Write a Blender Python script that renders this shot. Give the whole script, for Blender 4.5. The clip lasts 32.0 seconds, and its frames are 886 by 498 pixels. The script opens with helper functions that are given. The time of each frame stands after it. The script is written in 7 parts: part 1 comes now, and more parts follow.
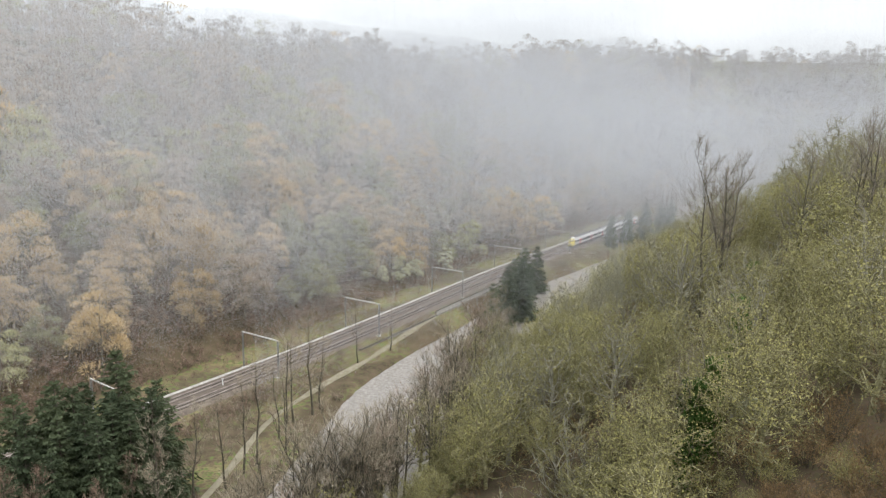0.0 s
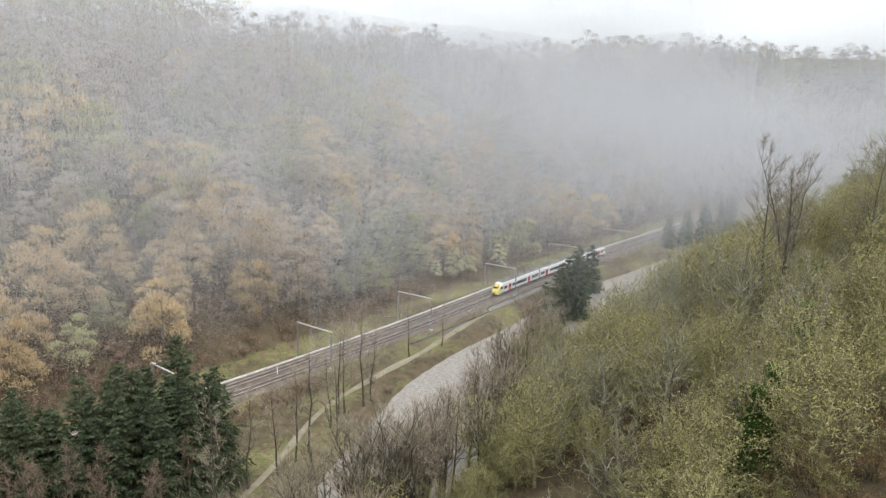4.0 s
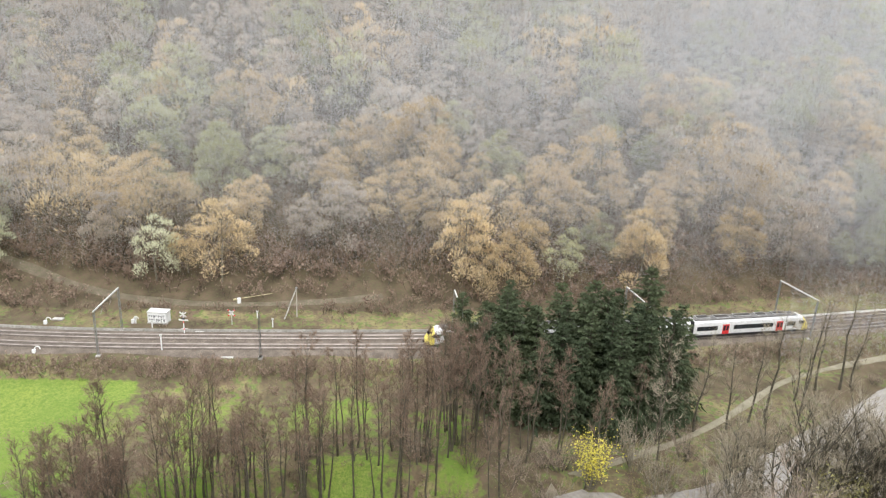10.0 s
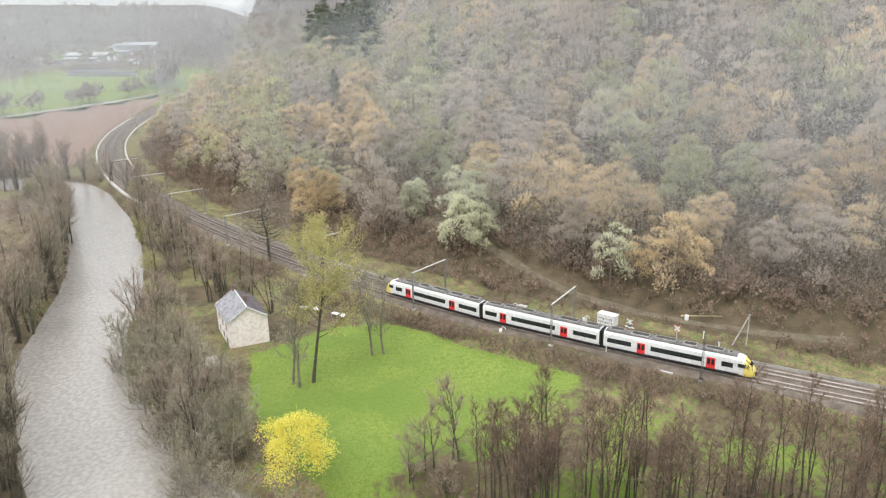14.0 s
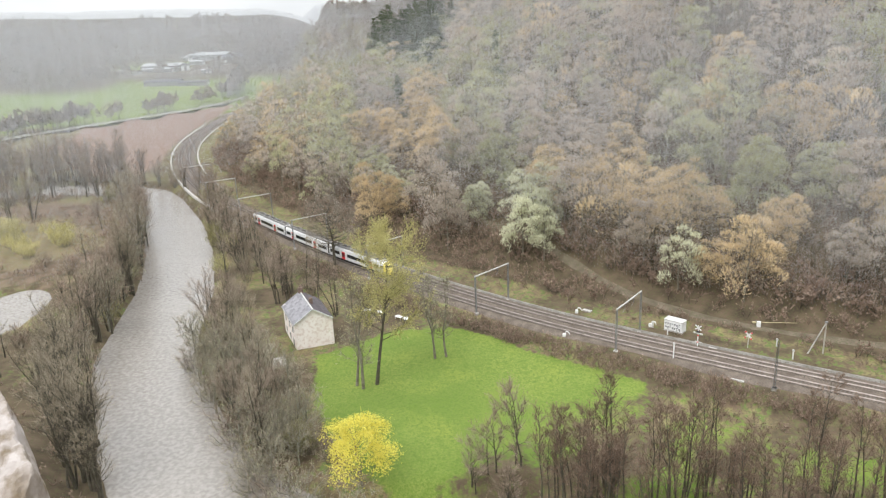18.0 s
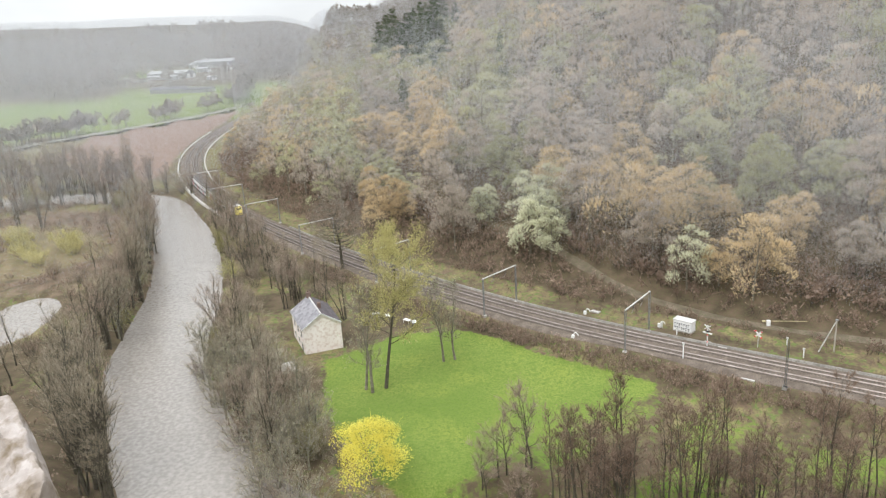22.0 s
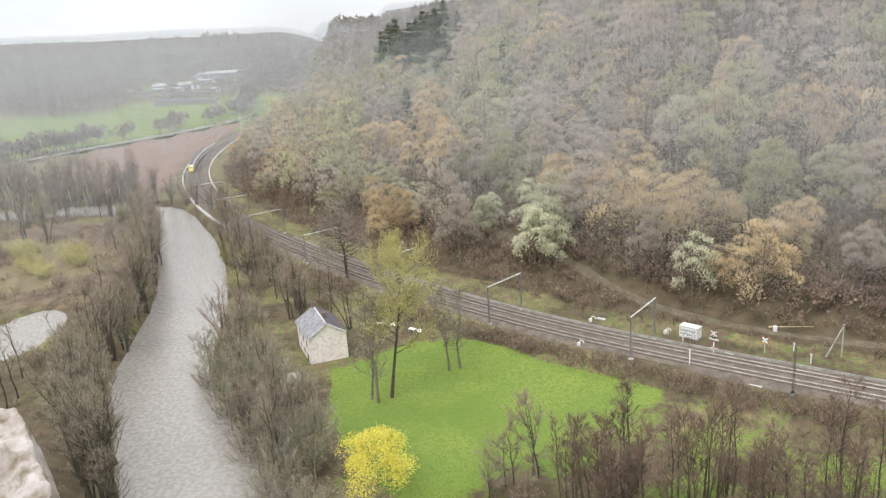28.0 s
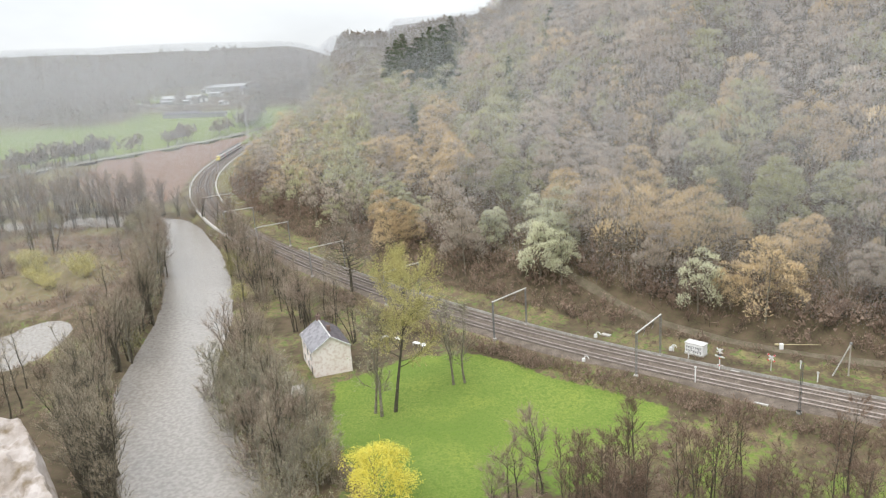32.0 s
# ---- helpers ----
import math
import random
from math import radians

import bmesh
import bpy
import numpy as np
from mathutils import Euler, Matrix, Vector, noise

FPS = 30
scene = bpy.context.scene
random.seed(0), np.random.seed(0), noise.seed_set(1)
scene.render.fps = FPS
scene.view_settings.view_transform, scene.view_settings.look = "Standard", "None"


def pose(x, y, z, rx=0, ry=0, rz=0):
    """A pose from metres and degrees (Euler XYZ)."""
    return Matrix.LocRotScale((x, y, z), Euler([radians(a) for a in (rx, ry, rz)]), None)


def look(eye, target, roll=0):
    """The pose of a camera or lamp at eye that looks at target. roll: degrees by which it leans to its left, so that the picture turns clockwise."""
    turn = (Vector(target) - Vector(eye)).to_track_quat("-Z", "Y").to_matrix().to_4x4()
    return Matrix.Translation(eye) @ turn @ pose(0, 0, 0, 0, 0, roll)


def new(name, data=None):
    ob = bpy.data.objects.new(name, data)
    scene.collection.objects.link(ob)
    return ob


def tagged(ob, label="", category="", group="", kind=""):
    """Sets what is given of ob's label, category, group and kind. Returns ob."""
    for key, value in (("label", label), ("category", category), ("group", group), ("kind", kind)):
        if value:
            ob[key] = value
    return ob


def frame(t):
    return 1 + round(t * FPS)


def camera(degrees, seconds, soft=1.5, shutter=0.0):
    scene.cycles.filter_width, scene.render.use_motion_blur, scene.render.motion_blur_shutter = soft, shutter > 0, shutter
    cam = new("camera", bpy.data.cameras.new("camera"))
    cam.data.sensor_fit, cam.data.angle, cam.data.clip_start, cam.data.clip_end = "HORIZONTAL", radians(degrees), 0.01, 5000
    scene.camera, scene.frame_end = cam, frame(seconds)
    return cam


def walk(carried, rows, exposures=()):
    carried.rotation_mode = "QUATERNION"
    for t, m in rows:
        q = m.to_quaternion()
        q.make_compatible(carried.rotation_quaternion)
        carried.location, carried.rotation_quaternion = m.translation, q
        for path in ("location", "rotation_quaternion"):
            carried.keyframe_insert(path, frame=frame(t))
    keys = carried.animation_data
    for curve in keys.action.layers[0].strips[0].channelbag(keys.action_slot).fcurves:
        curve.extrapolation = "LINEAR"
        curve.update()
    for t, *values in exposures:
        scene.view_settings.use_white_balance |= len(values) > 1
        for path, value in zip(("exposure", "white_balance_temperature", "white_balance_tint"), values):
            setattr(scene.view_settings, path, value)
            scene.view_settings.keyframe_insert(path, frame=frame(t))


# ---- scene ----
EXPOSURES = [(0.0, 0.08), (6.0, 0.1), (9.0, 0.25), (11.0, 0.45), (12.0, 0.48), (13.0, 0.36), (14.5, 0.16), (17.0, 0.14), (22.0, 0.11), (32.0, 0.09)]
# Camera: a hand-held pan from one spot on the crag above the valley.
EYE = (0.0, 0.0, 59.8)
PAN = [
    (0.0, 78.48, -0.81, 0.16),
    (0.5, 78.58, -0.71, 0.36),
    (1.0, 78.72, -0.78, 0.66),
    (1.5, 78.81, -0.87, 1.02),
    (2.0, 78.85, -1.02, 1.54),
    (2.5, 78.76, -1.03, 2.15),
    (4.5, 77.73, -1.42, 5.86),
    (5.0, 77.33, -1.62, 7.55),
    (5.5, 76.91, -1.84, 9.60),
    (6.0, 76.45, -2.03, 11.90),
    (6.5, 76.00, -2.25, 14.30),
    (7.0, 75.49, -2.49, 17.21),
    (7.5, 74.97, -2.67, 20.51),
    (8.0, 74.39, -2.83, 24.17),
    (8.5, 73.77, -2.88, 28.23),
    (9.0, 73.10, -2.78, 32.69),
    (9.5, 72.44, -2.61, 37.66),
    (10.0, 71.89, -2.36, 43.06),
    (10.5, 71.48, -2.08, 48.70),
    (11.0, 71.26, -1.75, 54.24),
    (11.5, 71.20, -1.44, 59.43),
    (12.0, 71.28, -1.05, 64.30),
    (12.5, 71.54, -0.54, 68.76),
    (13.0, 71.90, 0.05, 72.76),
    (13.5, 72.27, 0.57, 76.08),
    (14.0, 72.56, 1.11, 78.44),
    (14.5, 72.70, 1.55, 80.00),
    (16.5, 72.87, 2.10, 82.46),
    (17.0, 72.93, 2.24, 82.75),
    (17.5, 72.95, 2.33, 83.02),
    (18.0, 73.00, 2.49, 83.19),
    (18.5, 73.05, 2.53, 83.33),
    (19.0, 73.11, 2.58, 83.37),
    (19.5, 73.15, 2.63, 83.38),
    (20.0, 73.20, 2.76, 83.36),
    (20.5, 73.24, 2.96, 83.36),
    (21.0, 73.25, 3.15, 83.38),
    (21.5, 73.24, 3.30, 83.43),
    (22.0, 73.24, 3.40, 83.51),
    (22.5, 73.30, 3.49, 83.63),
    (23.0, 73.37, 3.55, 83.76),
    (23.5, 73.40, 3.57, 83.87),
    (24.0, 73.42, 3.68, 83.90),
    (24.5, 73.39, 3.73, 83.88),
    (25.0, 73.40, 3.73, 83.87),
    (25.5, 73.50, 3.85, 83.84),
    (27.5, 73.89, 3.99, 83.70),
    (28.0, 73.93, 4.04, 83.69),
    (28.5, 73.95, 4.07, 83.74),
    (29.0, 74.00, 4.11, 83.80),
    (29.5, 74.09, 4.08, 83.93),
    (30.0, 74.27, 4.03, 84.02),
    (30.5, 74.53, 3.93, 84.13),
    (31.0, 74.83, 3.82, 84.18),
    (31.5, 75.00, 3.72, 84.24),
    (32.0, 75.08, 3.65, 84.23),
]
cam = camera(62.69, 32.0, soft=1.25)
walk(cam, [(t, pose(*EYE, a, b, c)) for t, a, b, c in PAN], EXPOSURES)

# ---- light ----
world = bpy.data.worlds.new("overcast_sky")
scene.world = world
world.use_nodes = True
wn, wl = world.node_tree.nodes, world.node_tree.links
wn.clear()
w_out = wn.new("ShaderNodeOutputWorld")
w_bg = wn.new("ShaderNodeBackground")
w_sky = wn.new("ShaderNodeTexSky")
w_sky.sky_type, w_sky.sun_disc = "NISHITA", False
w_sky.sun_elevation, w_sky.sun_rotation = radians(52), radians(130)
w_scale = wn.new("ShaderNodeVectorMath")
w_scale.operation = "SCALE"
w_scale.inputs["Scale"].default_value = 0.1
w_co = wn.new("ShaderNodeTexCoord")
w_map = wn.new("ShaderNodeMapping")
w_map.inputs["Scale"].default_value = (1.0, 1.0, 3.0)
w_noise = wn.new("ShaderNodeTexNoise")
w_noise.inputs["Scale"].default_value, w_noise.inputs["Detail"].default_value = 2.2, 5
w_ramp = wn.new("ShaderNodeValToRGB")
w_ramp.color_ramp.elements[0].position, w_ramp.color_ramp.elements[0].color = 0.3, (0.70, 0.725, 0.76, 1)
w_ramp.color_ramp.elements[1].position, w_ramp.color_ramp.elements[1].color = 0.65, (0.97, 1.0, 1.03, 1)
w_cloud = wn.new("ShaderNodeVectorMath")
w_cloud.operation = "SCALE"
w_cloud.inputs["Scale"].default_value = 1.0
w_mix = wn.new("ShaderNodeMix")
w_mix.data_type = "RGBA"
w_mix.inputs[0].default_value = 0.9
wl.new(w_co.outputs["Generated"], w_map.inputs["Vector"])
wl.new(w_map.outputs["Vector"], w_noise.inputs["Vector"])
wl.new(w_noise.outputs["Fac"], w_ramp.inputs["Fac"])
wl.new(w_ramp.outputs["Color"], w_cloud.inputs[0])
wl.new(w_sky.outputs["Color"], w_scale.inputs[0])
wl.new(w_scale.outputs["Vector"], w_mix.inputs[6])
wl.new(w_cloud.outputs["Vector"], w_mix.inputs[7])
# an overcast sky is darker towards the horizon than overhead
w_sep = wn.new("ShaderNodeSeparateXYZ")
wl.new(w_co.outputs["Generated"], w_sep.inputs[0])
w_grad = wn.new("ShaderNodeMapRange")
w_grad.inputs[1].default_value, w_grad.inputs[2].default_value = 0.0, 1.0
w_grad.inputs[3].default_value, w_grad.inputs[4].default_value = 0.5, 1.5
wl.new(w_sep.outputs["Z"], w_grad.inputs[0])
w_dim = wn.new("ShaderNodeVectorMath")
w_dim.operation = "SCALE"
wl.new(w_mix.outputs[2], w_dim.inputs[0])
wl.new(w_grad.outputs[0], w_dim.inputs["Scale"])
wl.new(w_dim.outputs["Vector"], w_bg.inputs["Color"])
w_bg.inputs["Strength"].default_value = 1.9
wl.new(w_bg.outputs["Background"], w_out.inputs["Surface"])

sun_data = bpy.data.lights.new("sun", "SUN")
sun_data.energy, sun_data.angle, sun_data.color = 1.3, radians(30), (1.0, 0.97, 0.92)
sun = new("sun", sun_data)
sun.matrix_world = look((60, -50, 400), (0, 0, 300))


# ---- materials ----
def mat(name, rough=0.8, metal=0.0):
    m = bpy.data.materials.new(name)
    m.use_nodes = True
    b = m.node_tree.nodes["Principled BSDF"]
    b.inputs["Roughness"].default_value, b.inputs["Metallic"].default_value = rough, metal
    b.inputs["Specular IOR Level"].default_value = 0.25
    return m, m.node_tree.nodes, m.node_tree.links, b


def noisy(name, c1, c2, scale, rough=0.85, scale2=None, c3=None, bump=0.0, metal=0.0, per="none", spec=0.25):
    """Two colours by a noise at one scale, a third by a finer noise; per: 'object' or 'island' shifts the mix."""
    m, n, l, b = mat(name, rough, metal)
    b.inputs["Specular IOR Level"].default_value = spec
    geo = n.new("ShaderNodeNewGeometry")
    t1 = n.new("ShaderNodeTexNoise")
    t1.inputs["Scale"].default_value, t1.inputs["Detail"].default_value = scale, 6
    l.new(geo.outputs["Position"] if per != "local" else n.new("ShaderNodeTexCoord").outputs["Object"], t1.inputs["Vector"])
    r1 = n.new("ShaderNodeMapRange")
    r1.inputs[1].default_value, r1.inputs[2].default_value = 0.32, 0.68
    l.new(t1.outputs["Fac"], r1.inputs[0])
    fac = r1.outputs[0]
    if per in ("object", "island", "tree"):
        src = n.new("ShaderNodeObjectInfo").outputs["Random"] if per == "object" else geo.outputs["Random Per Island"]
        if per == "tree":
            # a tone for each tree (by object, or by the tone stored on joined woods), a little for each leaf
            tone = n.new("ShaderNodeAttribute")
            tone.attribute_name = "tone"
            own = n.new("ShaderNodeMath")
            own.operation = "ADD"
            l.new(n.new("ShaderNodeObjectInfo").outputs["Random"], own.inputs[0])
            l.new(tone.outputs["Fac"], own.inputs[1])
            wrap = n.new("ShaderNodeMath")
            wrap.operation = "FRACT"
            l.new(own.outputs[0], wrap.inputs[0])
            both = n.new("ShaderNodeMix")
            both.data_type = "FLOAT"
            both.inputs[0].default_value = 0.22
            l.new(wrap.outputs[0], both.inputs[2])
            l.new(src, both.inputs[3])
            src = both.outputs[0]
        a = n.new("ShaderNodeMath")
        a.operation = "MULTIPLY_ADD"
        a.inputs[1].default_value, a.inputs[2].default_value = 0.15, 0.0
        l.new(fac, a.inputs[0])
        c = n.new("ShaderNodeMath")
        c.operation, c.use_clamp = "MULTIPLY_ADD", True
        c.inputs[1].default_value = 0.85
        l.new(src, c.inputs[0])
        l.new(a.outputs[0], c.inputs[2])
        fac = c.outputs[0]
    x = n.new("ShaderNodeMix")
    x.data_type = "RGBA"
    x.inputs[6].default_value, x.inputs[7].default_value = (*c1, 1), (*c2, 1)
    l.new(fac, x.inputs[0])
    col = x.outputs[2]
    t2 = None
    if scale2:
        t2 = n.new("ShaderNodeTexNoise")
        t2.inputs["Scale"].default_value, t2.inputs["Detail"].default_value = scale2, 4
        l.new(geo.outputs["Position"], t2.inputs["Vector"])
        r2 = n.new("ShaderNodeMapRange")
        r2.inputs[1].default_value, r2.inputs[2].default_value = 0.48, 0.66
        l.new(t2.outputs["Fac"], r2.inputs[0])
        y = n.new("ShaderNodeMix")
        y.data_type = "RGBA"
        y.inputs[7].default_value = (*(c3 or c1), 1)
        l.new(col, y.inputs[6])
        l.new(r2.outputs[0], y.inputs[0])
        col = y.outputs[2]
    l.new(col, b.inputs["Base Color"])
    if bump:
        bp = n.new("ShaderNodeBump")
        bp.inputs["Strength"].default_value, bp.inputs["Distance"].default_value = 0.6, bump
        l.new((t2 or t1).outputs["Fac"], bp.inputs["Height"])
        l.new(bp.outputs["Normal"], b.inputs["Normal"])
    return m


def leafy(name, c1, c2, c3=None, per="tree"):
    """Buds, leaves and needles: colour by island and by object, some light through them."""
    m = noisy(name, c1, c2, 0.12, 0.7, per=per, scale2=0.5 if c3 else None, c3=c3)
    n, l = m.node_tree.nodes, m.node_tree.links
    b = n["Principled BSDF"]
    tr = n.new("ShaderNodeBsdfTranslucent")
    mix = n.new("ShaderNodeMixShader")
    mix.inputs[0].default_value = 0.3
    l.new(b.inputs["Base Color"].links[0].from_socket, tr.inputs["Color"])
    l.new(b.outputs[0], mix.inputs[1])
    l.new(tr.outputs[0], mix.inputs[2])
    l.new(mix.outputs[0], n["Material Output"].inputs["Surface"])
    return m


M_BARK = noisy("grey_bark", (0.17, 0.145, 0.115), (0.29, 0.26, 0.21), 1.2, 0.9, 6.0, (0.14, 0.145, 0.08), 0.02)
M_BARK_DARK = noisy("dark_wet_bark", (0.06, 0.05, 0.04), (0.13, 0.11, 0.085), 1.2, 0.8, 5.0, (0.08, 0.085, 0.045), 0.02)
M_BARK_MOSS = noisy("mossy_bark", (0.15, 0.138, 0.068), (0.42, 0.39, 0.235), 1.5, 0.9, 5.0, (0.12, 0.115, 0.05), 0.02)
M_BARK_PALE = noisy("pale_grey_bark", (0.17, 0.155, 0.125), (0.36, 0.34, 0.285), 1.5, 0.9, 5.0, (0.2, 0.2, 0.1), 0.02)
M_TWIG = noisy("grey_brown_twigs", (0.15, 0.128, 0.1), (0.31, 0.268, 0.215), 0.05, 0.9, per="island")
M_TWIG_WARM = noisy("tan_twigs", (0.20, 0.168, 0.118), (0.44, 0.38, 0.285), 0.05, 0.9, per="island")
M_RUSSET = leafy("russet_bramble", (0.11, 0.07, 0.034), (0.30, 0.205, 0.1))
M_TWIG_ALDER = noisy("brown_alder_twigs", (0.12, 0.083, 0.06), (0.28, 0.2, 0.145), 0.05, 0.9, per="island")
M_TWIG_RED = noisy("reddish_twigs", (0.20, 0.155, 0.118), (0.41, 0.325, 0.255), 0.05, 0.9, per="island")
M_TWIG_MOSS = noisy("mossy_twigs", (0.09, 0.08, 0.035), (0.40, 0.37, 0.19), 0.06, 0.9, per="island")
M_BUD_GREY = leafy("grey_buds", (0.33, 0.282, 0.23), (0.62, 0.54, 0.45))
M_BUD_TAN = leafy("tan_buds", (0.45, 0.345, 0.205), (0.76, 0.605, 0.38))
M_BUD_OLIVE = leafy("olive_buds", (0.27, 0.27, 0.155), (0.59, 0.58, 0.36))
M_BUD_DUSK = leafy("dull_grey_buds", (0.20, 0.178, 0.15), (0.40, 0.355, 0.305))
M_BUD_PALE = leafy("pale_blossom", (0.46, 0.465, 0.31), (0.72, 0.71, 0.52))
M_BUD_MOSS = leafy("mossy_buds", (0.13, 0.12, 0.04), (0.46, 0.425, 0.165))
M_BUD_LIME = leafy("lime_buds", (0.40, 0.365, 0.14), (0.66, 0.60, 0.30))
M_YELLOW = leafy("yellow_flowers", (0.56, 0.48, 0.055), (0.75, 0.67, 0.14))
M_IVY = leafy("ivy_leaves", (0.035, 0.07, 0.015), (0.09, 0.16, 0.03))
M_NEEDLE = leafy("spruce_needles", (0.045, 0.065, 0.035), (0.125, 0.15, 0.075))
M_BRAMBLE = leafy("brown_bramble", (0.19, 0.132, 0.1), (0.40, 0.30, 0.23))


# ---- the lie of the land: the railway's line, the river's line and the height of the ground ----
def spline(points, step=2.0, soft=10):
    c = np.array(points, float)
    out = []
    for i in range(len(c) - 1):
        p0, p1, p2, p3 = c[max(i - 1, 0)], c[i], c[i + 1], c[min(i + 2, len(c) - 1)]
        for k in range(40):
            t = k / 40
            out.append(0.5 * (2 * p1 + (p2 - p0) * t + (2 * p0 - 5 * p1 + 4 * p2 - p3) * t * t + (3 * p1 - p0 - 3 * p2 + p3) * t ** 3))
    p = np.array(out + [c[-1]])
    s = np.r_[0, np.cumsum(np.linalg.norm(np.diff(p, axis=0), axis=1))]
    even = np.arange(0, s[-1], step)
    p = np.stack([np.interp(even, s, p[:, 0]), np.interp(even, s, p[:, 1])], 1)
    w = np.exp(-0.5 * (np.arange(-3 * soft, 3 * soft + 1) / soft) ** 2)
    q = np.pad(p, ((3 * soft, 3 * soft), (0, 0)), mode="reflect", reflect_type="odd")
    return np.stack([np.convolve(q[:, i], w / w.sum(), "valid") for i in (0, 1)], 1)


def frame_of(p):
    """Left-hand normals and arc lengths of a line."""
    t = np.gradient(p, axis=0)
    t /= np.linalg.norm(t, axis=1)[:, None]
    return np.stack([-t[:, 1], t[:, 0]], 1), np.r_[0, np.cumsum(np.linalg.norm(np.diff(p, axis=0), axis=1))]


TRACK = spline([(330, 600), (255, 535), (180, 468), (122, 402), (76, 338), (54, 305), (33, 274), (13, 242), (-10, 203), (-30, 170), (-41, 153.5), (-52, 136.5),
                (-82, 97), (-97, 80), (-104, 73), (-120, 55), (-135, 38.5), (-153, 24), (-168, 12), (-201, -11), (-237, -32), (-266, -48), (-308, -67),
                (-360, -85), (-418, -98), (-478, -104), (-559, -104), (-680, -96), (-830, -80)])
T_LEFT, T_S = frame_of(TRACK)
RIVER = spline([(260, 500), (160, 400), (85, 295), (38, 232), (14, 190), (-5, 158), (-11.5, 130), (-15.5, 115), (-20.5, 98), (-29, 75), (-47, 35), (-71, -3), (-96, -30),
                (-113, -36), (-143, -48.5), (-171, -50), (-205, -54), (-239, -62.5), (-280, -74), (-318, -90), (-338, -120), (-345, -164), (-335, -230), (-310, -320)], 2.0, 6)
R_LEFT, R_S = frame_of(RIVER)
R_HALF = np.interp(R_S, np.linspace(0, R_S[-1], 9), (10, 11, 13, 10.5, 9, 8.5, 8, 9.5, 10))
R_HALF = R_HALF - 3 * np.exp(-((RIVER[:, 1] - 94) / 14) ** 2) * (RIVER[:, 0] > -60)
CREEK = spline([(-430, -330), (-490, -290), (-544, -254), (-605, -217), (-679, -165), (-760, -130), (-880, -110)])


def near_line(line, left, x, y):
    """Signed distance from a line (positive to its right) and the index of the nearest point."""
    d, k = np.empty(x.size), np.empty(x.size, int)
    xf, yf = x.ravel(), y.ravel()
    for a in range(0, x.size, 20000):
        dx, dy = xf[a:a + 20000, None] - line[None, :, 0], yf[a:a + 20000, None] - line[None, :, 1]
        q = dx * dx + dy * dy
        i = q.argmin(1)
        r = np.arange(len(i))
        d[a:a + 20000] = np.sqrt(q[r, i]) * -np.sign(dx[r, i] * left[i, 0] + dy[r, i] * left[i, 1])
        k[a:a + 20000] = i
    return d.reshape(x.shape), k.reshape(x.shape)


def ramp(v, a, b):
    t = np.clip((v - a) / (b - a), 0, 1)
    return t * t * (3 - 2 * t)


def bumps(x, y, size, seed):
    """Smooth random relief of about that size, between -1 and 1."""
    r = np.random.RandomState(seed)
    out = 0
    for k in range(7):
        a, ph, f = r.uniform(0, 6.28), r.uniform(0, 6.28), r.uniform(0.6, 1.7) * 6.28 / size
        out = out + np.sin((x * np.cos(a) + y * np.sin(a)) * f + ph)
    return out / 4.0


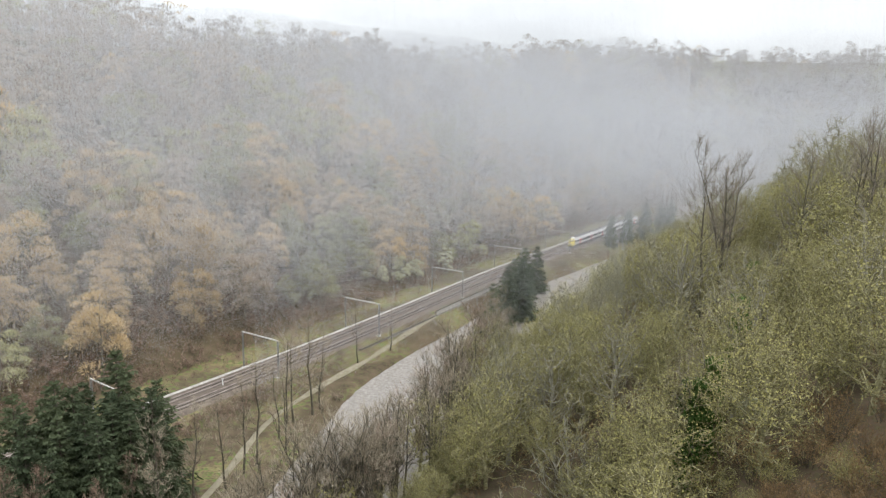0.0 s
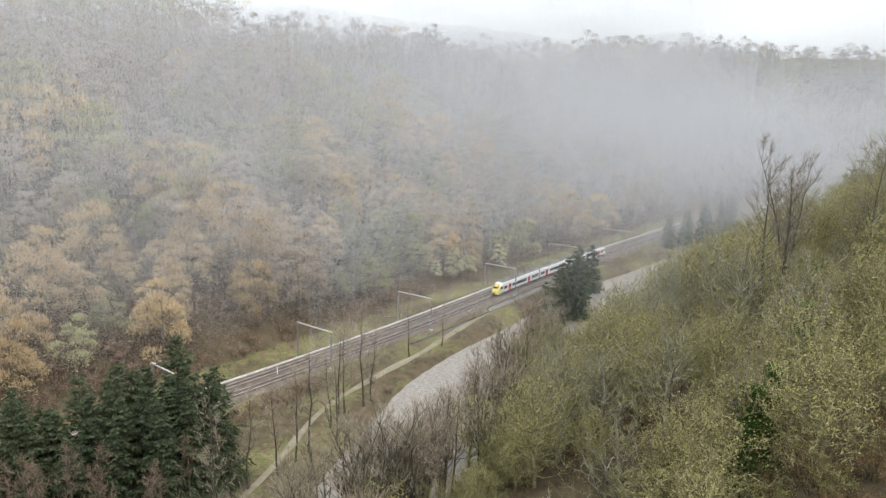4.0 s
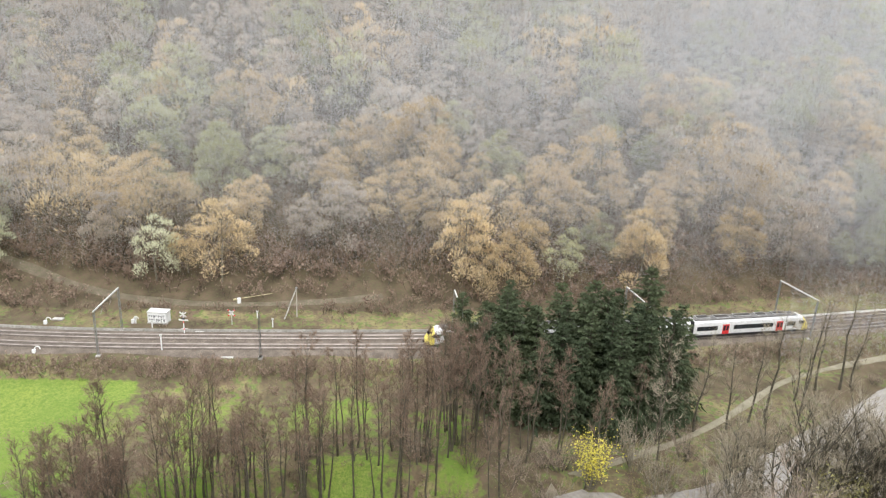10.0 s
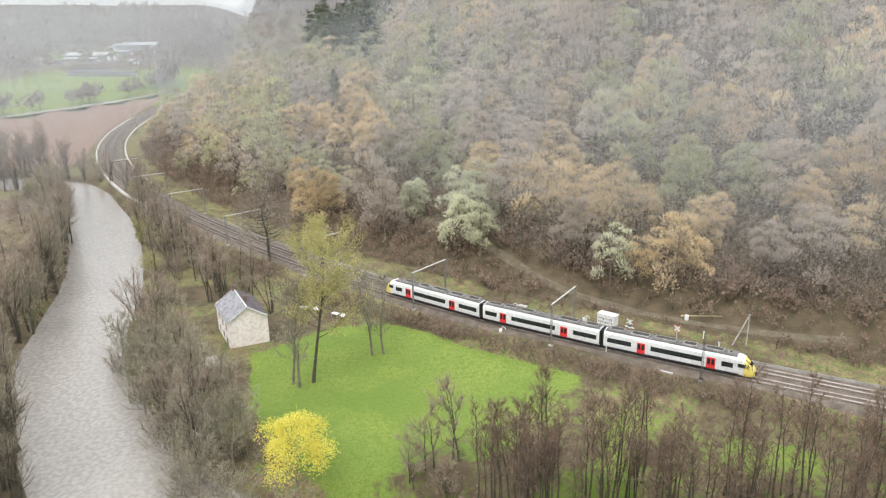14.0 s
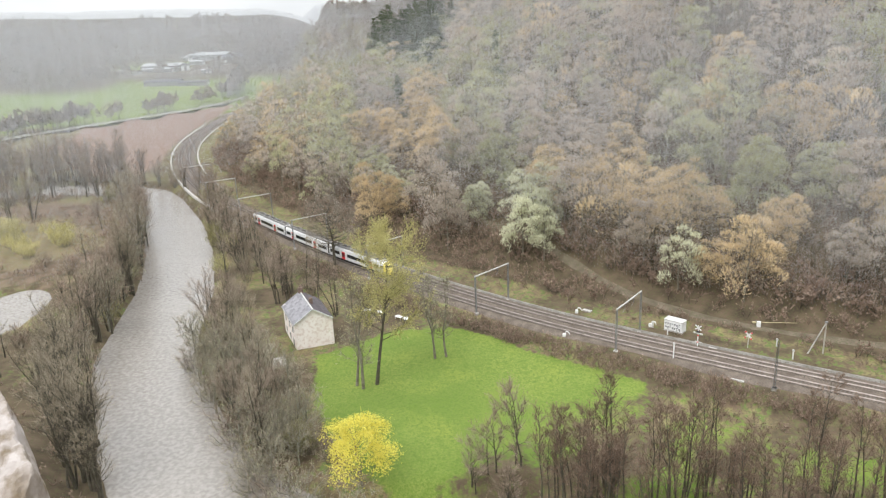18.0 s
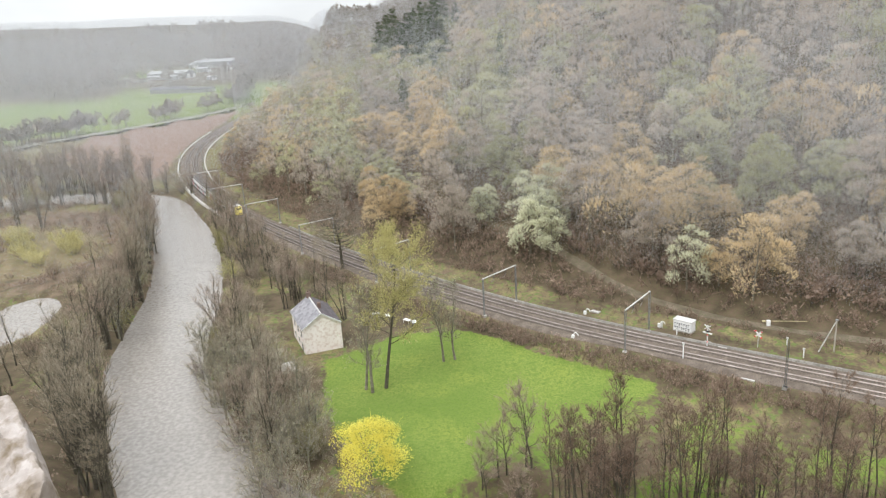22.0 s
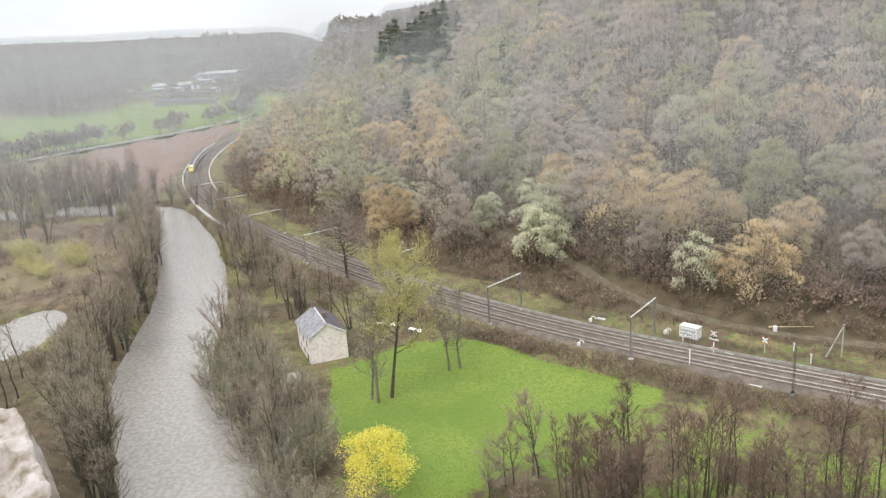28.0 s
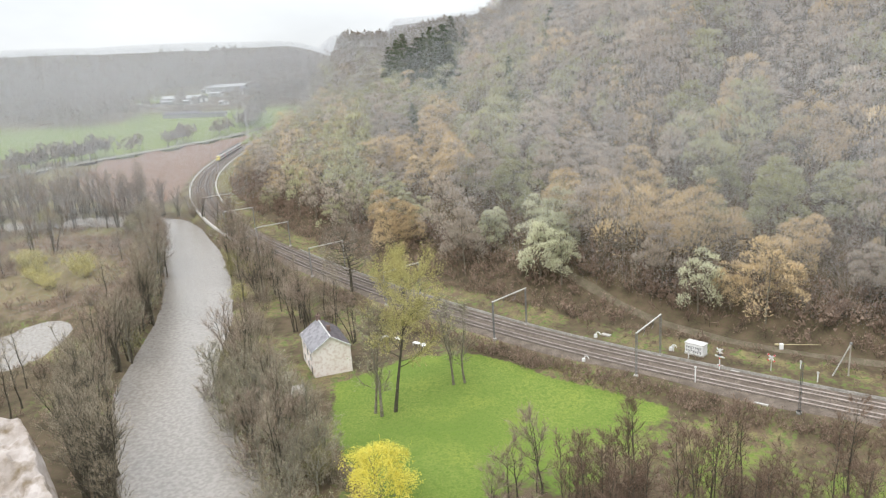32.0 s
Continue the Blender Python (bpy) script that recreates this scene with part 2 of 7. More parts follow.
def height(x, y):
    """Height of the ground; also the distances from the track and from the river's middle."""
    x, y = np.asarray(x, float), np.asarray(y, float)
    d, k = near_line(TRACK[::2], T_LEFT[::2], x, y)
    e, j = near_line(RIVER[::2], R_LEFT[::2], x, y)
    half = R_HALF[::2][j]
    # wooded hill beyond the railway
    foot = 22 + 5 * bumps(x, y, 90, 1)
    up = np.clip(d - foot, 0, None)
    hill = 0.42 * np.minimum(up, 150) + 0.17 * np.clip(up - 150, 0, 90) + 0.04 * np.clip(up - 240, 0, 300)
    hill = hill * (0.95 + 0.17 * ramp(y, 40, 170) + 0.22 * ramp(x, 20, 260))
    hill = hill * (1 + 0.05 * bumps(x, y, 160, 2)) + ramp(up, 5, 40) * 1.6 * bumps(x, y, 35, 3)
    z = np.where(d > 0, -0.7 + 1.2 * ramp(d, 7, foot + 4) + hill, 0)
    # floor between railway and river
    low = -0.7 - 2.3 * ramp(-d, 5, 14)
    z = np.where(d <= 0, low + 0.25 * bumps(x, y, 30, 4), z)
    # the crag side: a wooded slope up from the river's other bank
    far_side = -e - half
    slope = np.clip(far_side - 5, 0, None)
    turn = np.arctan2(x, y)
    open_flat = ramp(x, -95, -125)
    crag = np.minimum(0.62 * slope, 41) * (1 - open_flat)
    z = np.where((d <= 0) & (far_side > 0), -3.2 + crag + (1 - open_flat) * ramp(slope, 2, 20) * 1.5 * bumps(x, y, 25, 5), z)
    # the drop before the viewpoint
    r = np.hypot(x, y)
    front = ramp(np.degrees(turn), 24, 2) * ramp(np.degrees(turn), -175, -150)
    drop = np.where(r < 2.0, 55.0, np.maximum(55.0 - (r - 2.0) * 2.6, 12 - 0.22 * r))
    z = np.where((r < 90) & (front > 0) & (d <= 0), z * (1 - front) + np.minimum(z, drop) * front, z)
    z = np.where(r < 2.5, 55.0, z)
    # river bed
    z = z - (2.9 * ramp(half + 3.5 - np.abs(e), 0, 5)) * (np.abs(e) < half + 4) * (d < 2)
    c, _ = near_line(CREEK[::2], frame_of(CREEK)[0][::2], x, y)
    z = z - 3.0 * ramp(9 - np.abs(c), 0, 5)
    pond = np.hypot((x + 181) / 17, (y + 92) / 9)
    z = z - 2.0 * ramp(1.15 - pond, 0, 0.25)
    # the valley opens and rises to far hills down-valley
    away = np.hypot(x, y)
    west = ramp(-np.degrees(np.arctan2(x, y)), 88, 97) + ramp(np.degrees(np.arctan2(x, y)), 60, 120)
    west = np.clip(west, 0, 1) * (d < 40)
    rise = 24 * ramp(away, 740, 1150) + 96 * ramp(away, 1150, 2300) + 24 * ramp(away, 2300, 3600) + 42 * ramp(-np.degrees(np.arctan2(x, y)), 97, 86) * ramp(away, 1400, 2400)
    rise = rise * (1 + 0.12 * bumps(x, y, 900, 6))
    z = z + west * rise * ramp(away, 720, 790)
    beyond = ramp(-np.degrees(np.arctan2(x, y)), 66, 80) * ramp(away, 950, 1200)
    z = np.where(d >= 40, np.maximum(z, beyond * (rise - 1)), z)
    return z, d, e, half


def gx(lo, hi, fine_lo, fine_hi, step, far_step):
    a = np.arange(fine_lo, fine_hi + 0.1, step)
    out, v, s = [], fine_hi, step
    while v < hi:
        s = min(s * 1.12, far_step)
        v += s
        out.append(v)
    low, v, s = [], fine_lo, step
    while v > lo:
        s = min(s * 1.12, far_step)
        v -= s
        low.append(v)
    return np.r_[low[::-1], a, out]


def mesh_from(name, v, f, mats, index=None, smooth=False):
    """A mesh from vertex and face arrays (all faces alike in corner count)."""
    me = bpy.data.meshes.new(name)
    v, f = np.asarray(v, np.float32), np.asarray(f, np.int32)
    me.vertices.add(len(v))
    me.vertices.foreach_set("co", v.ravel())
    me.loops.add(f.size)
    me.loops.foreach_set("vertex_index", f.ravel())
    me.polygons.add(len(f))
    me.polygons.foreach_set("loop_start", np.arange(0, f.size, f.shape[1], dtype=np.int32))
    for m in mats:
        me.materials.append(m)
    if index is not None:
        me.polygons.foreach_set("material_index", np.asarray(index, np.int32))
    if smooth:
        me.polygons.foreach_set("use_smooth", np.ones(len(f), bool))
    me.update(calc_edges=True)
    me.validate()
    return me


def grid_faces(nx, ny):
    i = np.arange(nx - 1)[:, None] * ny + np.arange(ny - 1)[None, :]
    i = i.ravel()
    return np.stack([i, i + ny, i + ny + 1, i + 1], 1)


GX, GY = gx(-4300, 2600, -330, 150, 2.5, 160), gx(-3000, 3400, -130, 330, 2.5, 160)
XX, YY = np.meshgrid(GX, GY, indexing="ij")
ZZ, DD, EE, HALF = height(XX, YY)


def ground_z(x, y):
    """Height of the built sheet at a place."""
    i = np.clip(np.searchsorted(GX, x) - 1, 0, len(GX) - 2)
    j = np.clip(np.searchsorted(GY, y) - 1, 0, len(GY) - 2)
    u, w = (x - GX[i]) / (GX[i + 1] - GX[i]), (y - GY[j]) / (GY[j + 1] - GY[j])
    return ZZ[i, j] * (1 - u) * (1 - w) + ZZ[i + 1, j] * u * (1 - w) + ZZ[i, j + 1] * (1 - u) * w + ZZ[i + 1, j + 1] * u * w


def inside(poly, x, y):
    c = np.zeros(np.shape(x), bool)
    for (x1, y1), (x2, y2) in zip(poly, poly[1:] + poly[:1]):
        c ^= ((y1 > y) != (y2 > y)) & (x < (x2 - x1) * (y - y1) / (y2 - y1 + 1e-9) + x1)
    return c


def edge_blend(poly, x, y, soft):
    """1 inside a polygon, falling to 0 within soft metres outside it."""
    p = np.array(poly + poly[:1], float)
    best = np.full(np.shape(x), 1e9)
    for a, b in zip(p[:-1], p[1:]):
        ab = b - a
        t = np.clip(((x - a[0]) * ab[0] + (y - a[1]) * ab[1]) / (ab @ ab), 0, 1)
        best = np.minimum(best, np.hypot(x - a[0] - t * ab[0], y - a[1] - t * ab[1]))
    best = np.where(inside(poly, x, y), -best, best)
    return np.clip(0.5 - best / soft, 0, 1)


ALDERS = [(-113, 51), (-96, 62), (-78, 77), (-62, 84), (-52, 80), (-58, 52), (-68, 22), (-85, 2), (-98, 20), (-106, 38)]
MEADOW = [(-145, 21), (-131, 37), (-113, 51), (-106, 38), (-98, 20), (-86, 2), (-103, -8), (-119, -12), (-137, -12), (-147, 4)]
FIELD = [(-349, -112), (-392, -106), (-440, -112), (-520, -118), (-709, -116), (-700, -150), (-590, -210), (-480, -190), (-395, -150)]
HEATH = [(-190, -68), (-240, -76), (-300, -92), (-325, -130), (-300, -190), (-240, -190), (-200, -130)]
away = np.hypot(XX, YY)
zone = np.zeros((XX.size, 4), np.float32)
grass = np.where((DD > 6) & (DD < 15), 0.6 + 0.4 * bumps(XX, YY, 22, 8), 0.0)
grass = np.where((DD < -4) & (np.abs(EE) > HALF) & (EE > 0), 0.45 + 0.45 * bumps(XX, YY, 26, 9), grass)
grass = np.where((DD < -4) & (EE < 0) & (XX > -60) & (-EE - HALF < 16) & (YY > 60), 0.75 + 0.3 * bumps(XX, YY, 12, 9), grass)
grass = np.where((DD < -4) & (EE < 0) & (XX < -110), 0.35 + 0.5 * bumps(XX, YY, 40, 9), grass)
grass = np.maximum(grass, 1.1 * ramp(24 - np.hypot((XX + 242) / 1.4, YY + 109), 0, 12))
grass = np.where((DD > 175) & (away < 1500) & (XX > -380), ramp(DD, 182, 196), grass)
far_green = ((DD < 0) & (away > 640) & (XX < -100)) | ((DD > 400) & (away < 1000))
grass = np.where(far_green, 0.8 + 0.3 * bumps(XX, YY, 300, 10), grass)
woods_far = np.maximum(ramp(bumps(XX, YY, 520, 11) + ramp(away, 1000, 1500) * 1.6, 0.55, 0.75) * (away > 900), ramp(away, 985, 1030) * (np.hypot((XX + 1120) / 120, (YY + 290) / 60) > 1))
grass = np.where(far_green, grass * (1 - woods_far), grass)
zone[:, 0] = np.clip(grass, 0, 1).ravel()
zone[:, 1] = np.maximum(edge_blend(MEADOW, XX, YY, 4), edge_blend(ALDERS, XX, YY, 6) * (0.46 + 0.28 * bumps(XX, YY, 16, 19))).ravel()
zone[:, 1] = np.maximum(zone[:, 1], (far_green * (1 - woods_far) * 0.6).ravel())
zone[:, 1] *= np.where(np.abs(XX + 90) < 140, ramp(-DD, 10.2, 11.6), 1).ravel()
zone[:, 2] = np.maximum(edge_blend(FIELD, XX, YY, 8), edge_blend(HEATH, XX, YY, 14) * 0.42).ravel()
zone[:, 3] = 1


def ground_material():
    m, n, l, b = mat("ground_leaf_litter_and_grass", 0.95)
    at = n.new("ShaderNodeAttribute")
    at.attribute_name = "zone"
    sep = n.new("ShaderNodeSeparateColor")
    l.new(at.outputs["Color"], sep.inputs[0])
    geo = n.new("ShaderNodeNewGeometry")

    def tex(scale, detail=6):
        t = n.new("ShaderNodeTexNoise")
        t.inputs["Scale"].default_value, t.inputs["Detail"].default_value = scale, detail
        l.new(geo.outputs["Position"], t.inputs["Vector"])
        return t.outputs["Fac"]

    def blend(fac, c1, c2):
        x = n.new("ShaderNodeMix")
        x.data_type = "RGBA"
        for k, c in ((6, c1), (7, c2)):
            if isinstance(c, tuple):
                x.inputs[k].default_value = (*c, 1)
            else:
                l.new(c, x.inputs[k])
        l.new(fac, x.inputs[0])
        return x.outputs[2]

    def sharp(v, noise_fac, amount, lo, hi):
        a = n.new("ShaderNodeMath")
        a.operation = "MULTIPLY_ADD"
        a.inputs[1].default_value = amount
        l.new(noise_fac, a.inputs[0])
        l.new(v, a.inputs[2])
        r = n.new("ShaderNodeMapRange")
        r.inputs[1].default_value, r.inputs[2].default_value = lo + amount / 2, hi + amount / 2
        l.new(a.outputs[0], r.inputs[0])
        return r.outputs[0]

    def stretch(v, lo, hi):
        r = n.new("ShaderNodeMapRange")
        r.inputs[1].default_value, r.inputs[2].default_value = lo, hi
        l.new(v, r.inputs[0])
        return r.outputs[0]

    big, mid, fine, patch = tex(0.03), tex(0.3), tex(2.5), tex(0.9)
    litter = blend(stretch(mid, 0.35, 0.65), (0.062, 0.044, 0.029), (0.135, 0.096, 0.064))
    litter = blend(stretch(fine, 0.45, 0.7), litter, (0.10, 0.095, 0.045))
    rough = blend(stretch(mid, 0.38, 0.62), (0.15, 0.105, 0.07), (0.23, 0.205, 0.09))
    rough = blend(stretch(patch, 0.5, 0.62), rough, (0.12, 0.16, 0.045))
    rough = blend(stretch(fine, 0.5, 0.66), rough, (0.105, 0.075, 0.05))
    lawn = blend(stretch(big, 0.38, 0.62), (0.125, 0.18, 0.036), (0.21, 0.25, 0.06))
    lawn = blend(stretch(fine, 0.4, 0.7), lawn, (0.125, 0.195, 0.028))
    lawn = blend(stretch(tex(0.12), 0.5, 0.72), lawn, (0.20, 0.245, 0.048))
    lawn = blend(stretch(patch, 0.48, 0.8), lawn, (0.115, 0.175, 0.028))
    lawn = blend(stretch(tex(1.9), 0.5, 0.78), lawn, (0.085, 0.14, 0.022))
    lawn = blend(stretch(tex(5.0), 0.48, 0.8), lawn, (0.095, 0.15, 0.025))
    soil = blend(stretch(mid, 0.35, 0.65), (0.17, 0.115, 0.085), (0.23, 0.16, 0.125))
    col = blend(sharp(sep.outputs[0], patch, 1.0, 0.36, 0.64), litter, rough)
    col = blend(sharp(sep.outputs[1], patch, 0.7, 0.38, 0.58), col, lawn)
    col = blend(sharp(sep.outputs[2], mid, 0.4, 0.35, 0.6), col, soil)
    l.new(col, b.inputs["Base Color"])
    bp = n.new("ShaderNodeBump")
    bp.inputs["Strength"].default_value, bp.inputs["Distance"].default_value = 0.5, 0.15
    l.new(fine, bp.inputs["Height"])
    l.new(bp.outputs["Normal"], b.inputs["Normal"])
    return m


M_GROUND = ground_material()
me = mesh_from("ground", np.stack([XX, YY, ZZ], -1).reshape(-1, 3), grid_faces(len(GX), len(GY)), [M_GROUND], smooth=True)
me.color_attributes.new("zone", "FLOAT_COLOR", "POINT").data.foreach_set("color", zone.ravel())
ground = tagged(new("ground", me), "valley ground of leaf litter, rough grass, meadow and soil", "ground", kind="structure")


# ---- ribbons that lie on the land ----
def ribbon(line, offsets, z, mats, name, close=False):
    """A swept sheet: offsets to the left of the line, with a height for each."""
    left, s = frame_of(line)
    off, zs = np.array(offsets, float), np.array(z, float)
    v = np.empty((len(line), len(off), 3))
    v[:, :, :2] = line[:, None, :] + left[:, None, :] * off[None, :, None]
    v[:, :, 2] = zs[None, :]
    return mesh_from(name, v.reshape(-1, 3), grid_faces(len(line), len(off))[:, ::-1], mats)


def water_material():
    m, n, l, b = mat("silty_river_water", 0.07)
    b.inputs["Base Color"].default_value = (0.25, 0.23, 0.205, 1)
    b.inputs["IOR"].default_value, b.inputs["Specular IOR Level"].default_value = 1.33, 0.9
    geo = n.new("ShaderNodeNewGeometry")
    t = n.new("ShaderNodeTexNoise")
    t.inputs["Scale"].default_value, t.inputs["Detail"].default_value = 1.9, 4
    t.inputs["Distortion"].default_value = 0.5
    lie = n.new("ShaderNodeMapping")
    lie.inputs["Scale"].default_value = (0.9, 0.36, 1.0)
    lie.inputs["Rotation"].default_value = (0, 0, radians(-15))
    l.new(geo.outputs["Position"], lie.inputs["Vector"])
    l.new(lie.outputs["Vector"], t.inputs["Vector"])
    bp = n.new("ShaderNodeBump")
    bp.inputs["Strength"].default_value, bp.inputs["Distance"].default_value = 1.0, 0.14
    l.new(t.outputs["Fac"], bp.inputs["Height"])
    l.new(bp.outputs["Normal"], b.inputs["Normal"])
    # silt carried in drifts; the paler tone also stands in for sky glints
    drift = n.new("ShaderNodeTexNoise")
    drift.inputs["Scale"].default_value, drift.inputs["Detail"].default_value = 1.3, 6
    l.new(geo.outputs["Position"], drift.inputs["Vector"])
    ramp_ = n.new("ShaderNodeMapRange")
    ramp_.inputs[1].default_value, ramp_.inputs[2].default_value = 0.38, 0.66
    l.new(drift.outputs["Fac"], ramp_.inputs[0])
    mix = n.new("ShaderNodeMix")
    mix.data_type = "RGBA"
    mix.inputs[6].default_value, mix.inputs[7].default_value = (0.235, 0.212, 0.185, 1), (0.31, 0.285, 0.255, 1)
    l.new(ramp_.outputs[0], mix.inputs[0])
    l.new(mix.outputs[2], b.inputs["Base Color"])
    return m


M_WATER = water_material()
water_line = RIVER[::3]
tagged(new("water", ribbon(water_line, (-15, 0, 15), (-4, -4, -4), [M_WATER], "water")), "silty grey-brown river flowing between wooded banks", "river", kind="structure")
tagged(new("water", ribbon(CREEK[::3], (-7, 0, 7), (-2.85, -2.85, -2.85), [M_WATER], "water")), "pale stream between the ploughed field and pasture", "river", kind="structure")
a = np.linspace(0, 2 * np.pi, 41)[:-1]
pond_v = np.stack([-181 + 20 * np.cos(a), -92 + 11 * np.sin(a), 0 * a - 4.0], 1)
pond_me = bpy.data.meshes.new("water")
pond_me.from_pydata(pond_v.tolist(), [], [list(range(40))])
pond_me.materials.append(M_WATER)
tagged(new("water", pond_me), "still pond reflecting the sky among trees", "pond", kind="structure")

M_BALLAST = noisy("wet_ballast", (0.105, 0.084, 0.066), (0.205, 0.168, 0.137), 0.5, 0.9, 6.0, (0.085, 0.068, 0.053), 0.06)
M_RAIL = noisy("worn_rail_steel", (0.20, 0.165, 0.14), (0.36, 0.31, 0.28), 0.6, 0.4, metal=0.5)
M_SLEEPER = noisy("grey_concrete_sleeper", (0.105, 0.088, 0.073), (0.175, 0.15, 0.128), 0.8, 0.9)
bed = new("ballast", ribbon(TRACK[::2], (-6.2, -4.4, 0, 4.4, 6.2), (-1.1, -0.32, -0.26, -0.32, -1.3), [M_BALLAST], "ballast"))
tagged(bed, "wet brown-grey ballast bed of the double railway line", "ballast", kind="structure")
for side in (2.0, -2.0):
    track_ob = tagged(new("railway_track"), "railway track with rusty steel rails on sleepers in ballast", "railway track", "tracks of the line", kind="structure")
    for off in (side - 0.7525, side + 0.7525):
        rail = new("rail", ribbon(TRACK, (off - 0.11, off - 0.037, off + 0.037, off + 0.11), (-0.17, 0.0, 0.0, -0.17), [M_RAIL], "rail"))
        rail.parent = track_ob


# ---- tree kinds, each grown once and set out many times ----
def tube(points, radii, sides):
    p = np.array(points, float)
    t = np.gradient(p, axis=0)
    t /= np.linalg.norm(t, axis=1)[:, None] + 1e-9
    ref = np.where(np.abs(t[:, 2:3]) > 0.9, [[1.0, 0, 0]], [[0, 0, 1.0]])
    a = np.cross(t, ref)
    a /= np.linalg.norm(a, axis=1)[:, None] + 1e-9
    b = np.cross(t, a)
    ang = np.arange(sides) * 2 * np.pi / sides
    v = p[:, None] + np.array(radii)[:, None, None] * (a[:, None] * np.cos(ang)[None, :, None] + b[:, None] * np.sin(ang)[None, :, None])
    k = np.arange(len(p) - 1)[:, None] * sides + np.arange(sides)[None]
    k2 = np.arange(len(p) - 1)[:, None] * sides + (np.arange(sides)[None] + 1) % sides
    f = np.concatenate([np.stack([k, k2, k2 + sides], -1).reshape(-1, 3), np.stack([k, k2 + sides, k + sides], -1).reshape(-1, 3)])
    return v.reshape(-1, 3), f


def blades(base, way, width, r):
    """One slim tapering triangle at each base along each way."""
    n = len(base)
    side = np.cross(way, r.normal(size=(n, 3)))
    side *= (np.asarray(width) / (np.linalg.norm(side, axis=1) + 1e-9))[:, None] if np.ndim(width) else width / (np.linalg.norm(side, axis=1)[:, None] + 1e-9)
    v = np.stack([base - side / 2, base + side / 2, base + way], 1).reshape(-1, 3)
    return v, np.arange(3 * n).reshape(-1, 3)


def flecks(place, size, r, face=None):
    """A small leaf-like triangle at each place; face: the way that they tend to face."""
    n = len(place)
    a, b = r.normal(size=(n, 3)), r.normal(size=(n, 3))
    if face is not None:
        up = face + r.normal(size=(n, 3)) * 0.45
        a = np.cross(up, a)
        b = np.cross(up, a)
    a /= np.linalg.norm(a, axis=1)[:, None]
    b -= a * (a * b).sum(1)[:, None]
    b /= np.linalg.norm(b, axis=1)[:, None]
    s = size * r.uniform(0.6, 1.4, n)[:, None]
    v = np.stack([place - a * s * 0.5, place + a * s * 0.5, place + b * s * 0.9], 1).reshape(-1, 3)
    return v, np.arange(3 * n).reshape(-1, 3)


def join(parts):
    v, f, n = [], [], 0
    for a, b in parts:
        v.append(a)
        f.append(b + n)
        n += len(a)
    return np.concatenate(v), np.concatenate(f)


def rot_toward(way, angle, r):
    q = np.cross(way, r.normal(size=3))
    q /= np.linalg.norm(q) + 1e-9
    return way * np.cos(angle) + q * np.sin(angle)


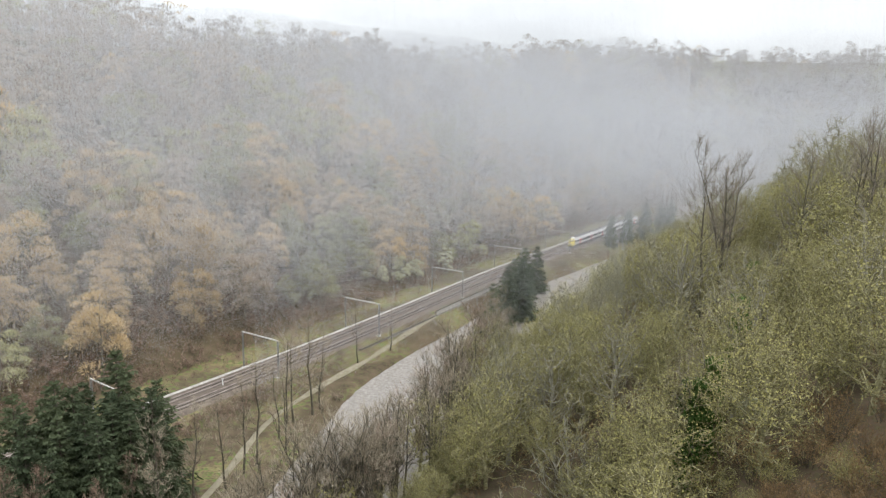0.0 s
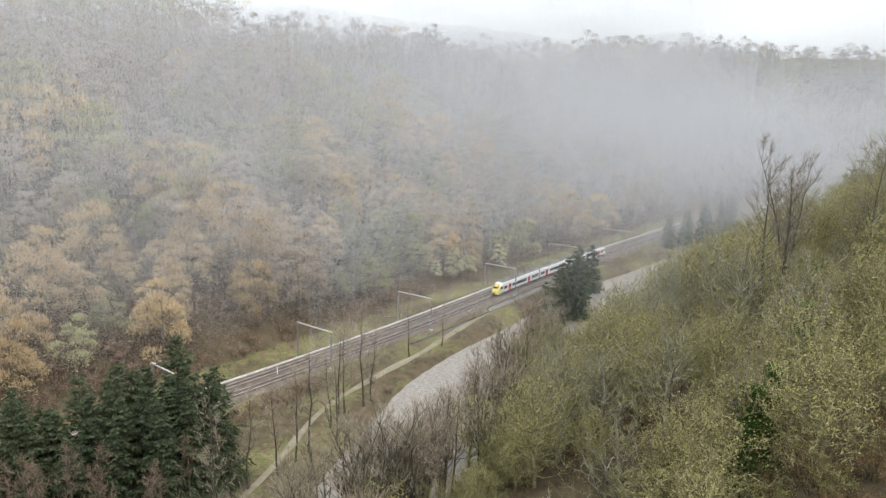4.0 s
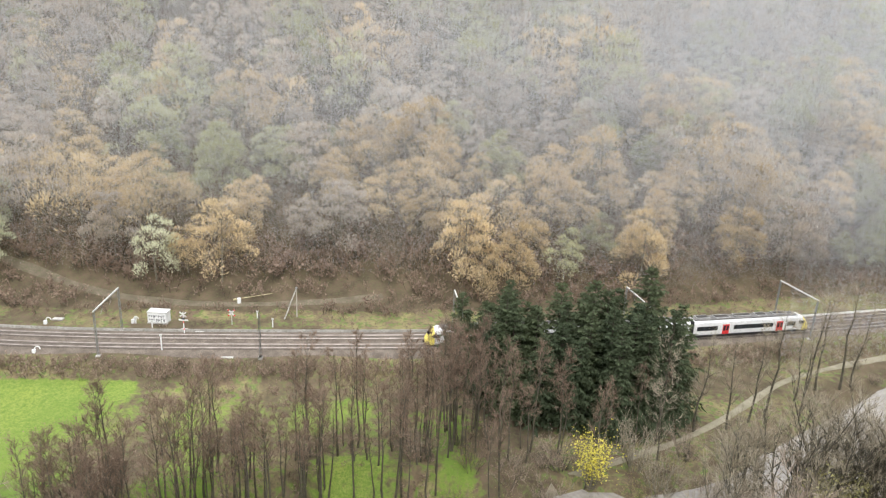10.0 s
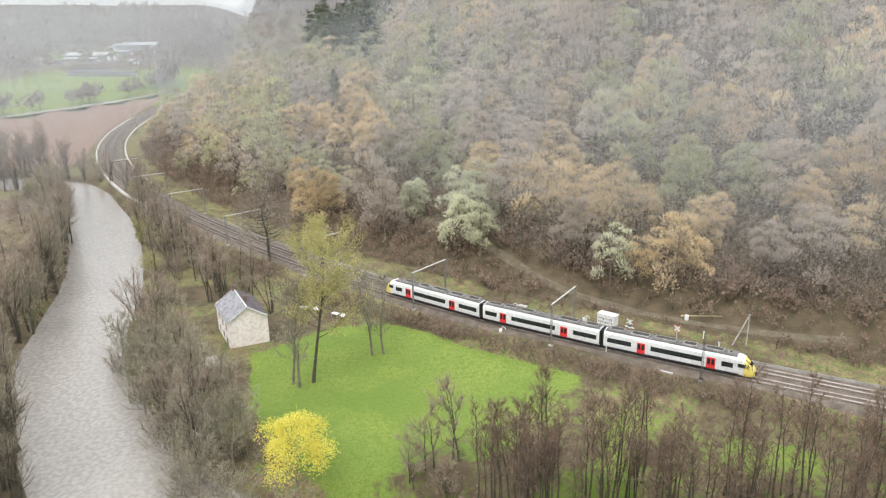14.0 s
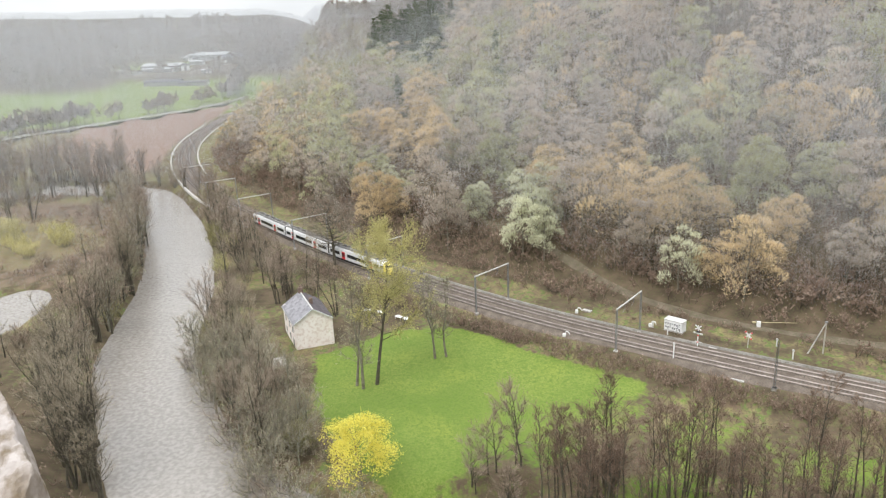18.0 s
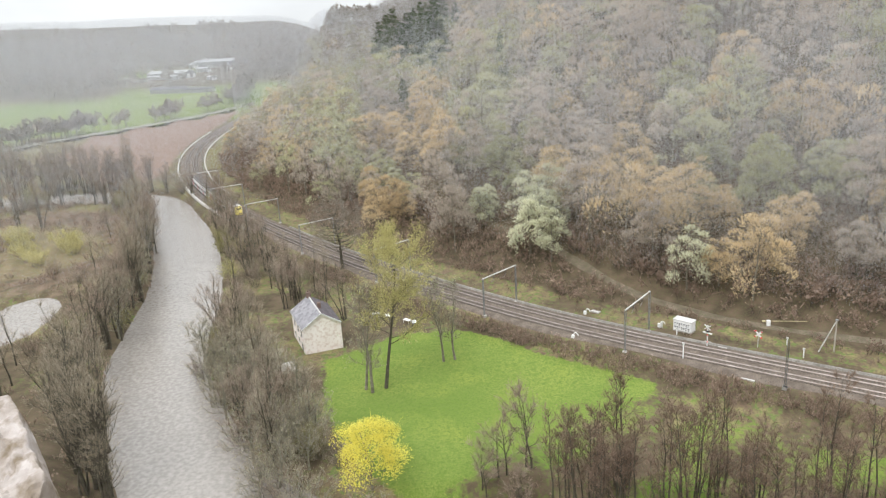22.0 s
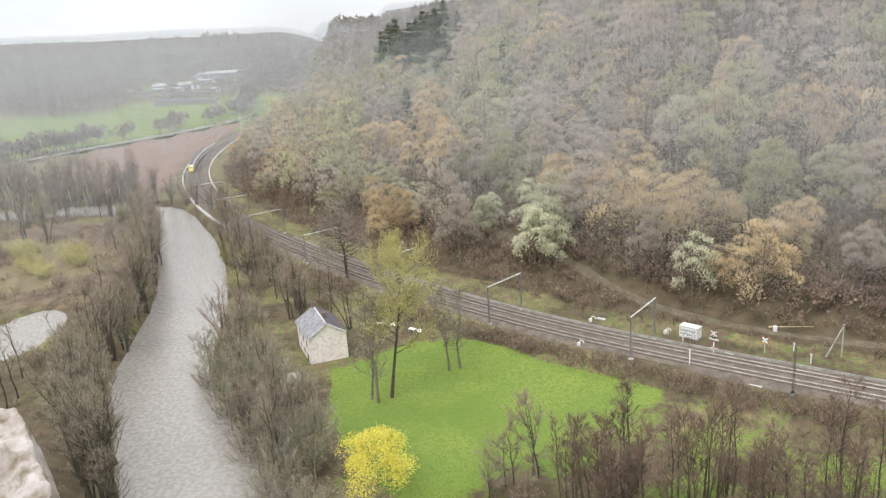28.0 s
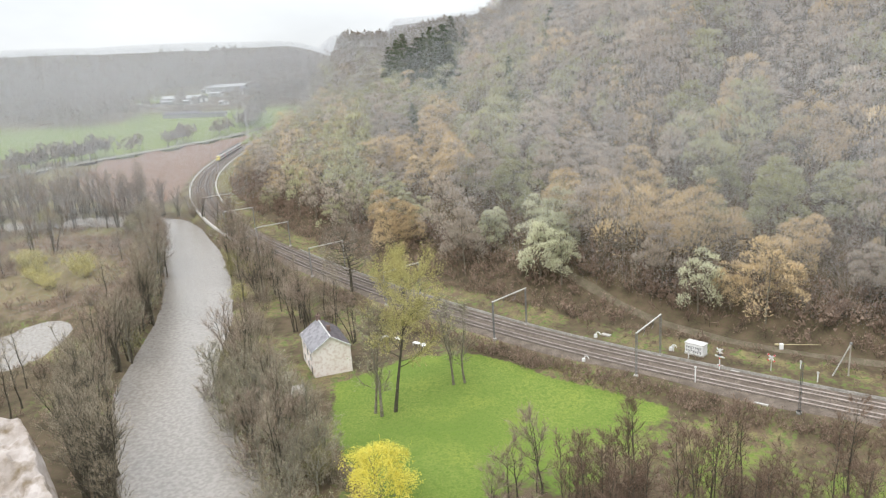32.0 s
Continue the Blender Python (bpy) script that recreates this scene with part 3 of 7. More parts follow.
def grow(seed, tall, trunk_r, bare, spread, limbs, boughs, twigs, twig_len, twig_w, buds, bud, stems=1, sides=5, rise=0.9, top_heavy=0.5, fine=False):
    """A leafless or budding broadleaf tree: woody tubes, slim twigs, buds. Returns three (vertices, faces) pairs."""
    r = np.random.RandomState(seed)
    wood, base, way, tips = [], [], [], []
    for st in range(stems):
        h = tall * (1 if st == 0 else r.uniform(0.7, 0.97))
        foot = np.array([0, 0, -0.4]) if stems == 1 else np.array([*r.normal(size=2) * 0.45, -0.4])
        lean = r.normal(size=2) * (0.035 if stems == 1 else 0.12) * h
        zs = np.linspace(0, 1, 7)
        line = foot + np.stack([lean[0] * zs ** 1.4, lean[1] * zs ** 1.4, zs * (h + 0.4)], 1)
        line[1:, :2] += np.cumsum(r.normal(size=(6, 2)), 0) * 0.012 * h
        rad = trunk_r * (1 if stems == 1 else 0.7) * np.array([1.25, 0.95, 0.8, 0.62, 0.44, 0.24, 0.06])
        wood.append(tube(line, rad, sides))
        for i in range(limbs):
            u = bare + (0.97 - bare) * ((i + r.uniform(0, 1)) / limbs)
            at = np.array([np.interp(u, zs, line[:, c]) for c in range(3)])
            ang = r.uniform(0, 6.28) if stems == 1 else np.arctan2(*foot[1::-1]) + r.normal() * 1.2
            q = (u - bare) / (1 - bare)
            shape = (1 - q) ** 0.55 * (0.55 + 0.9 * min(1, q / top_heavy) * 0.5) + 0.12
            length = spread * shape * r.uniform(0.75, 1.15)
            up = rise * r.uniform(0.6, 1.3) + 0.4 * q
            dirn = np.array([np.cos(ang), np.sin(ang), up])
            dirn /= np.linalg.norm(dirn)
            pts = [at]
            for k in range(4):
                dirn = dirn + r.normal(size=3) * 0.16 + np.array([0, 0, 0.07])
                dirn /= np.linalg.norm(dirn)
                pts.append(pts[-1] + dirn * length / 4)
            pts = np.array(pts)
            r0 = max(0.02, trunk_r * 0.36 * (1 - 0.6 * q))
            wood.append(tube(pts, r0 * np.array([1, 0.75, 0.52, 0.3, 0.1]), 3))
            for b in range(boughs):
                w = r.uniform(0.3, 1.0) if b else 1.0
                p = np.array([np.interp(w, np.linspace(0, 1, 5), pts[:, c]) for c in range(3)])
                bd = rot_toward(dirn, r.uniform(0.3, 1.0) if b else 0.1, r)
                bd[2] += 0.15
                bl = length * r.uniform(0.28, 0.5)
                end = p + bd * bl
                mid = p + bd * bl * 0.5 + r.normal(size=3) * 0.06 * bl
                if fine:
                    wood.append(tube([p, mid, end], r0 * np.array([0.38, 0.25, 0.06]), 3))
                else:
                    wood.append(blades(p[None], (end - p)[None], r0 * 0.7, r))
                for t in range(twigs):
                    x = r.uniform(0.1, 1)
                    base.append(p + (end - p) * x)
                    td = rot_toward(bd, r.uniform(0.2, 1.05), r)
                    td[2] += 0.12
                    way.append(td * twig_len * r.uniform(0.5, 1.3))
    base, way = np.array(base), np.array(way)
    tw = blades(base, way, twig_w, r)
    if buds:
        pick = r.randint(0, len(base), buds)
        fl = flecks(base[pick] + way[pick] * r.uniform(0.3, 1.1, buds)[:, None] + r.normal(size=(buds, 3)) * 0.12 * twig_len, bud, r)
    else:
        fl = (np.zeros((0, 3)), np.zeros((0, 3), int))
    return join(wood), tw, fl


def knot(c, rad, r):
    """A small uneven knot of close twigs at the heart of a clump."""
    v = np.array([(1, 0, 0), (-1, 0, 0), (0, 1, 0), (0, -1, 0), (0, 0, 1), (0, 0, -1.0)])
    f = np.array([(0, 2, 4), (2, 1, 4), (1, 3, 4), (3, 0, 4), (2, 0, 5), (1, 2, 5), (3, 1, 5), (0, 3, 5)])
    return c + v * rad * r.uniform(0.7, 1.35, 6)[:, None] + r.normal(size=(6, 3)) * 0.2 * rad, f


def grow_round(seed, tall, trunk_r, spread, clumps, twigs, twig_len, twig_w, buds, bud, low=0.3, sides=4, sprays=0, spray=(1.1, 0.3), core=0.0):
    """A forest tree with a rounded, clumped crown: trunk, a limb to each clump, twigs and buds that fan out of it."""
    r = np.random.RandomState(seed)
    zs = np.linspace(0, 1, 5)
    line = np.stack([np.cumsum(r.normal(size=5)) * 0.02 * tall * zs, np.cumsum(r.normal(size=5)) * 0.02 * tall * zs, zs * tall * 0.8], 1)
    line[0, 2] = -0.5
    wood = [tube(line, trunk_r * np.array([1.2, 0.9, 0.7, 0.45, 0.2]), sides)]
    mid, half = tall * (1 + low) / 2, tall * (1 - low) / 2
    base, way, spots, faces, knots = [], [], [], [], []
    for i in range(clumps):
        up = 1 - 1.75 * (i + 0.5) / clumps
        ang = i * 2.399963 + r.normal() * 0.3
        flat = np.sqrt(max(0.05, 1 - up * up))
        q = r.uniform(0.62, 0.95)
        c = np.array([np.cos(ang) * flat * spread * q, np.sin(ang) * flat * spread * q, mid + up * half * q])
        c[:2] *= r.uniform(0.8, 1.2)
        u = np.clip((c[2] - 0.35 * spread) / (tall * 0.8), 0.25, 0.95)
        foot = np.array([np.interp(u, zs, line[:, k]) for k in range(3)])
        bend = (foot + c) / 2 + np.array([0, 0, -0.05 * tall]) + r.normal(size=3) * 0.3
        wood.append(tube([foot, bend, c], trunk_r * np.array([0.36, 0.24, 0.07]), 3))
        out = c - np.array([0, 0, mid - 0.5 * half])
        out /= np.linalg.norm(out)
        rad = spread * r.uniform(0.26, 0.42)
        if core:
            knots.append(knot(c, rad * core, r))
        if sprays:
            m = sprays // clumps
            d = r.normal(size=(m, 3)) * 0.75 + out * 0.9 + np.array([0, 0, 0.45])
            d /= np.linalg.norm(d, axis=1)[:, None]
            p0 = c + d * rad * r.uniform(0.1, 0.75, m)[:, None]
            knots.append(blades(p0, d * spray[0] * r.uniform(0.6, 1.25, m)[:, None], spray[1] * r.uniform(0.6, 1.3, m), r))
        for t in range(twigs):
            d = r.normal(size=3) + out * 0.9 + np.array([0, 0, 0.35])
            d /= np.linalg.norm(d)
            p0 = c + d * rad * r.uniform(0.0, 0.5)
            base.append(p0)
            way.append(d * twig_len * r.uniform(0.6, 1.2))
        n = buds // clumps
        d = r.normal(size=(n, 3)) + out * 0.8 + np.array([0, 0, 0.4])
        d /= np.linalg.norm(d, axis=1)[:, None]
        spots.append(c + d * rad * r.uniform(0.5, 1.15, n)[:, None])
        faces.append(d * 0.7 + out * 0.5 + np.array([0, 0, 0.35]))
    return join(wood), blades(np.array(base), np.array(way), twig_w, r), join([flecks(np.concatenate(spots), bud, r, np.concatenate(faces))] + knots)


def grow_dome(seed, tall, trunk_r, spread, lobes, sprigs, sprig, flecks_n, fleck, low=0.3, sides=4, limbs=9, skirt=1.55, inner=(0, 1.0)):
    """A forest tree with a broad domed crown of fine sprigs over rounded lobes; inner: the number and size of the close twig tufts inside the lobes."""
    r = np.random.RandomState(seed)
    zs = np.linspace(0, 1, 5)
    line = np.stack([np.cumsum(r.normal(size=5)) * 0.015 * tall * zs, np.cumsum(r.normal(size=5)) * 0.015 * tall * zs, zs * tall * 0.86], 1)
    line[0, 2] = -0.5
    wood = [tube(line, trunk_r * np.array([1.2, 0.9, 0.7, 0.45, 0.15]), sides)]
    half = tall * (1 - low) / 2
    mid = tall - half
    base, way, wid, spots, faces, deep, deep_face = [], [], [], [], [], [], []
    for i in range(lobes):
        up = 1 - skirt * (i + 0.5) / lobes
        ang = i * 2.399963 + r.normal() * 0.35
        flat = np.sqrt(max(0.04, 1 - up * up))
        q = r.uniform(0.5, 0.74)
        c = np.array([np.cos(ang) * flat * spread * q, np.sin(ang) * flat * spread * q, mid + up * half * q])
        rad = np.array([1, 1, 0.85]) * spread * r.uniform(0.30, 0.46)
        if i < limbs:
            u = np.clip((c[2] - 0.5 * spread) / (tall * 0.86), 0.2, 0.9)
            foot = np.array([np.interp(u, zs, line[:, k]) for k in range(3)])
            bend = (foot + c) / 2 + np.array([0, 0, -0.04 * tall]) + r.normal(size=3) * 0.3
            wood.append(tube([foot, bend, c + np.array([0, 0, 0.3 * rad[2]])], trunk_r * np.array([0.36, 0.22, 0.05]), 3))
        out = c - np.array([0, 0, mid - 0.6 * half])
        out /= np.linalg.norm(out)
        m = sprigs // lobes
        d = r.normal(size=(m, 3)) + out * 0.8 + np.array([0, 0, 0.5])
        d /= np.linalg.norm(d, axis=1)[:, None]
        base.append(c + d * rad * r.uniform(0.15, 0.98, m)[:, None] ** 0.6)
        w = d * 0.6 + r.normal(size=(m, 3)) * 0.4 + np.array([0, 0, 0.45])
        way.append(w * sprig[0] * r.uniform(0.6, 1.25, m)[:, None])
        wid.append(sprig[1] * r.uniform(0.6, 1.4, m))
        if inner[0]:
            m = inner[0] // lobes
            d = r.normal(size=(m, 3)) + out * 0.7
            d /= np.linalg.norm(d, axis=1)[:, None]
            deep.append(c + d * rad * r.uniform(0.5, 0.85, m)[:, None])
            deep_face.append(d + np.array([0, 0, 0.1]))
        m = flecks_n // lobes
        d = r.normal(size=(m, 3)) + out * 0.9 + np.array([0, 0, 0.6])
        d /= np.linalg.norm(d, axis=1)[:, None]
        spots.append(c + d * rad * r.uniform(0.75, 1.25, m)[:, None])
        faces.append(d * 0.8 + np.array([0, 0, 0.35]))
    order = np.argsort(np.concatenate(base)[:, 2] + r.normal(size=sum(len(b) for b in base)) * 0.22 * half)
    tw = blades(np.concatenate(base)[order], np.concatenate(way)[order], np.concatenate(wid)[order], r)
    low_n = len(tw[1]) // 4
    dark = (tw[0][:3 * low_n], tw[1][:low_n])
    leafage = [(tw[0][3 * low_n:], tw[1][low_n:] - 3 * low_n), flecks(np.concatenate(spots), fleck, r, np.concatenate(faces))]
    if inner[0]:
        leafage.append(flecks(np.concatenate(deep), inner[1], r, np.concatenate(deep_face)))
    return join(wood), dark, join(leafage)


def grow_plume(seed, tall, trunk_r, spread, sprays, spray, flecks_n, fleck, low=0.08, sides=4, limbs=8, lumps=12):
    """A forest tree with a feathery, uneven crown from near the ground to its top: outward, rising sprays in loose tiers, and buds at their tips."""
    r = np.random.RandomState(seed)
    zs = np.linspace(0, 1, 5)
    line = np.stack([np.cumsum(r.normal(size=5)) * 0.015 * tall * zs, np.cumsum(r.normal(size=5)) * 0.015 * tall * zs, zs * tall * 0.9], 1)
    line[0, 2] = -0.5
    wood = [tube(line, trunk_r * np.array([1.2, 0.9, 0.7, 0.45, 0.12]), sides)]
    half = tall * (1 - low) / 2
    mid = tall - half
    heart, reach = np.empty((lumps, 3)), spread * r.uniform(0.24, 0.46, lumps)
    for i in range(lumps):
        up = 1 - 1.78 * (i + 0.5) / lumps
        ang, flat, q = i * 2.399963 + r.normal() * 0.4, np.sqrt(max(0.05, 1 - up * up)), r.uniform(0.45, 0.82) + 0.16 * (up < -0.2)
        heart[i] = np.cos(ang) * flat * spread * q, np.sin(ang) * flat * spread * q, mid + up * half * q
    reach[-lumps // 3:] *= 1.2
    heart_out = heart - np.array([0, 0, mid - 0.7 * half])
    heart_out /= np.linalg.norm(heart_out, axis=1)[:, None]

    def shell(n):
        """Places on the upper and outer sides of the crown's tufts, with the way out at each and its tuft."""
        k = r.choice(lumps, n, p=reach ** 2 / (reach ** 2).sum())
        d = r.normal(size=(n, 3)) * 0.8 + heart_out[k] * 0.75 + np.array([0, 0, 0.5])
        d /= np.linalg.norm(d, axis=1)[:, None] + 1e-9
        return heart[k] + d * reach[k][:, None] * np.array([1, 1, 0.9]), d, k

    place, d, k = shell(sprays)
    deep = 1.08 - 0.75 * r.uniform(0, 1, sprays) ** 2.0
    at = heart[k] + (place - heart[k]) * deep[:, None] - np.array([0, 0, 0.2])
    w = d * 0.55 + np.array([0, 0, 0.42]) + r.normal(size=(sprays, 3)) * 0.3
    w /= np.linalg.norm(w, axis=1)[:, None]
    side = np.cross(w, np.array([0, 0, 1.0]) + d * 0.6 + r.normal(size=(sprays, 3)) * 0.5)
    side /= np.linalg.norm(side, axis=1)[:, None] + 1e-9
    ln, wd = spray[0] * r.uniform(0.6, 1.35, sprays)[:, None], spray[1] * r.uniform(0.5, 1.4, sprays)[:, None]
    v = np.stack([at - w * ln * 0.4, at + w * ln * 0.25 + side * wd / 2, at + w * ln * 0.6 - side * wd * 0.4], 1)
    # inner sprays take the darker twig colour, imitating shade inside the crown
    inside_ = deep < 0.58
    dark = v[inside_].reshape(-1, 3)
    bright = v[~inside_].reshape(-1, 3)
    for i in range(limbs):
        p = shell(1)[0]
        u = np.clip((p[0, 2] - 0.5 * spread) / (tall * 0.9), 0.12, 0.9)
        foot = np.array([np.interp(u, zs, line[:, k]) for k in range(3)])
        bend = (foot + p[0]) / 2 + np.array([0, 0, -0.03 * tall]) + r.normal(size=3) * 0.3
        wood.append(tube([foot, bend, p[0]], trunk_r * np.array([0.36, 0.22, 0.05]), 3))
    spot, d, _ = shell(flecks_n)
    fl = flecks(spot + r.normal(size=(flecks_n, 3)) * 0.05 * spread, fleck, r, d * 0.6 + np.array([0, 0, 0.5]))
    return join(wood), (dark, np.arange(len(dark)).reshape(-1, 3)), join([(bright, np.arange(len(bright)).reshape(-1, 3)), fl])


def grow_crooked(seed, tall, trunk_r, spread, limbs, subs, twigs, twig_len, twig_w, buds, bud, low=0.15, inner=(0, 0.6), fork=0.5):
    """A wayside tree with a rounded head of crooked limbs: a limb to every part of the head, side branches, twigs, small leaves."""
    r = np.random.RandomState(seed)
    zs = np.linspace(0, 1, 6)
    line = np.stack([np.cumsum(r.normal(size=6)) * 0.03 * tall * zs, np.cumsum(r.normal(size=6)) * 0.03 * tall * zs, zs * tall * (0.3 + fork)], 1)
    line[0, 2] = -0.6
    wood = [tube(line, trunk_r * np.array([1.2, 0.95, 0.8, 0.6, 0.4, 0.15]), 6)]
    half = tall * (1 - low) / 2
    mid = tall - half
    base, way, deep, deep_face = [], [], [], []
    for i in range(limbs):
        up = 1 - 1.6 * (i + 0.5) / limbs
        ang = i * 2.399963 + r.normal() * 0.4
        flat = np.sqrt(max(0.05, 1 - up * up))
        q = r.uniform(0.6, 1.0)
        c = np.array([np.cos(ang) * flat * spread * q, np.sin(ang) * flat * spread * q, mid + up * half * q])
        u = np.clip((c[2] - 0.5 * spread) / line[-1, 2] * r.uniform(0.6, 1.0), 0.15, 0.97)
        foot = np.array([np.interp(u, zs, line[:, k]) for k in range(3)])
        x = np.linspace(0, 1, 5)[:, None]
        sag = np.array([0, 0, -0.12 * np.linalg.norm(c - foot)]) * np.sin(np.pi * x) * (1 if up < 0.6 else 0.3)
        pts = foot + (c - foot) * x + sag + r.normal(size=(5, 3)) * 0.05 * spread * np.array([0, 1, 1, 1, 0])[:, None]
        wood.append(tube(pts, trunk_r * 0.38 * np.array([1, 0.75, 0.55, 0.36, 0.12]), 3))
        out = c - np.array([0, 0, mid - 0.5 * half])
        out /= np.linalg.norm(out)
        if inner[0]:
            m = inner[0] // limbs
            d = r.normal(size=(m, 3)) * 0.9
            deep.append(c * 0.86 + np.array([0, 0, 0.14 * mid]) + d * spread * 0.16)
            deep_face.append(out + d * 0.4)
        for k in range(subs):
            w = r.uniform(0.35, 1.0) if k else 1.0
            p = np.array([np.interp(w, x[:, 0], pts[:, j]) for j in range(3)])
            d = out * 0.7 + r.normal(size=3) * 0.6 + np.array([0, 0, 0.25])
            d /= np.linalg.norm(d)
            ln = spread * r.uniform(0.16, 0.36)
            m1 = p + d * ln * 0.5 + r.normal(size=3) * 0.1 * ln
            end = m1 + (d + r.normal(size=3) * 0.35) * ln * 0.5
            wood.append(tube([p, m1, end], trunk_r * np.array([0.19, 0.14, 0.05]), 3))
            for t in range(twigs):
                f = r.uniform(0.1, 1)
                base.append(p + (m1 - p) * 2 * f if f < 0.5 else m1 + (end - m1) * (2 * f - 1))
                way.append((d * 0.5 + r.normal(size=3) * 0.55 + np.array([0, 0, 0.3])) * twig_len * r.uniform(0.5, 1.3))
    base, way = np.array(base), np.array(way)
    tw = blades(base, way, twig_w * r.uniform(0.6, 1.4, len(base)), r)
    pick = r.randint(0, len(base), buds)
    spot = base[pick] + way[pick] * r.uniform(0.2, 1.1, buds)[:, None] + r.normal(size=(buds, 3)) * 0.14 * twig_len
    leafage = [flecks(spot, bud, r, way[pick] * 0.5 + np.array([0, 0, 0.5]))]
    if inner[0]:
        leafage.append(flecks(np.concatenate(deep), inner[1], r, np.concatenate(deep_face)))
    return join(wood), tw, join(leafage)


def grow_shrub(seed, tall, spread, stems, twigs, twig_w, buds, bud):
    r = np.random.RandomState(seed)
    wood, base, way = [], [], []
    for i in range(stems):
        ang, out = r.uniform(0, 6.28), r.uniform(0.1, 1) ** 0.6 * spread
        h = tall * r.uniform(0.55, 1.0) * (1 - 0.3 * (out / spread) ** 2)
        foot = np.array([np.cos(ang) * out * 0.35, np.sin(ang) * out * 0.35, -0.2])
        top = np.array([np.cos(ang) * out, np.sin(ang) * out, h])
        mid = (foot + top) / 2 + np.array([0, 0, 0.12 * h]) + r.normal(size=3) * 0.08 * tall
        wood.append(tube([foot, mid, top], np.array([0.035, 0.025, 0.006]) * (tall / 3) ** 0.5, 3))
        for t in range(twigs):
            x = r.uniform(0.25, 1)
            p = foot + (mid - foot) * x * 2 if x < 0.5 else mid + (top - mid) * (2 * x - 1)
            base.append(p)
            w = (top - foot) / np.linalg.norm(top - foot) * 0.7 + r.normal(size=3) * 0.55
            way.append(w * tall * r.uniform(0.12, 0.3))
    base, way = np.array(base), np.array(way)
    tw = blades(base, way, twig_w, r)
    pick = r.randint(0, len(base), max(buds, 1))
    fl = flecks(base[pick] + way[pick] * r.uniform(0.2, 1.1, len(pick))[:, None] + r.normal(size=(len(pick), 3)) * 0.05 * tall, bud, r)
    return join(wood), tw, fl


def grow_spruce(seed, tall, spread, whorls, per, sprays, spray_w):
    r = np.random.RandomState(seed)
    zs = np.linspace(0, 1, 6)
    line = np.stack([np.cumsum(r.normal(size=6)) * 0.02, np.cumsum(r.normal(size=6)) * 0.02, zs * tall], 1)
    line[0, 2] = -0.4
    wood = [tube(line, tall * 0.016 * (1.05 - zs), 6)]
    base, way, wid = [], [], []
    for i in range(whorls):
        q = 0.06 + 0.94 * (i + r.uniform(0, 0.9)) / whorls
        length = spread * ((1 - q) ** 0.74 * (0.75 + 0.25 * min(1, q / 0.15)) + 0.05) * r.uniform(0.72, 1.15)
        for k in range(max(3, int(per * (0.5 + 0.5 * (1 - q))))):
            ang = r.uniform(0, 6.28)
            ln = length * r.uniform(0.7, 1.12)
            droop = -0.32 + 0.75 * q + r.normal() * 0.1
            d = np.array([np.cos(ang), np.sin(ang), droop])
            at = np.array([0, 0, q * tall])
            end = at + d * ln + np.array([0, 0, 0.06 * ln])
            wood.append(tube([at, end], [0.03, 0.008], 3))
            n = max(4, int(sprays * (0.4 + 0.6 * ln / spread)))
            x = r.uniform(0.18, 1.0, n)
            p = at + (end - at) * x[:, None]
            side = np.array([-np.sin(ang), np.cos(ang), 0])
            w = d * r.uniform(0.25, 0.8, n)[:, None] + side * r.choice([-1, 1], n)[:, None] * r.uniform(0.2, 0.9, n)[:, None] + np.array([0, 0, -0.42])
            base.append(p)
            way.append(w * (0.30 + 0.12 * ln)[None] if np.ndim(ln) else w * (0.45 + 0.14 * ln))
            wid.append(np.full(n, spray_w) * r.uniform(0.7, 1.4, n))
    base, way, wid = np.concatenate(base), np.concatenate(way), np.concatenate(wid)
    return join(wood), blades(base, way, wid, r), (np.zeros((0, 3)), np.zeros((0, 3), int))


def crown_mesh(name, tw, fl, mats):
    v, f = join([tw, fl]) if len(fl[0]) else tw
    return mesh_from(name, v, f, mats, np.r_[np.zeros(len(tw[1]), int), np.ones(len(fl[1]), int)])


class Kind:
    """A kind of plant: its meshes, and copies of it."""

    def __init__(self, name, label, category, group, grown, bark, twig, bud):
        self.name, self.label, self.category, self.group = name, label, category, group
        self.grown, self.mats = grown, (bark, twig, bud)
        self.meshes = [(mesh_from("trunk", *g[0], [bark], smooth=True), crown_mesh("crown", g[1], g[2], [twig, bud])) for g in grown]
        self.tri = [len(g[0][1]) + len(g[1][1]) + len(g[2][1]) for g in grown]

    def set_out(self, x, y, size=1.0, which=0, turn=0.0, z=None, lean=0.0, label=None):
        top = tagged(new(self.name), label or self.label, self.category, self.group)
        trunk, crown = self.meshes[which % len(self.meshes)]
        for nm, me in (("trunk", trunk), ("crown", crown)):
            o = new(nm, me)
            o.parent = top
        zz = float(ground_z(np.array(x), np.array(y))) if z is None else z
        top.matrix_world = pose(x, y, zz, lean, lean * 0.4, turn) @ Matrix.Diagonal((size, size, size, 1))
        return top


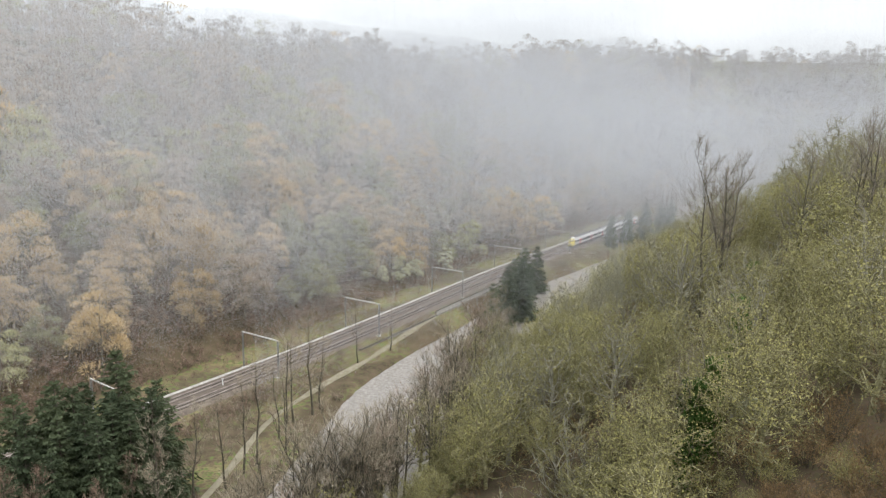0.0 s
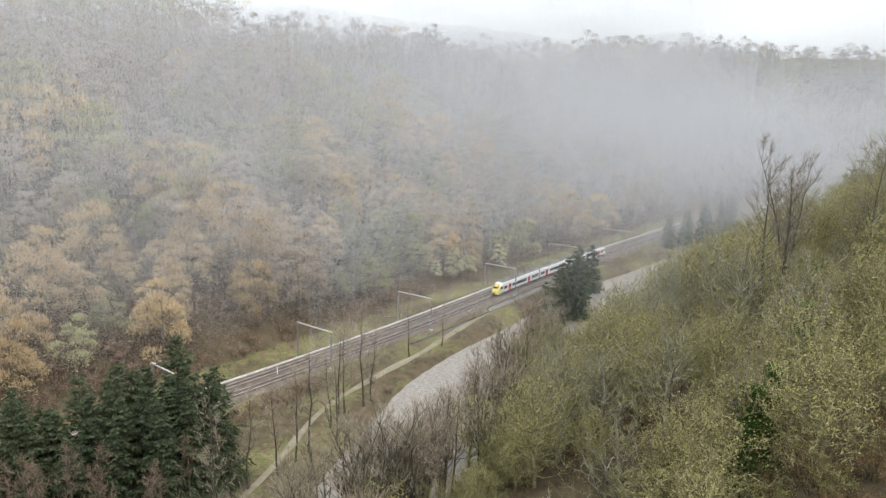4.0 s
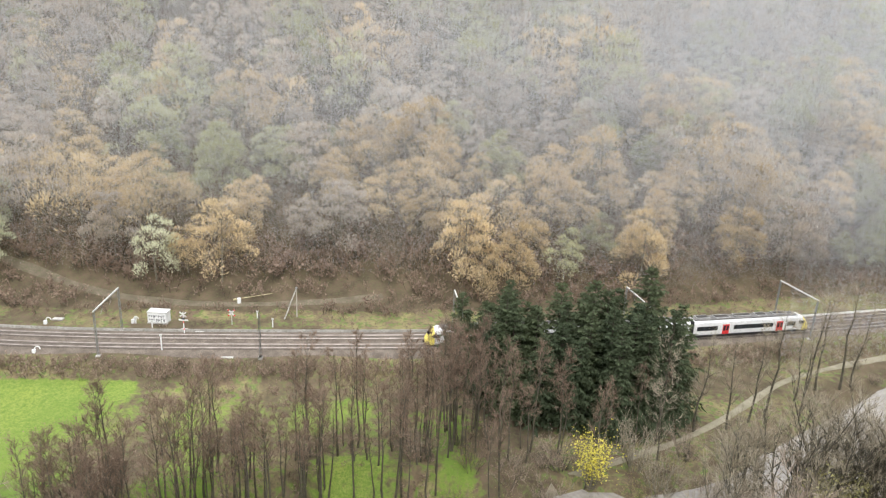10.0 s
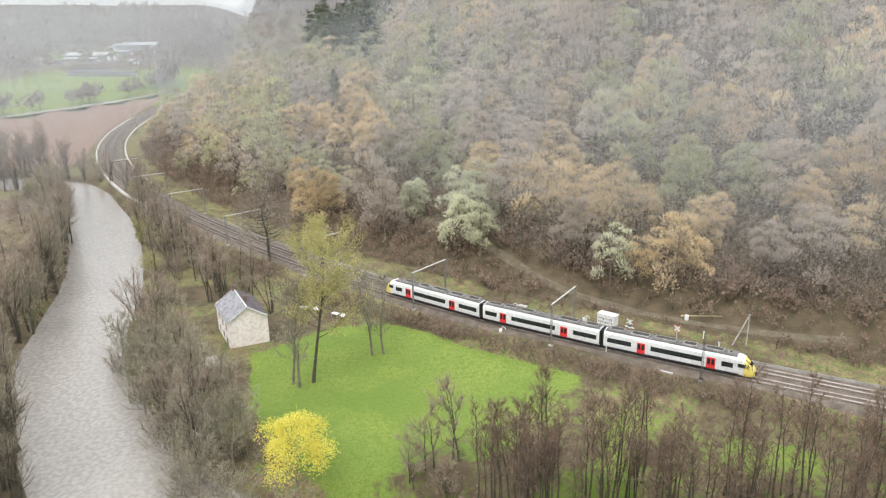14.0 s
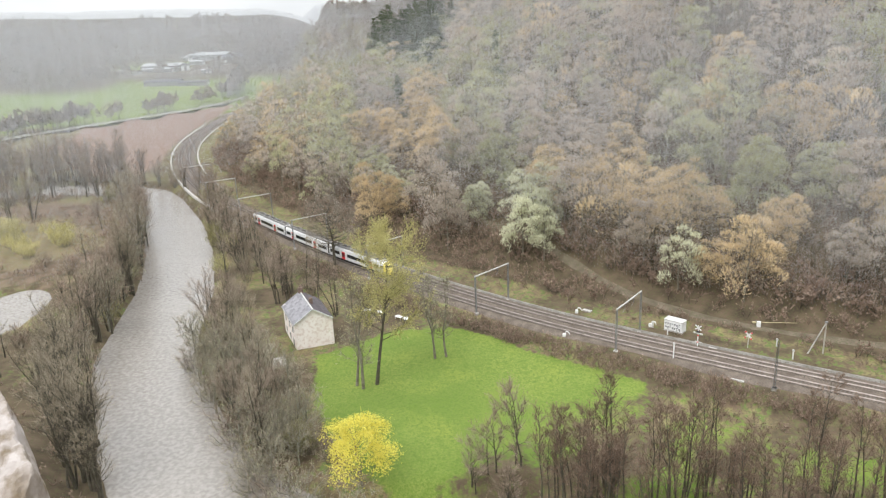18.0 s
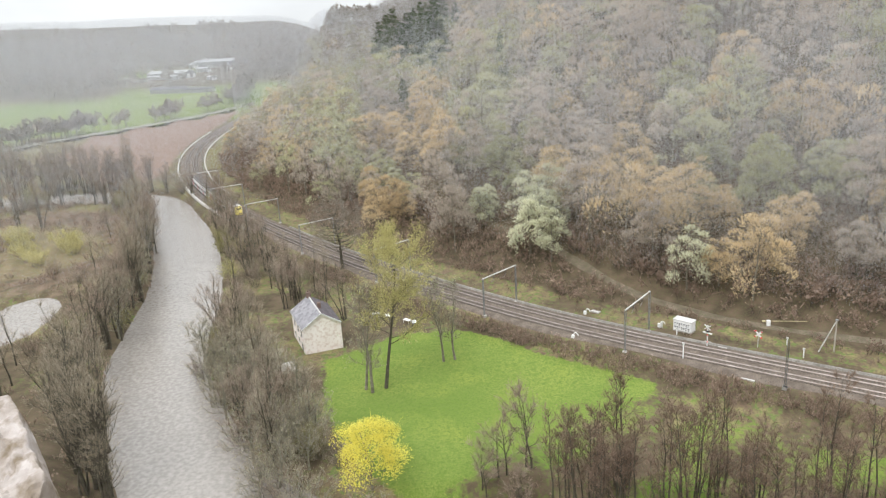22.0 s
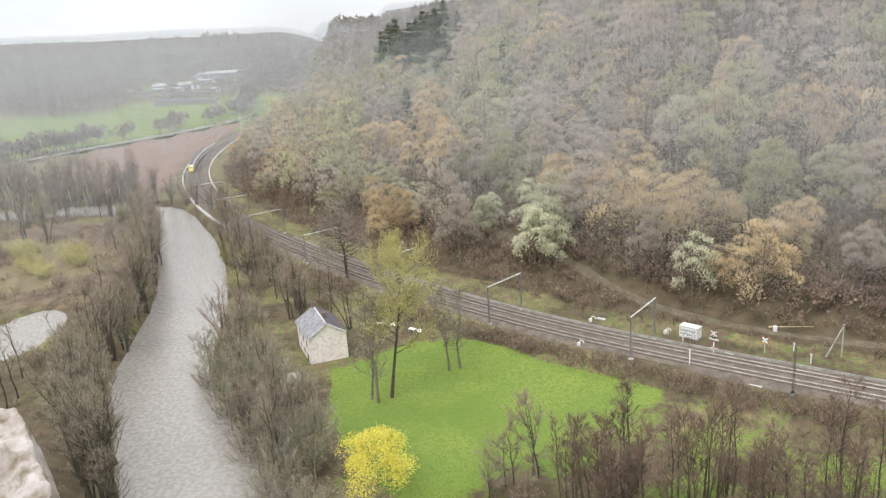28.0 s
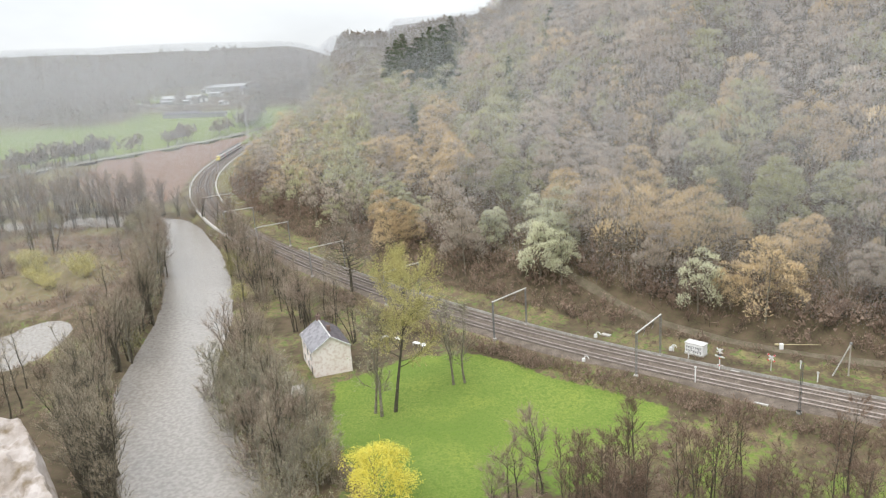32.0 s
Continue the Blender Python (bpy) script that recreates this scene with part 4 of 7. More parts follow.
def stuff_of(name, label, category, grown, bark, twig, bud, x, y, size, seed, sink=0.0):
    """Many plants of one kind joined into one mesh."""
    r = np.random.RandomState(seed)
    z = ground_z(x, y) - sink
    which, turn = r.randint(0, len(grown), len(x)), r.uniform(0, 6.28, len(x))
    vs, fs, ms, tones, n = [], [], [], [], 0
    for k, g in enumerate(grown):
        v, f = join([g[0], g[1], g[2]]) if len(g[2][0]) else join([g[0], g[1]])
        m = np.r_[np.zeros(len(g[0][1]), int), np.ones(len(g[1][1]), int), np.full(len(g[2][1]), 2)]
        i = np.where(which == k)[0]
        if not len(i):
            continue
        c, s, q = np.cos(turn[i])[:, None], np.sin(turn[i])[:, None], size[i][:, None]
        stretch = r.uniform(0.88, 1.14, len(i))[:, None]
        vx = (v[None, :, 0] * c - v[None, :, 1] * s) * q + x[i][:, None]
        vy = (v[None, :, 0] * s + v[None, :, 1] * c) * q + y[i][:, None]
        vz = v[None, :, 2] * q * stretch + z[i][:, None]
        vs.append(np.stack([vx, vy, vz], -1).reshape(-1, 3))
        fs.append((f[None] + (np.arange(len(i)) * len(v))[:, None, None] + n).reshape(-1, 3))
        ms.append(np.tile(m, len(i)))
        tones.append(np.repeat(r.uniform(0, 1, len(i)), len(v)))
        n += len(i) * len(v)
    me = mesh_from(name, np.concatenate(vs), np.concatenate(fs), [bark, twig, bud], np.concatenate(ms))
    me.attributes.new("tone", "FLOAT", "POINT").data.foreach_set("value", np.concatenate(tones).astype(np.float32))
    return tagged(new(name, me), label, category, kind="stuff")


# ---- the wooded hill ----
rng = np.random.RandomState(7)
px_, py_ = np.meshgrid(np.arange(-1000, 620, 10.2), np.arange(-120, 800, 10.2), indexing="ij")
px_ = (px_ + rng.uniform(-4, 4, px_.shape)).ravel()
py_ = (py_ + rng.uniform(-4, 4, py_.shape)).ravel()
pz_, pd_, pe_, ph_ = height(px_, py_)
_, pk_ = near_line(TRACK, T_LEFT, px_, py_)
p_az = np.degrees(np.arctan2(px_, py_))
p_far = np.hypot(px_, py_)
edge = 21.5 - 4 * ramp(p_az, -58, -50) + 4 * bumps(px_, py_, 40, 12)
keep = (pd_ > edge) & (pd_ < 205 + 60 * ramp(px_, -330, -380) + 20 * ramp(py_, 60, 160) + 8 * bumps(px_, py_, 50, 13)) & (p_az > -103) & (p_az < 36) & (p_far < np.where(p_az > -10, 900, np.where(p_az < -76, 1040, 720)))
keep &= ~((p_far > 430) & (rng.rand(len(px_)) < np.where((p_far > 600) & (px_ < 0), 0.55, 0.25 * (pd_ < 165))))
EARTH = spline([(-108, 100), (-114, 90), (-121.5, 79.5), (-129, 71), (-137, 64), (-150, 56), (-162, 50), (-176, 43.5), (-190, 37), (-206, 29), (-223, 21), (-240, 13)], 1.0, 4)


def off_track(x, y):
    """How far places lie from the earth track."""
    return np.sqrt(((np.stack([x, y], -1)[:, None] - EARTH[None, ::3]) ** 2).sum(-1).min(1))


keep &= off_track(px_, py_) > 6.5
for sx_, sy_ in ((-440, 15), (-415, 24), (-398, 30), (-380, 34), (-365, 37)):
    keep &= np.hypot(px_ - sx_, py_ - sy_) > 11  # room for the conifers on the crest
hx, hy, hd, haz, hfar, hs = px_[keep], py_[keep], pd_[keep], p_az[keep], p_far[keep], T_S[pk_[keep]]

G_GREY = [grow_plume(10 + i, 19 + i, 0.22, 5.2 + 0.6 * i, 720, (1.25, 0.40), 230, 0.42, 0.1) for i in range(5)]
G_TAN = [grow_plume(20 + i, 18 + i, 0.22, 5.4 + 0.6 * i, 720, (1.25, 0.42), 300, 0.42, 0.06) for i in range(5)]
G_OLIVE = [grow_plume(30 + i, 18 + i, 0.2, 5.2 + 0.6 * i, 720, (1.25, 0.42), 280, 0.42, 0.06) for i in range(5)]
G_PALE = [grow_plume(40 + i, 13 + i, 0.16, 4.2, 600, (0.9, 0.34), 420, 0.4, 0.05) for i in range(2)]
HILL = (("bare_tree", "bare grey-brown broadleaf tree on the wooded slope", 50, 18.5, 5.4, 0.1, 2300, 900, M_BUD_GREY),
        ("budding_tree", "broadleaf tree in tan-yellow bud at the wood's edge", 60, 17.0, 6.0, 0.03, 2400, 1500, M_BUD_TAN),
        ("budding_tree", "broadleaf tree in dull olive-green bud on the slope", 70, 16.5, 5.5, 0.03, 2300, 1300, M_BUD_OLIVE),
        ("blossoming_tree", "small tree in pale greenish-white blossom", 80, 12.5, 3.9, 0.03, 1500, 1700, M_BUD_PALE))
K_HILL = [Kind(nm, lab, "tree", "hillside trees", [grow_plume(sd + i, tl + i * 1.2, 0.2, sp * (0.95 + 0.1 * i), ns, (1.05, 0.27), nf, 0.22, lo, 5, 14, 16) for i in range(5)], M_BARK, M_TWIG, bm)
          for nm, lab, sd, tl, sp, lo, ns, nf, bm in HILL]

tone = bumps(hx, hy, 70, 14) + 0.6 * rng.normal(size=len(hx))
front = hd < 62
kind = np.where(tone > 0.38, 1, np.where(tone < -0.3, 2, 0))
warm = ramp(haz, -82, -62) * ramp(haz, -10, -24)
kind = np.where(front & (rng.rand(len(hx)) < 0.85 * warm) & (hd < 50 + 14 * bumps(hx, hy, 60, 15)), 1, kind)
kind = np.where((hd > 62) & (kind == 1) & (rng.rand(len(hx)) < 0.3), 2, kind)
kind = np.where((hd > 105) & (rng.rand(len(hx)) < 0.45 + 0.4 * ramp(hd, 120, 180)), 0, kind)
kind = np.where(front & (haz < -74) & (haz > -86) & (rng.rand(len(hx)) < 0.12), 3, kind)
size = rng.uniform(0.68, 1.32, len(hx)) * np.where(front, 0.9, 1.0) * (1 + 0.12 * bumps(hx, hy, 45, 16))
single = np.where((hd < 75) & (haz > -90) & (haz < -4) & (hfar < 340))[0]
single = single[np.argsort(hd[single])][:295]
is_single = np.zeros(len(hx), bool)
is_single[single] = True
for i in single:
    K_HILL[kind[i]].set_out(hx[i], hy[i], size[i], rng.randint(8), rng.uniform(0, 360))
for k, (nm, lab, g, bud) in enumerate((
        ("grey_woodland", "hillside wood of bare grey-brown trees in haze", G_GREY, M_BUD_GREY), ("tan_woodland", "hillside wood of trees in tan bud", G_TAN, M_BUD_TAN),
        ("olive_woodland", "hillside wood of trees in olive-green bud", G_OLIVE, M_BUD_OLIVE), ("pale_woodland", "pale blossoming trees on the slope", G_PALE, M_BUD_PALE))):
    i = np.where((kind == k) & ~is_single & (hfar < 380))[0]
    if len(i):
        stuff_of(nm, lab, "woodland", g, M_BARK, M_TWIG, bud, hx[i], hy[i], size[i], 90 + k)
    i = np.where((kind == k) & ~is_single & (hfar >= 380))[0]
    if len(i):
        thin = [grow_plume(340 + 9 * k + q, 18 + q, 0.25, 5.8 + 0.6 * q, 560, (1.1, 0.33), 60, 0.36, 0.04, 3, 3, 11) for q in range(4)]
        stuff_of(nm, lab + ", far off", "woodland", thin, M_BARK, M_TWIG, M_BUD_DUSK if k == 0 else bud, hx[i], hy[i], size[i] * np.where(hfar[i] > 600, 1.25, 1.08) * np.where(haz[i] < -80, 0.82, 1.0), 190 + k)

# scrub under and before the trees, along the line and on the slope
G_SCRUB = [grow_shrub(100 + i, 2.9, 2.4, 4, 8, 0.16, 36, 0.3) for i in range(4)]
G_LOW = [grow_shrub(110 + i, 1.9, 1.7, 4, 8, 0.12, 36, 0.26) for i in range(4)]
qx, qy = np.meshgrid(np.arange(-560, 200, 2.4), np.arange(-110, 420, 2.4), indexing="ij")
qx = (qx + rng.uniform(-1.6, 1.6, qx.shape)).ravel()
qy = (qy + rng.uniform(-1.6, 1.6, qy.shape)).ravel()
qz, qd, qe, qh = height(qx, qy)
q_az, q_far = np.degrees(np.arctan2(qx, qy)), np.hypot(qx, qy)
brown = (qd > 14.5 + 3 * bumps(qx, qy, 30, 17)) & (qd < 38) & (q_far < 420) & (q_az > -103) & (rng.rand(len(qx)) < 0.85)
i = np.where(brown)[0]
i = i[off_track(qx[i], qy[i]) > 2.6]
stuff_of("hillside_scrub", "brown bramble and bare scrub along the wood's foot", "scrub", G_SCRUB, M_BARK_DARK, M_BRAMBLE, M_BRAMBLE, qx[i], qy[i], rng.uniform(0.55, 1.25, len(i)) * (1 + 0.45 * bumps(qx[i], qy[i], 14, 23)) * (1 + 0.45 * ramp(qd[i], 20, 27)), 95)
ex_, ey_ = np.meshgrid(np.arange(-215, -30, 0.95), np.arange(-20, 150, 0.95), indexing="ij")
ex_, ey_ = (ex_ + rng.uniform(-0.7, 0.7, ex_.shape)).ravel(), (ey_ + rng.uniform(-0.7, 0.7, ey_.shape)).ravel()
_, ed_, _, _ = height(ex_, ey_)
i = np.where((ed_ < -7.2) & (ed_ > -10.8 + 0.6 * bumps(ex_, ey_, 14, 18)))[0]
stuff_of("line_side_bramble", "brown bramble hedge between the railway and the meadow", "scrub", G_LOW, M_BARK_DARK, M_BRAMBLE, M_BRAMBLE, ex_[i], ey_[i], rng.uniform(0.5, 0.95, len(i)), 96)

# bare saplings and shrubs under the trees
tx_, ty_ = np.meshgrid(np.arange(-420, 160, 4.4), np.arange(-80, 420, 4.4), indexing="ij")
tx_, ty_ = (tx_ + rng.uniform(-2, 2, tx_.shape)).ravel(), (ty_ + rng.uniform(-2, 2, ty_.shape)).ravel()
_, td_, _, _ = height(tx_, ty_)
i = np.where((td_ > 26) & (td_ < 105) & (np.hypot(tx_, ty_) < 360) & (np.degrees(np.arctan2(tx_, ty_)) > -100))[0]
i = i[off_track(tx_[i], ty_[i]) > 3.5]
stuff_of("woodland_undergrowth", "bare grey-brown saplings and shrubs under the hillside trees", "scrub", [grow_shrub(120 + q, 2.9, 2.3, 5, 12, 0.07, 24, 0.1) for q in range(4)], M_BARK_DARK, M_TWIG_RED, M_TWIG_RED, tx_[i], ty_[i], rng.uniform(1.1, 2.4, len(i)), 92)

# bushes along the crest of the hill
cx_, cy_ = rng.uniform(-420, 300, 5200), rng.uniform(0, 560, 5200)
_, cd_, _, _ = height(cx_, cy_)
i = np.where((cd_ > 178) & (cd_ < 236) & (np.degrees(np.arctan2(cx_, cy_)) > -75))[0][:620]
stuff_of("crest_scrub", "bare grey-brown bushes along the hill's crest", "scrub", [grow_shrub(124 + q, 2.9, 2.4, 6, 14, 0.05, 30, 0.1) for q in range(4)], M_BARK_DARK, M_TWIG, M_TWIG, cx_[i], cy_[i], rng.uniform(2.0, 3.4, len(i)), 93)
# tufts and low brambles on the verges of the line
vx, vy = rng.uniform(-330, 40, 36000), rng.uniform(-70, 260, 36000)
_, vd, _, _ = height(vx, vy)
i = np.where(((vd > 7.2) & (vd < 16) & (bumps(vx, vy, 12, 61) > -0.25)) | ((vd < -6.6) & (vd > -10) & (vx > -60) & (bumps(vx, vy, 15, 62) > 0)))[0]
stuff_of("verge_scrub", "low brown tufts and brambles on the railway verge", "scrub", G_LOW, M_BARK_DARK, M_BRAMBLE, M_BRAMBLE, vx[i], vy[i], rng.uniform(0.15, 0.5, len(i)) * (1 + 0.9 * ramp(vd[i], 10, 15)), 94)


# ---- spruces ----
K_SPRUCE = Kind("spruce_tree", "tall dark green spruce in a dense clump by the line", "tree", "clump of spruces",
                [grow_spruce(200 + i, 18.5 + 1.3 * i, 5.4 + 0.3 * i, 30, 17, 24, 0.36) for i in range(4)], M_BARK_DARK, M_NEEDLE, M_NEEDLE)
for k, (x, y, s) in enumerate(((-71, 91, 0.86), (-67, 96, 0.8), (-64.5, 89, 0.9), (-61, 97, 0.95), (-57, 92, 0.9), (-54.5, 101, 1.02), (-50.5, 96, 0.95), (-50, 106, 1.1), (-46.5, 101, 1.0), (-56.5, 108, 0.92), (-62, 92, 0.85), (-67, 90, 0.9), (-52.5, 98, 0.9), (-59, 102, 0.98), (-48, 99, 0.9), (-69.5, 94, 0.88), (-64, 94, 0.92), (-58.5, 95, 0.95), (-53.5, 94.5, 0.9), (-56, 99, 1.0), (-49.5, 102, 1.05), (-75, 88, 0.85), (-44, 106, 0.95), (-43.5, 102.5, 0.9), (-73, 92, 0.8), (-52.5, 90.5, 0.78), (-57.5, 87.5, 0.75), (-47.5, 93.5, 0.85), (-62.5, 86, 0.72), (-45, 98, 0.9), (-67.5, 86.5, 0.7))):
    K_SPRUCE.set_out(x, y, s, k, 70 * k)
for k, (x, y, s) in enumerate(((25, 226, 1.0), (19, 206, 0.95), (32, 241, 0.85), (22, 216, 1.1), (14, 196, 0.85), (27, 233, 0.95), (24, 209, 1.0), (84, 326, 0.9), (95, 338, 0.95), (112, 355, 1.0), (104, 346, 0.85), (74, 316, 0.8))):
    K_SPRUCE.set_out(x, y, 0.95 * s, k + 1, 47 * k, label="dark green spruce on the bank above the river")
for k, (x, y, s) in enumerate(((-333, 83, 0.95), (-306, 58, 0.7), (-309, 17, 0.7), (-419, 55, 0.75), (-475, 36, 0.8), (-424, 41, 0.85), (-455, 42, 0.9), (-440, 50, 0.95), (-490, 30, 0.85), (-465, 28, 0.75), (-448, 33, 0.8),
                               (-502, 38, 0.9), (-478, 48, 0.9), (-446, 13, 1.1), (-433, 17, 1.15), (-420, 20, 1.2), (-405, 23, 1.15), (-389, 26, 1.2), (-376, 32, 1.15), (-365, 37, 1.2), (-412, 30, 1.2), (-398, 34, 1.25), (-382, 40, 1.2))):
    K_SPRUCE.set_out(x, y, 1.32 * s, k, 31 * k, label="dark conifer standing among bare hillside trees")

# ---- alders in the lower meadow, thin straight trunks ----
rng = np.random.RandomState(21)
K_ALDER = Kind("alder_tree", "slim bare alder with a straight dark trunk and reddish twigs", "tree", "alders in the meadow",
               [grow(210 + i, 15.5 + i * 0.8, 0.16, 0.5, 2.6, 18, 3, 10, 0.95, 0.042, 120, 0.12, sides=5, rise=1.1) for i in range(5)], M_BARK_DARK, M_TWIG_ALDER, M_TWIG_ALDER)
for k in range(135):
    u, w = rng.uniform(0, 1), rng.uniform(-1, 1)
    x, y = -79 + 22 * u - 6.5 * (w + 0.55), 21 + 58 * u + 2.5 * w
    K_ALDER.set_out(x, y, rng.uniform(0.75, 1.15), k, rng.uniform(0, 360), lean=rng.normal() * 2)
for k in range(14):
    u = k / 14
    K_ALDER.set_out(-66 + 22 * u + rng.normal() * 3, 70 + 16 * u + rng.normal() * 4, rng.uniform(0.7, 1.05), k, rng.uniform(0, 360), lean=rng.normal() * 2,
                    label="slim bare alder in scrub before the spruces")

K_MOSS = Kind("mossy_tree", "tangled tree with mossy olive-green twigs on the steep bank", "tree", "trees on the steep bank",
              [grow_crooked(280 + i, 13 + 1.2 * i, 0.26, 5.2 + 0.3 * i, 46, 8, 6, 0.75, 0.05, 4200, 0.11, 0.04, (1700, 0.17)) for i in range(4)], M_BARK_MOSS, M_TWIG_MOSS, M_BUD_MOSS)
K_MOSS_FAR = Kind("mossy_tree", "tangled tree with mossy olive-green twigs on the steep bank", "tree", "trees on the steep bank",
                  [grow_crooked(285 + i, 13 + 1.2 * i, 0.26, 5.2 + 0.3 * i, 32, 6, 6, 0.9, 0.055, 2600, 0.15, 0.05, (1300, 0.28)) for i in range(4)], M_BARK_MOSS, M_TWIG_MOSS, M_BUD_MOSS)
K_SLOPE = Kind("bare_tree", "bare pale grey tree with crooked branches on the steep bank", "tree", "trees on the steep bank",
               [grow_crooked(290 + i, 15 + i, 0.3, 5.4, 34, 8, 7, 0.9, 0.04, 900, 0.12, 0.16, (200, 0.24), 0.6) for i in range(4)], M_BARK_PALE, M_TWIG_MOSS, M_BUD_MOSS)

# ---- trees of the river banks ----
K_BANK = Kind("riverside_tree", "bare many-stemmed alder with dark trunks on the river bank", "tree", "riverside trees",
              [grow(220 + i, 16 + i, 0.3, 0.32, 4.8, 10, 4, 6, 1.6, 0.05, 140, 0.16, stems=4, rise=1.2) for i in range(5)], M_BARK_DARK, M_TWIG_RED, M_TWIG_RED)
K_STEMS = Kind("riverside_tree", "bare alder of many dark upright stems at the water's edge", "tree", "riverside trees",
               [grow(225 + i, 16 + i, 0.34, 0.36, 4.6, 11, 4, 6, 1.3, 0.04, 60, 0.12, stems=5, rise=1.2, fine=True) for i in range(3)], M_BARK_DARK, M_TWIG_WARM, M_TWIG_WARM)
K_POLE = Kind("riverside_tree", "slim bare tree on the grassy river bank", "tree", "riverside trees",
              [grow(230 + i, 17 + i, 0.22, 0.28, 4.0, 20, 3, 8, 1.4, 0.045, 300, 0.12, rise=1.0) for i in range(4)], M_BARK_DARK, M_TWIG_WARM, M_TWIG_WARM)
K_BUSHY = Kind("willow_bush", "dense bare willow bush leaning over the water", "bush", "riverside bushes",
               [grow_shrub(240 + i, 6.5 + i, 4.2, 26, 16, 0.05, 900, 0.12) for i in range(4)], M_BARK, M_TWIG_WARM, M_TWIG_WARM)
K_CROOK = Kind("riverside_tree", "bare crooked riverside tree with grey mossy branches", "tree", "riverside trees",
               [grow_crooked(236 + i, 12 + i, 0.24, 4.6, 26, 7, 8, 0.9, 0.04, 500, 0.13, 0.1) for i in range(3)], M_BARK_PALE, M_TWIG_WARM, M_BUD_OLIVE)
K_FRINGE = Kind("mossy_bush", "dark mossy bush in the shade of the spruces", "bush", "riverside bushes",
                [grow_shrub(256 + i, 5.5 + i, 3.6, 26, 14, 0.05, 500, 0.12) for i in range(2)], M_BARK_DARK, M_TWIG_ALDER, M_BUD_MOSS)
K_RED = Kind("reddish_bush", "bare reddish-brown bush by the water", "bush", "riverside bushes",
             [grow_shrub(246 + i, 5.6 + i, 3.8, 26, 16, 0.05, 700, 0.12) for i in range(3)], M_BARK_DARK, M_TWIG_RED, M_TWIG_RED)
for k, (x, y, s) in enumerate(((-7, 120.5, 0.95), (-2, 133, 1.0), (3, 142, 1.0), (-4, 127, 1.05), (8, 152, 0.95), (-9, 113, 0.95), (-11, 106, 0.85), (1, 138, 0.9), (-17.5, 95.5, 1.25), (12, 160, 0.9), (-14.5, 96, 1.2), (-20.5, 90, 1.3), (-23, 86, 1.3), (-18, 89, 1.25), (-11.5, 97, 1.15), (-13, 93, 1.25), (-9, 99, 1.1), (-16, 92, 1.3), (-22, 82, 1.3), (-10, 104, 1.1))):
    K_STEMS.set_out(x, y, s, k, 57 * k)
for k, (x, y, s) in enumerate(((-38.4, 104, 0.95), (-35, 109, 0.85), (-33.5, 114, 0.9), (-32, 117, 1.0), (-30.4, 127, 0.85), (-30, 131, 1.05), (-29, 134, 0.95), (-26, 138, 1.05), (-24.9, 141, 0.9), (-20, 166, 0.85), (-28, 122, 0.8), (-41, 96, 0.9),
                               (-38, 90, 0.8), (-13, 176, 0.7))):
    K_POLE.set_out(x, y, s, k, 41 * k)
for k, (x, y, s) in enumerate(((-32, 100, 0.8), (-36, 96, 0.9), (-40, 88, 1.0), (-44, 84, 0.9), (-30, 108, 0.7), (-48, 80, 0.9), (-35, 86, 0.9), (-30, 92, 0.85), (-26, 150, 0.4), (-22, 146, 0.45))):
    (K_BUSHY, K_RED)[k % 2].set_out(x, y, s, k, 63 * k)
# low mossy growth on the near bank, bare trees before the spruces
for k, (x, y, s) in enumerate(((2, 108, 0.6), (5.5, 104, 0.7), (0, 101, 0.55), (8, 112, 0.6), (-3, 96, 0.6), (4, 97, 0.7), (10, 106, 0.7), (-7, 92, 0.55), (-1, 90, 0.7))):
    K_MOSS.set_out(x, y, s, k, 77 * k)
for k, (x, y, s) in enumerate(((-62, 81, 0.7), (-55, 80, 0.65), (-50, 83, 0.7), (-45.5, 88, 0.7), (-43, 93, 0.75), (-67, 83, 0.7), (-58, 76, 0.65), (-42, 99, 0.7))):
    K_ALDER.set_out(x, y, s, k, 83 * k, label="slim bare alder in scrub before the spruces")
for k, (x, y, s) in enumerate(((-47, 76, 0.85), (-39.5, 78, 0.8), (-37, 83, 0.8), (-52, 74, 0.85), (-44.5, 73, 0.8), (-57, 71, 0.8), (-50, 79, 0.7), (-62, 74, 0.8), (-36, 89, 0.7), (-40, 73, 0.8), (-55, 66, 0.8), (-48, 69, 0.8), (-64, 68, 0.8))):
    (K_RED, K_FRINGE, K_FRINGE)[k % 3].set_out(x, y, s, k, 59 * k)
# a thick row along the water's edge below the crag
for k in range(24):
    j = int(np.argmin(np.abs(RIVER[:, 1] - (58 + 115 * (k + rng.rand()) / 24)) + 1e3 * (RIVER[:, 0] < -60)))
    off = -(R_HALF[j] + 0.6 + 6.5 * rng.rand() ** 1.5)
    x, y = RIVER[j] - R_LEFT[j] * off
    (K_MOSS_FAR if k % 6 == 0 else (K_BANK, K_STEMS)[k % 2]).set_out(x, y, rng.uniform(0.95, 1.25), rng.randint(9), rng.uniform(0, 360))
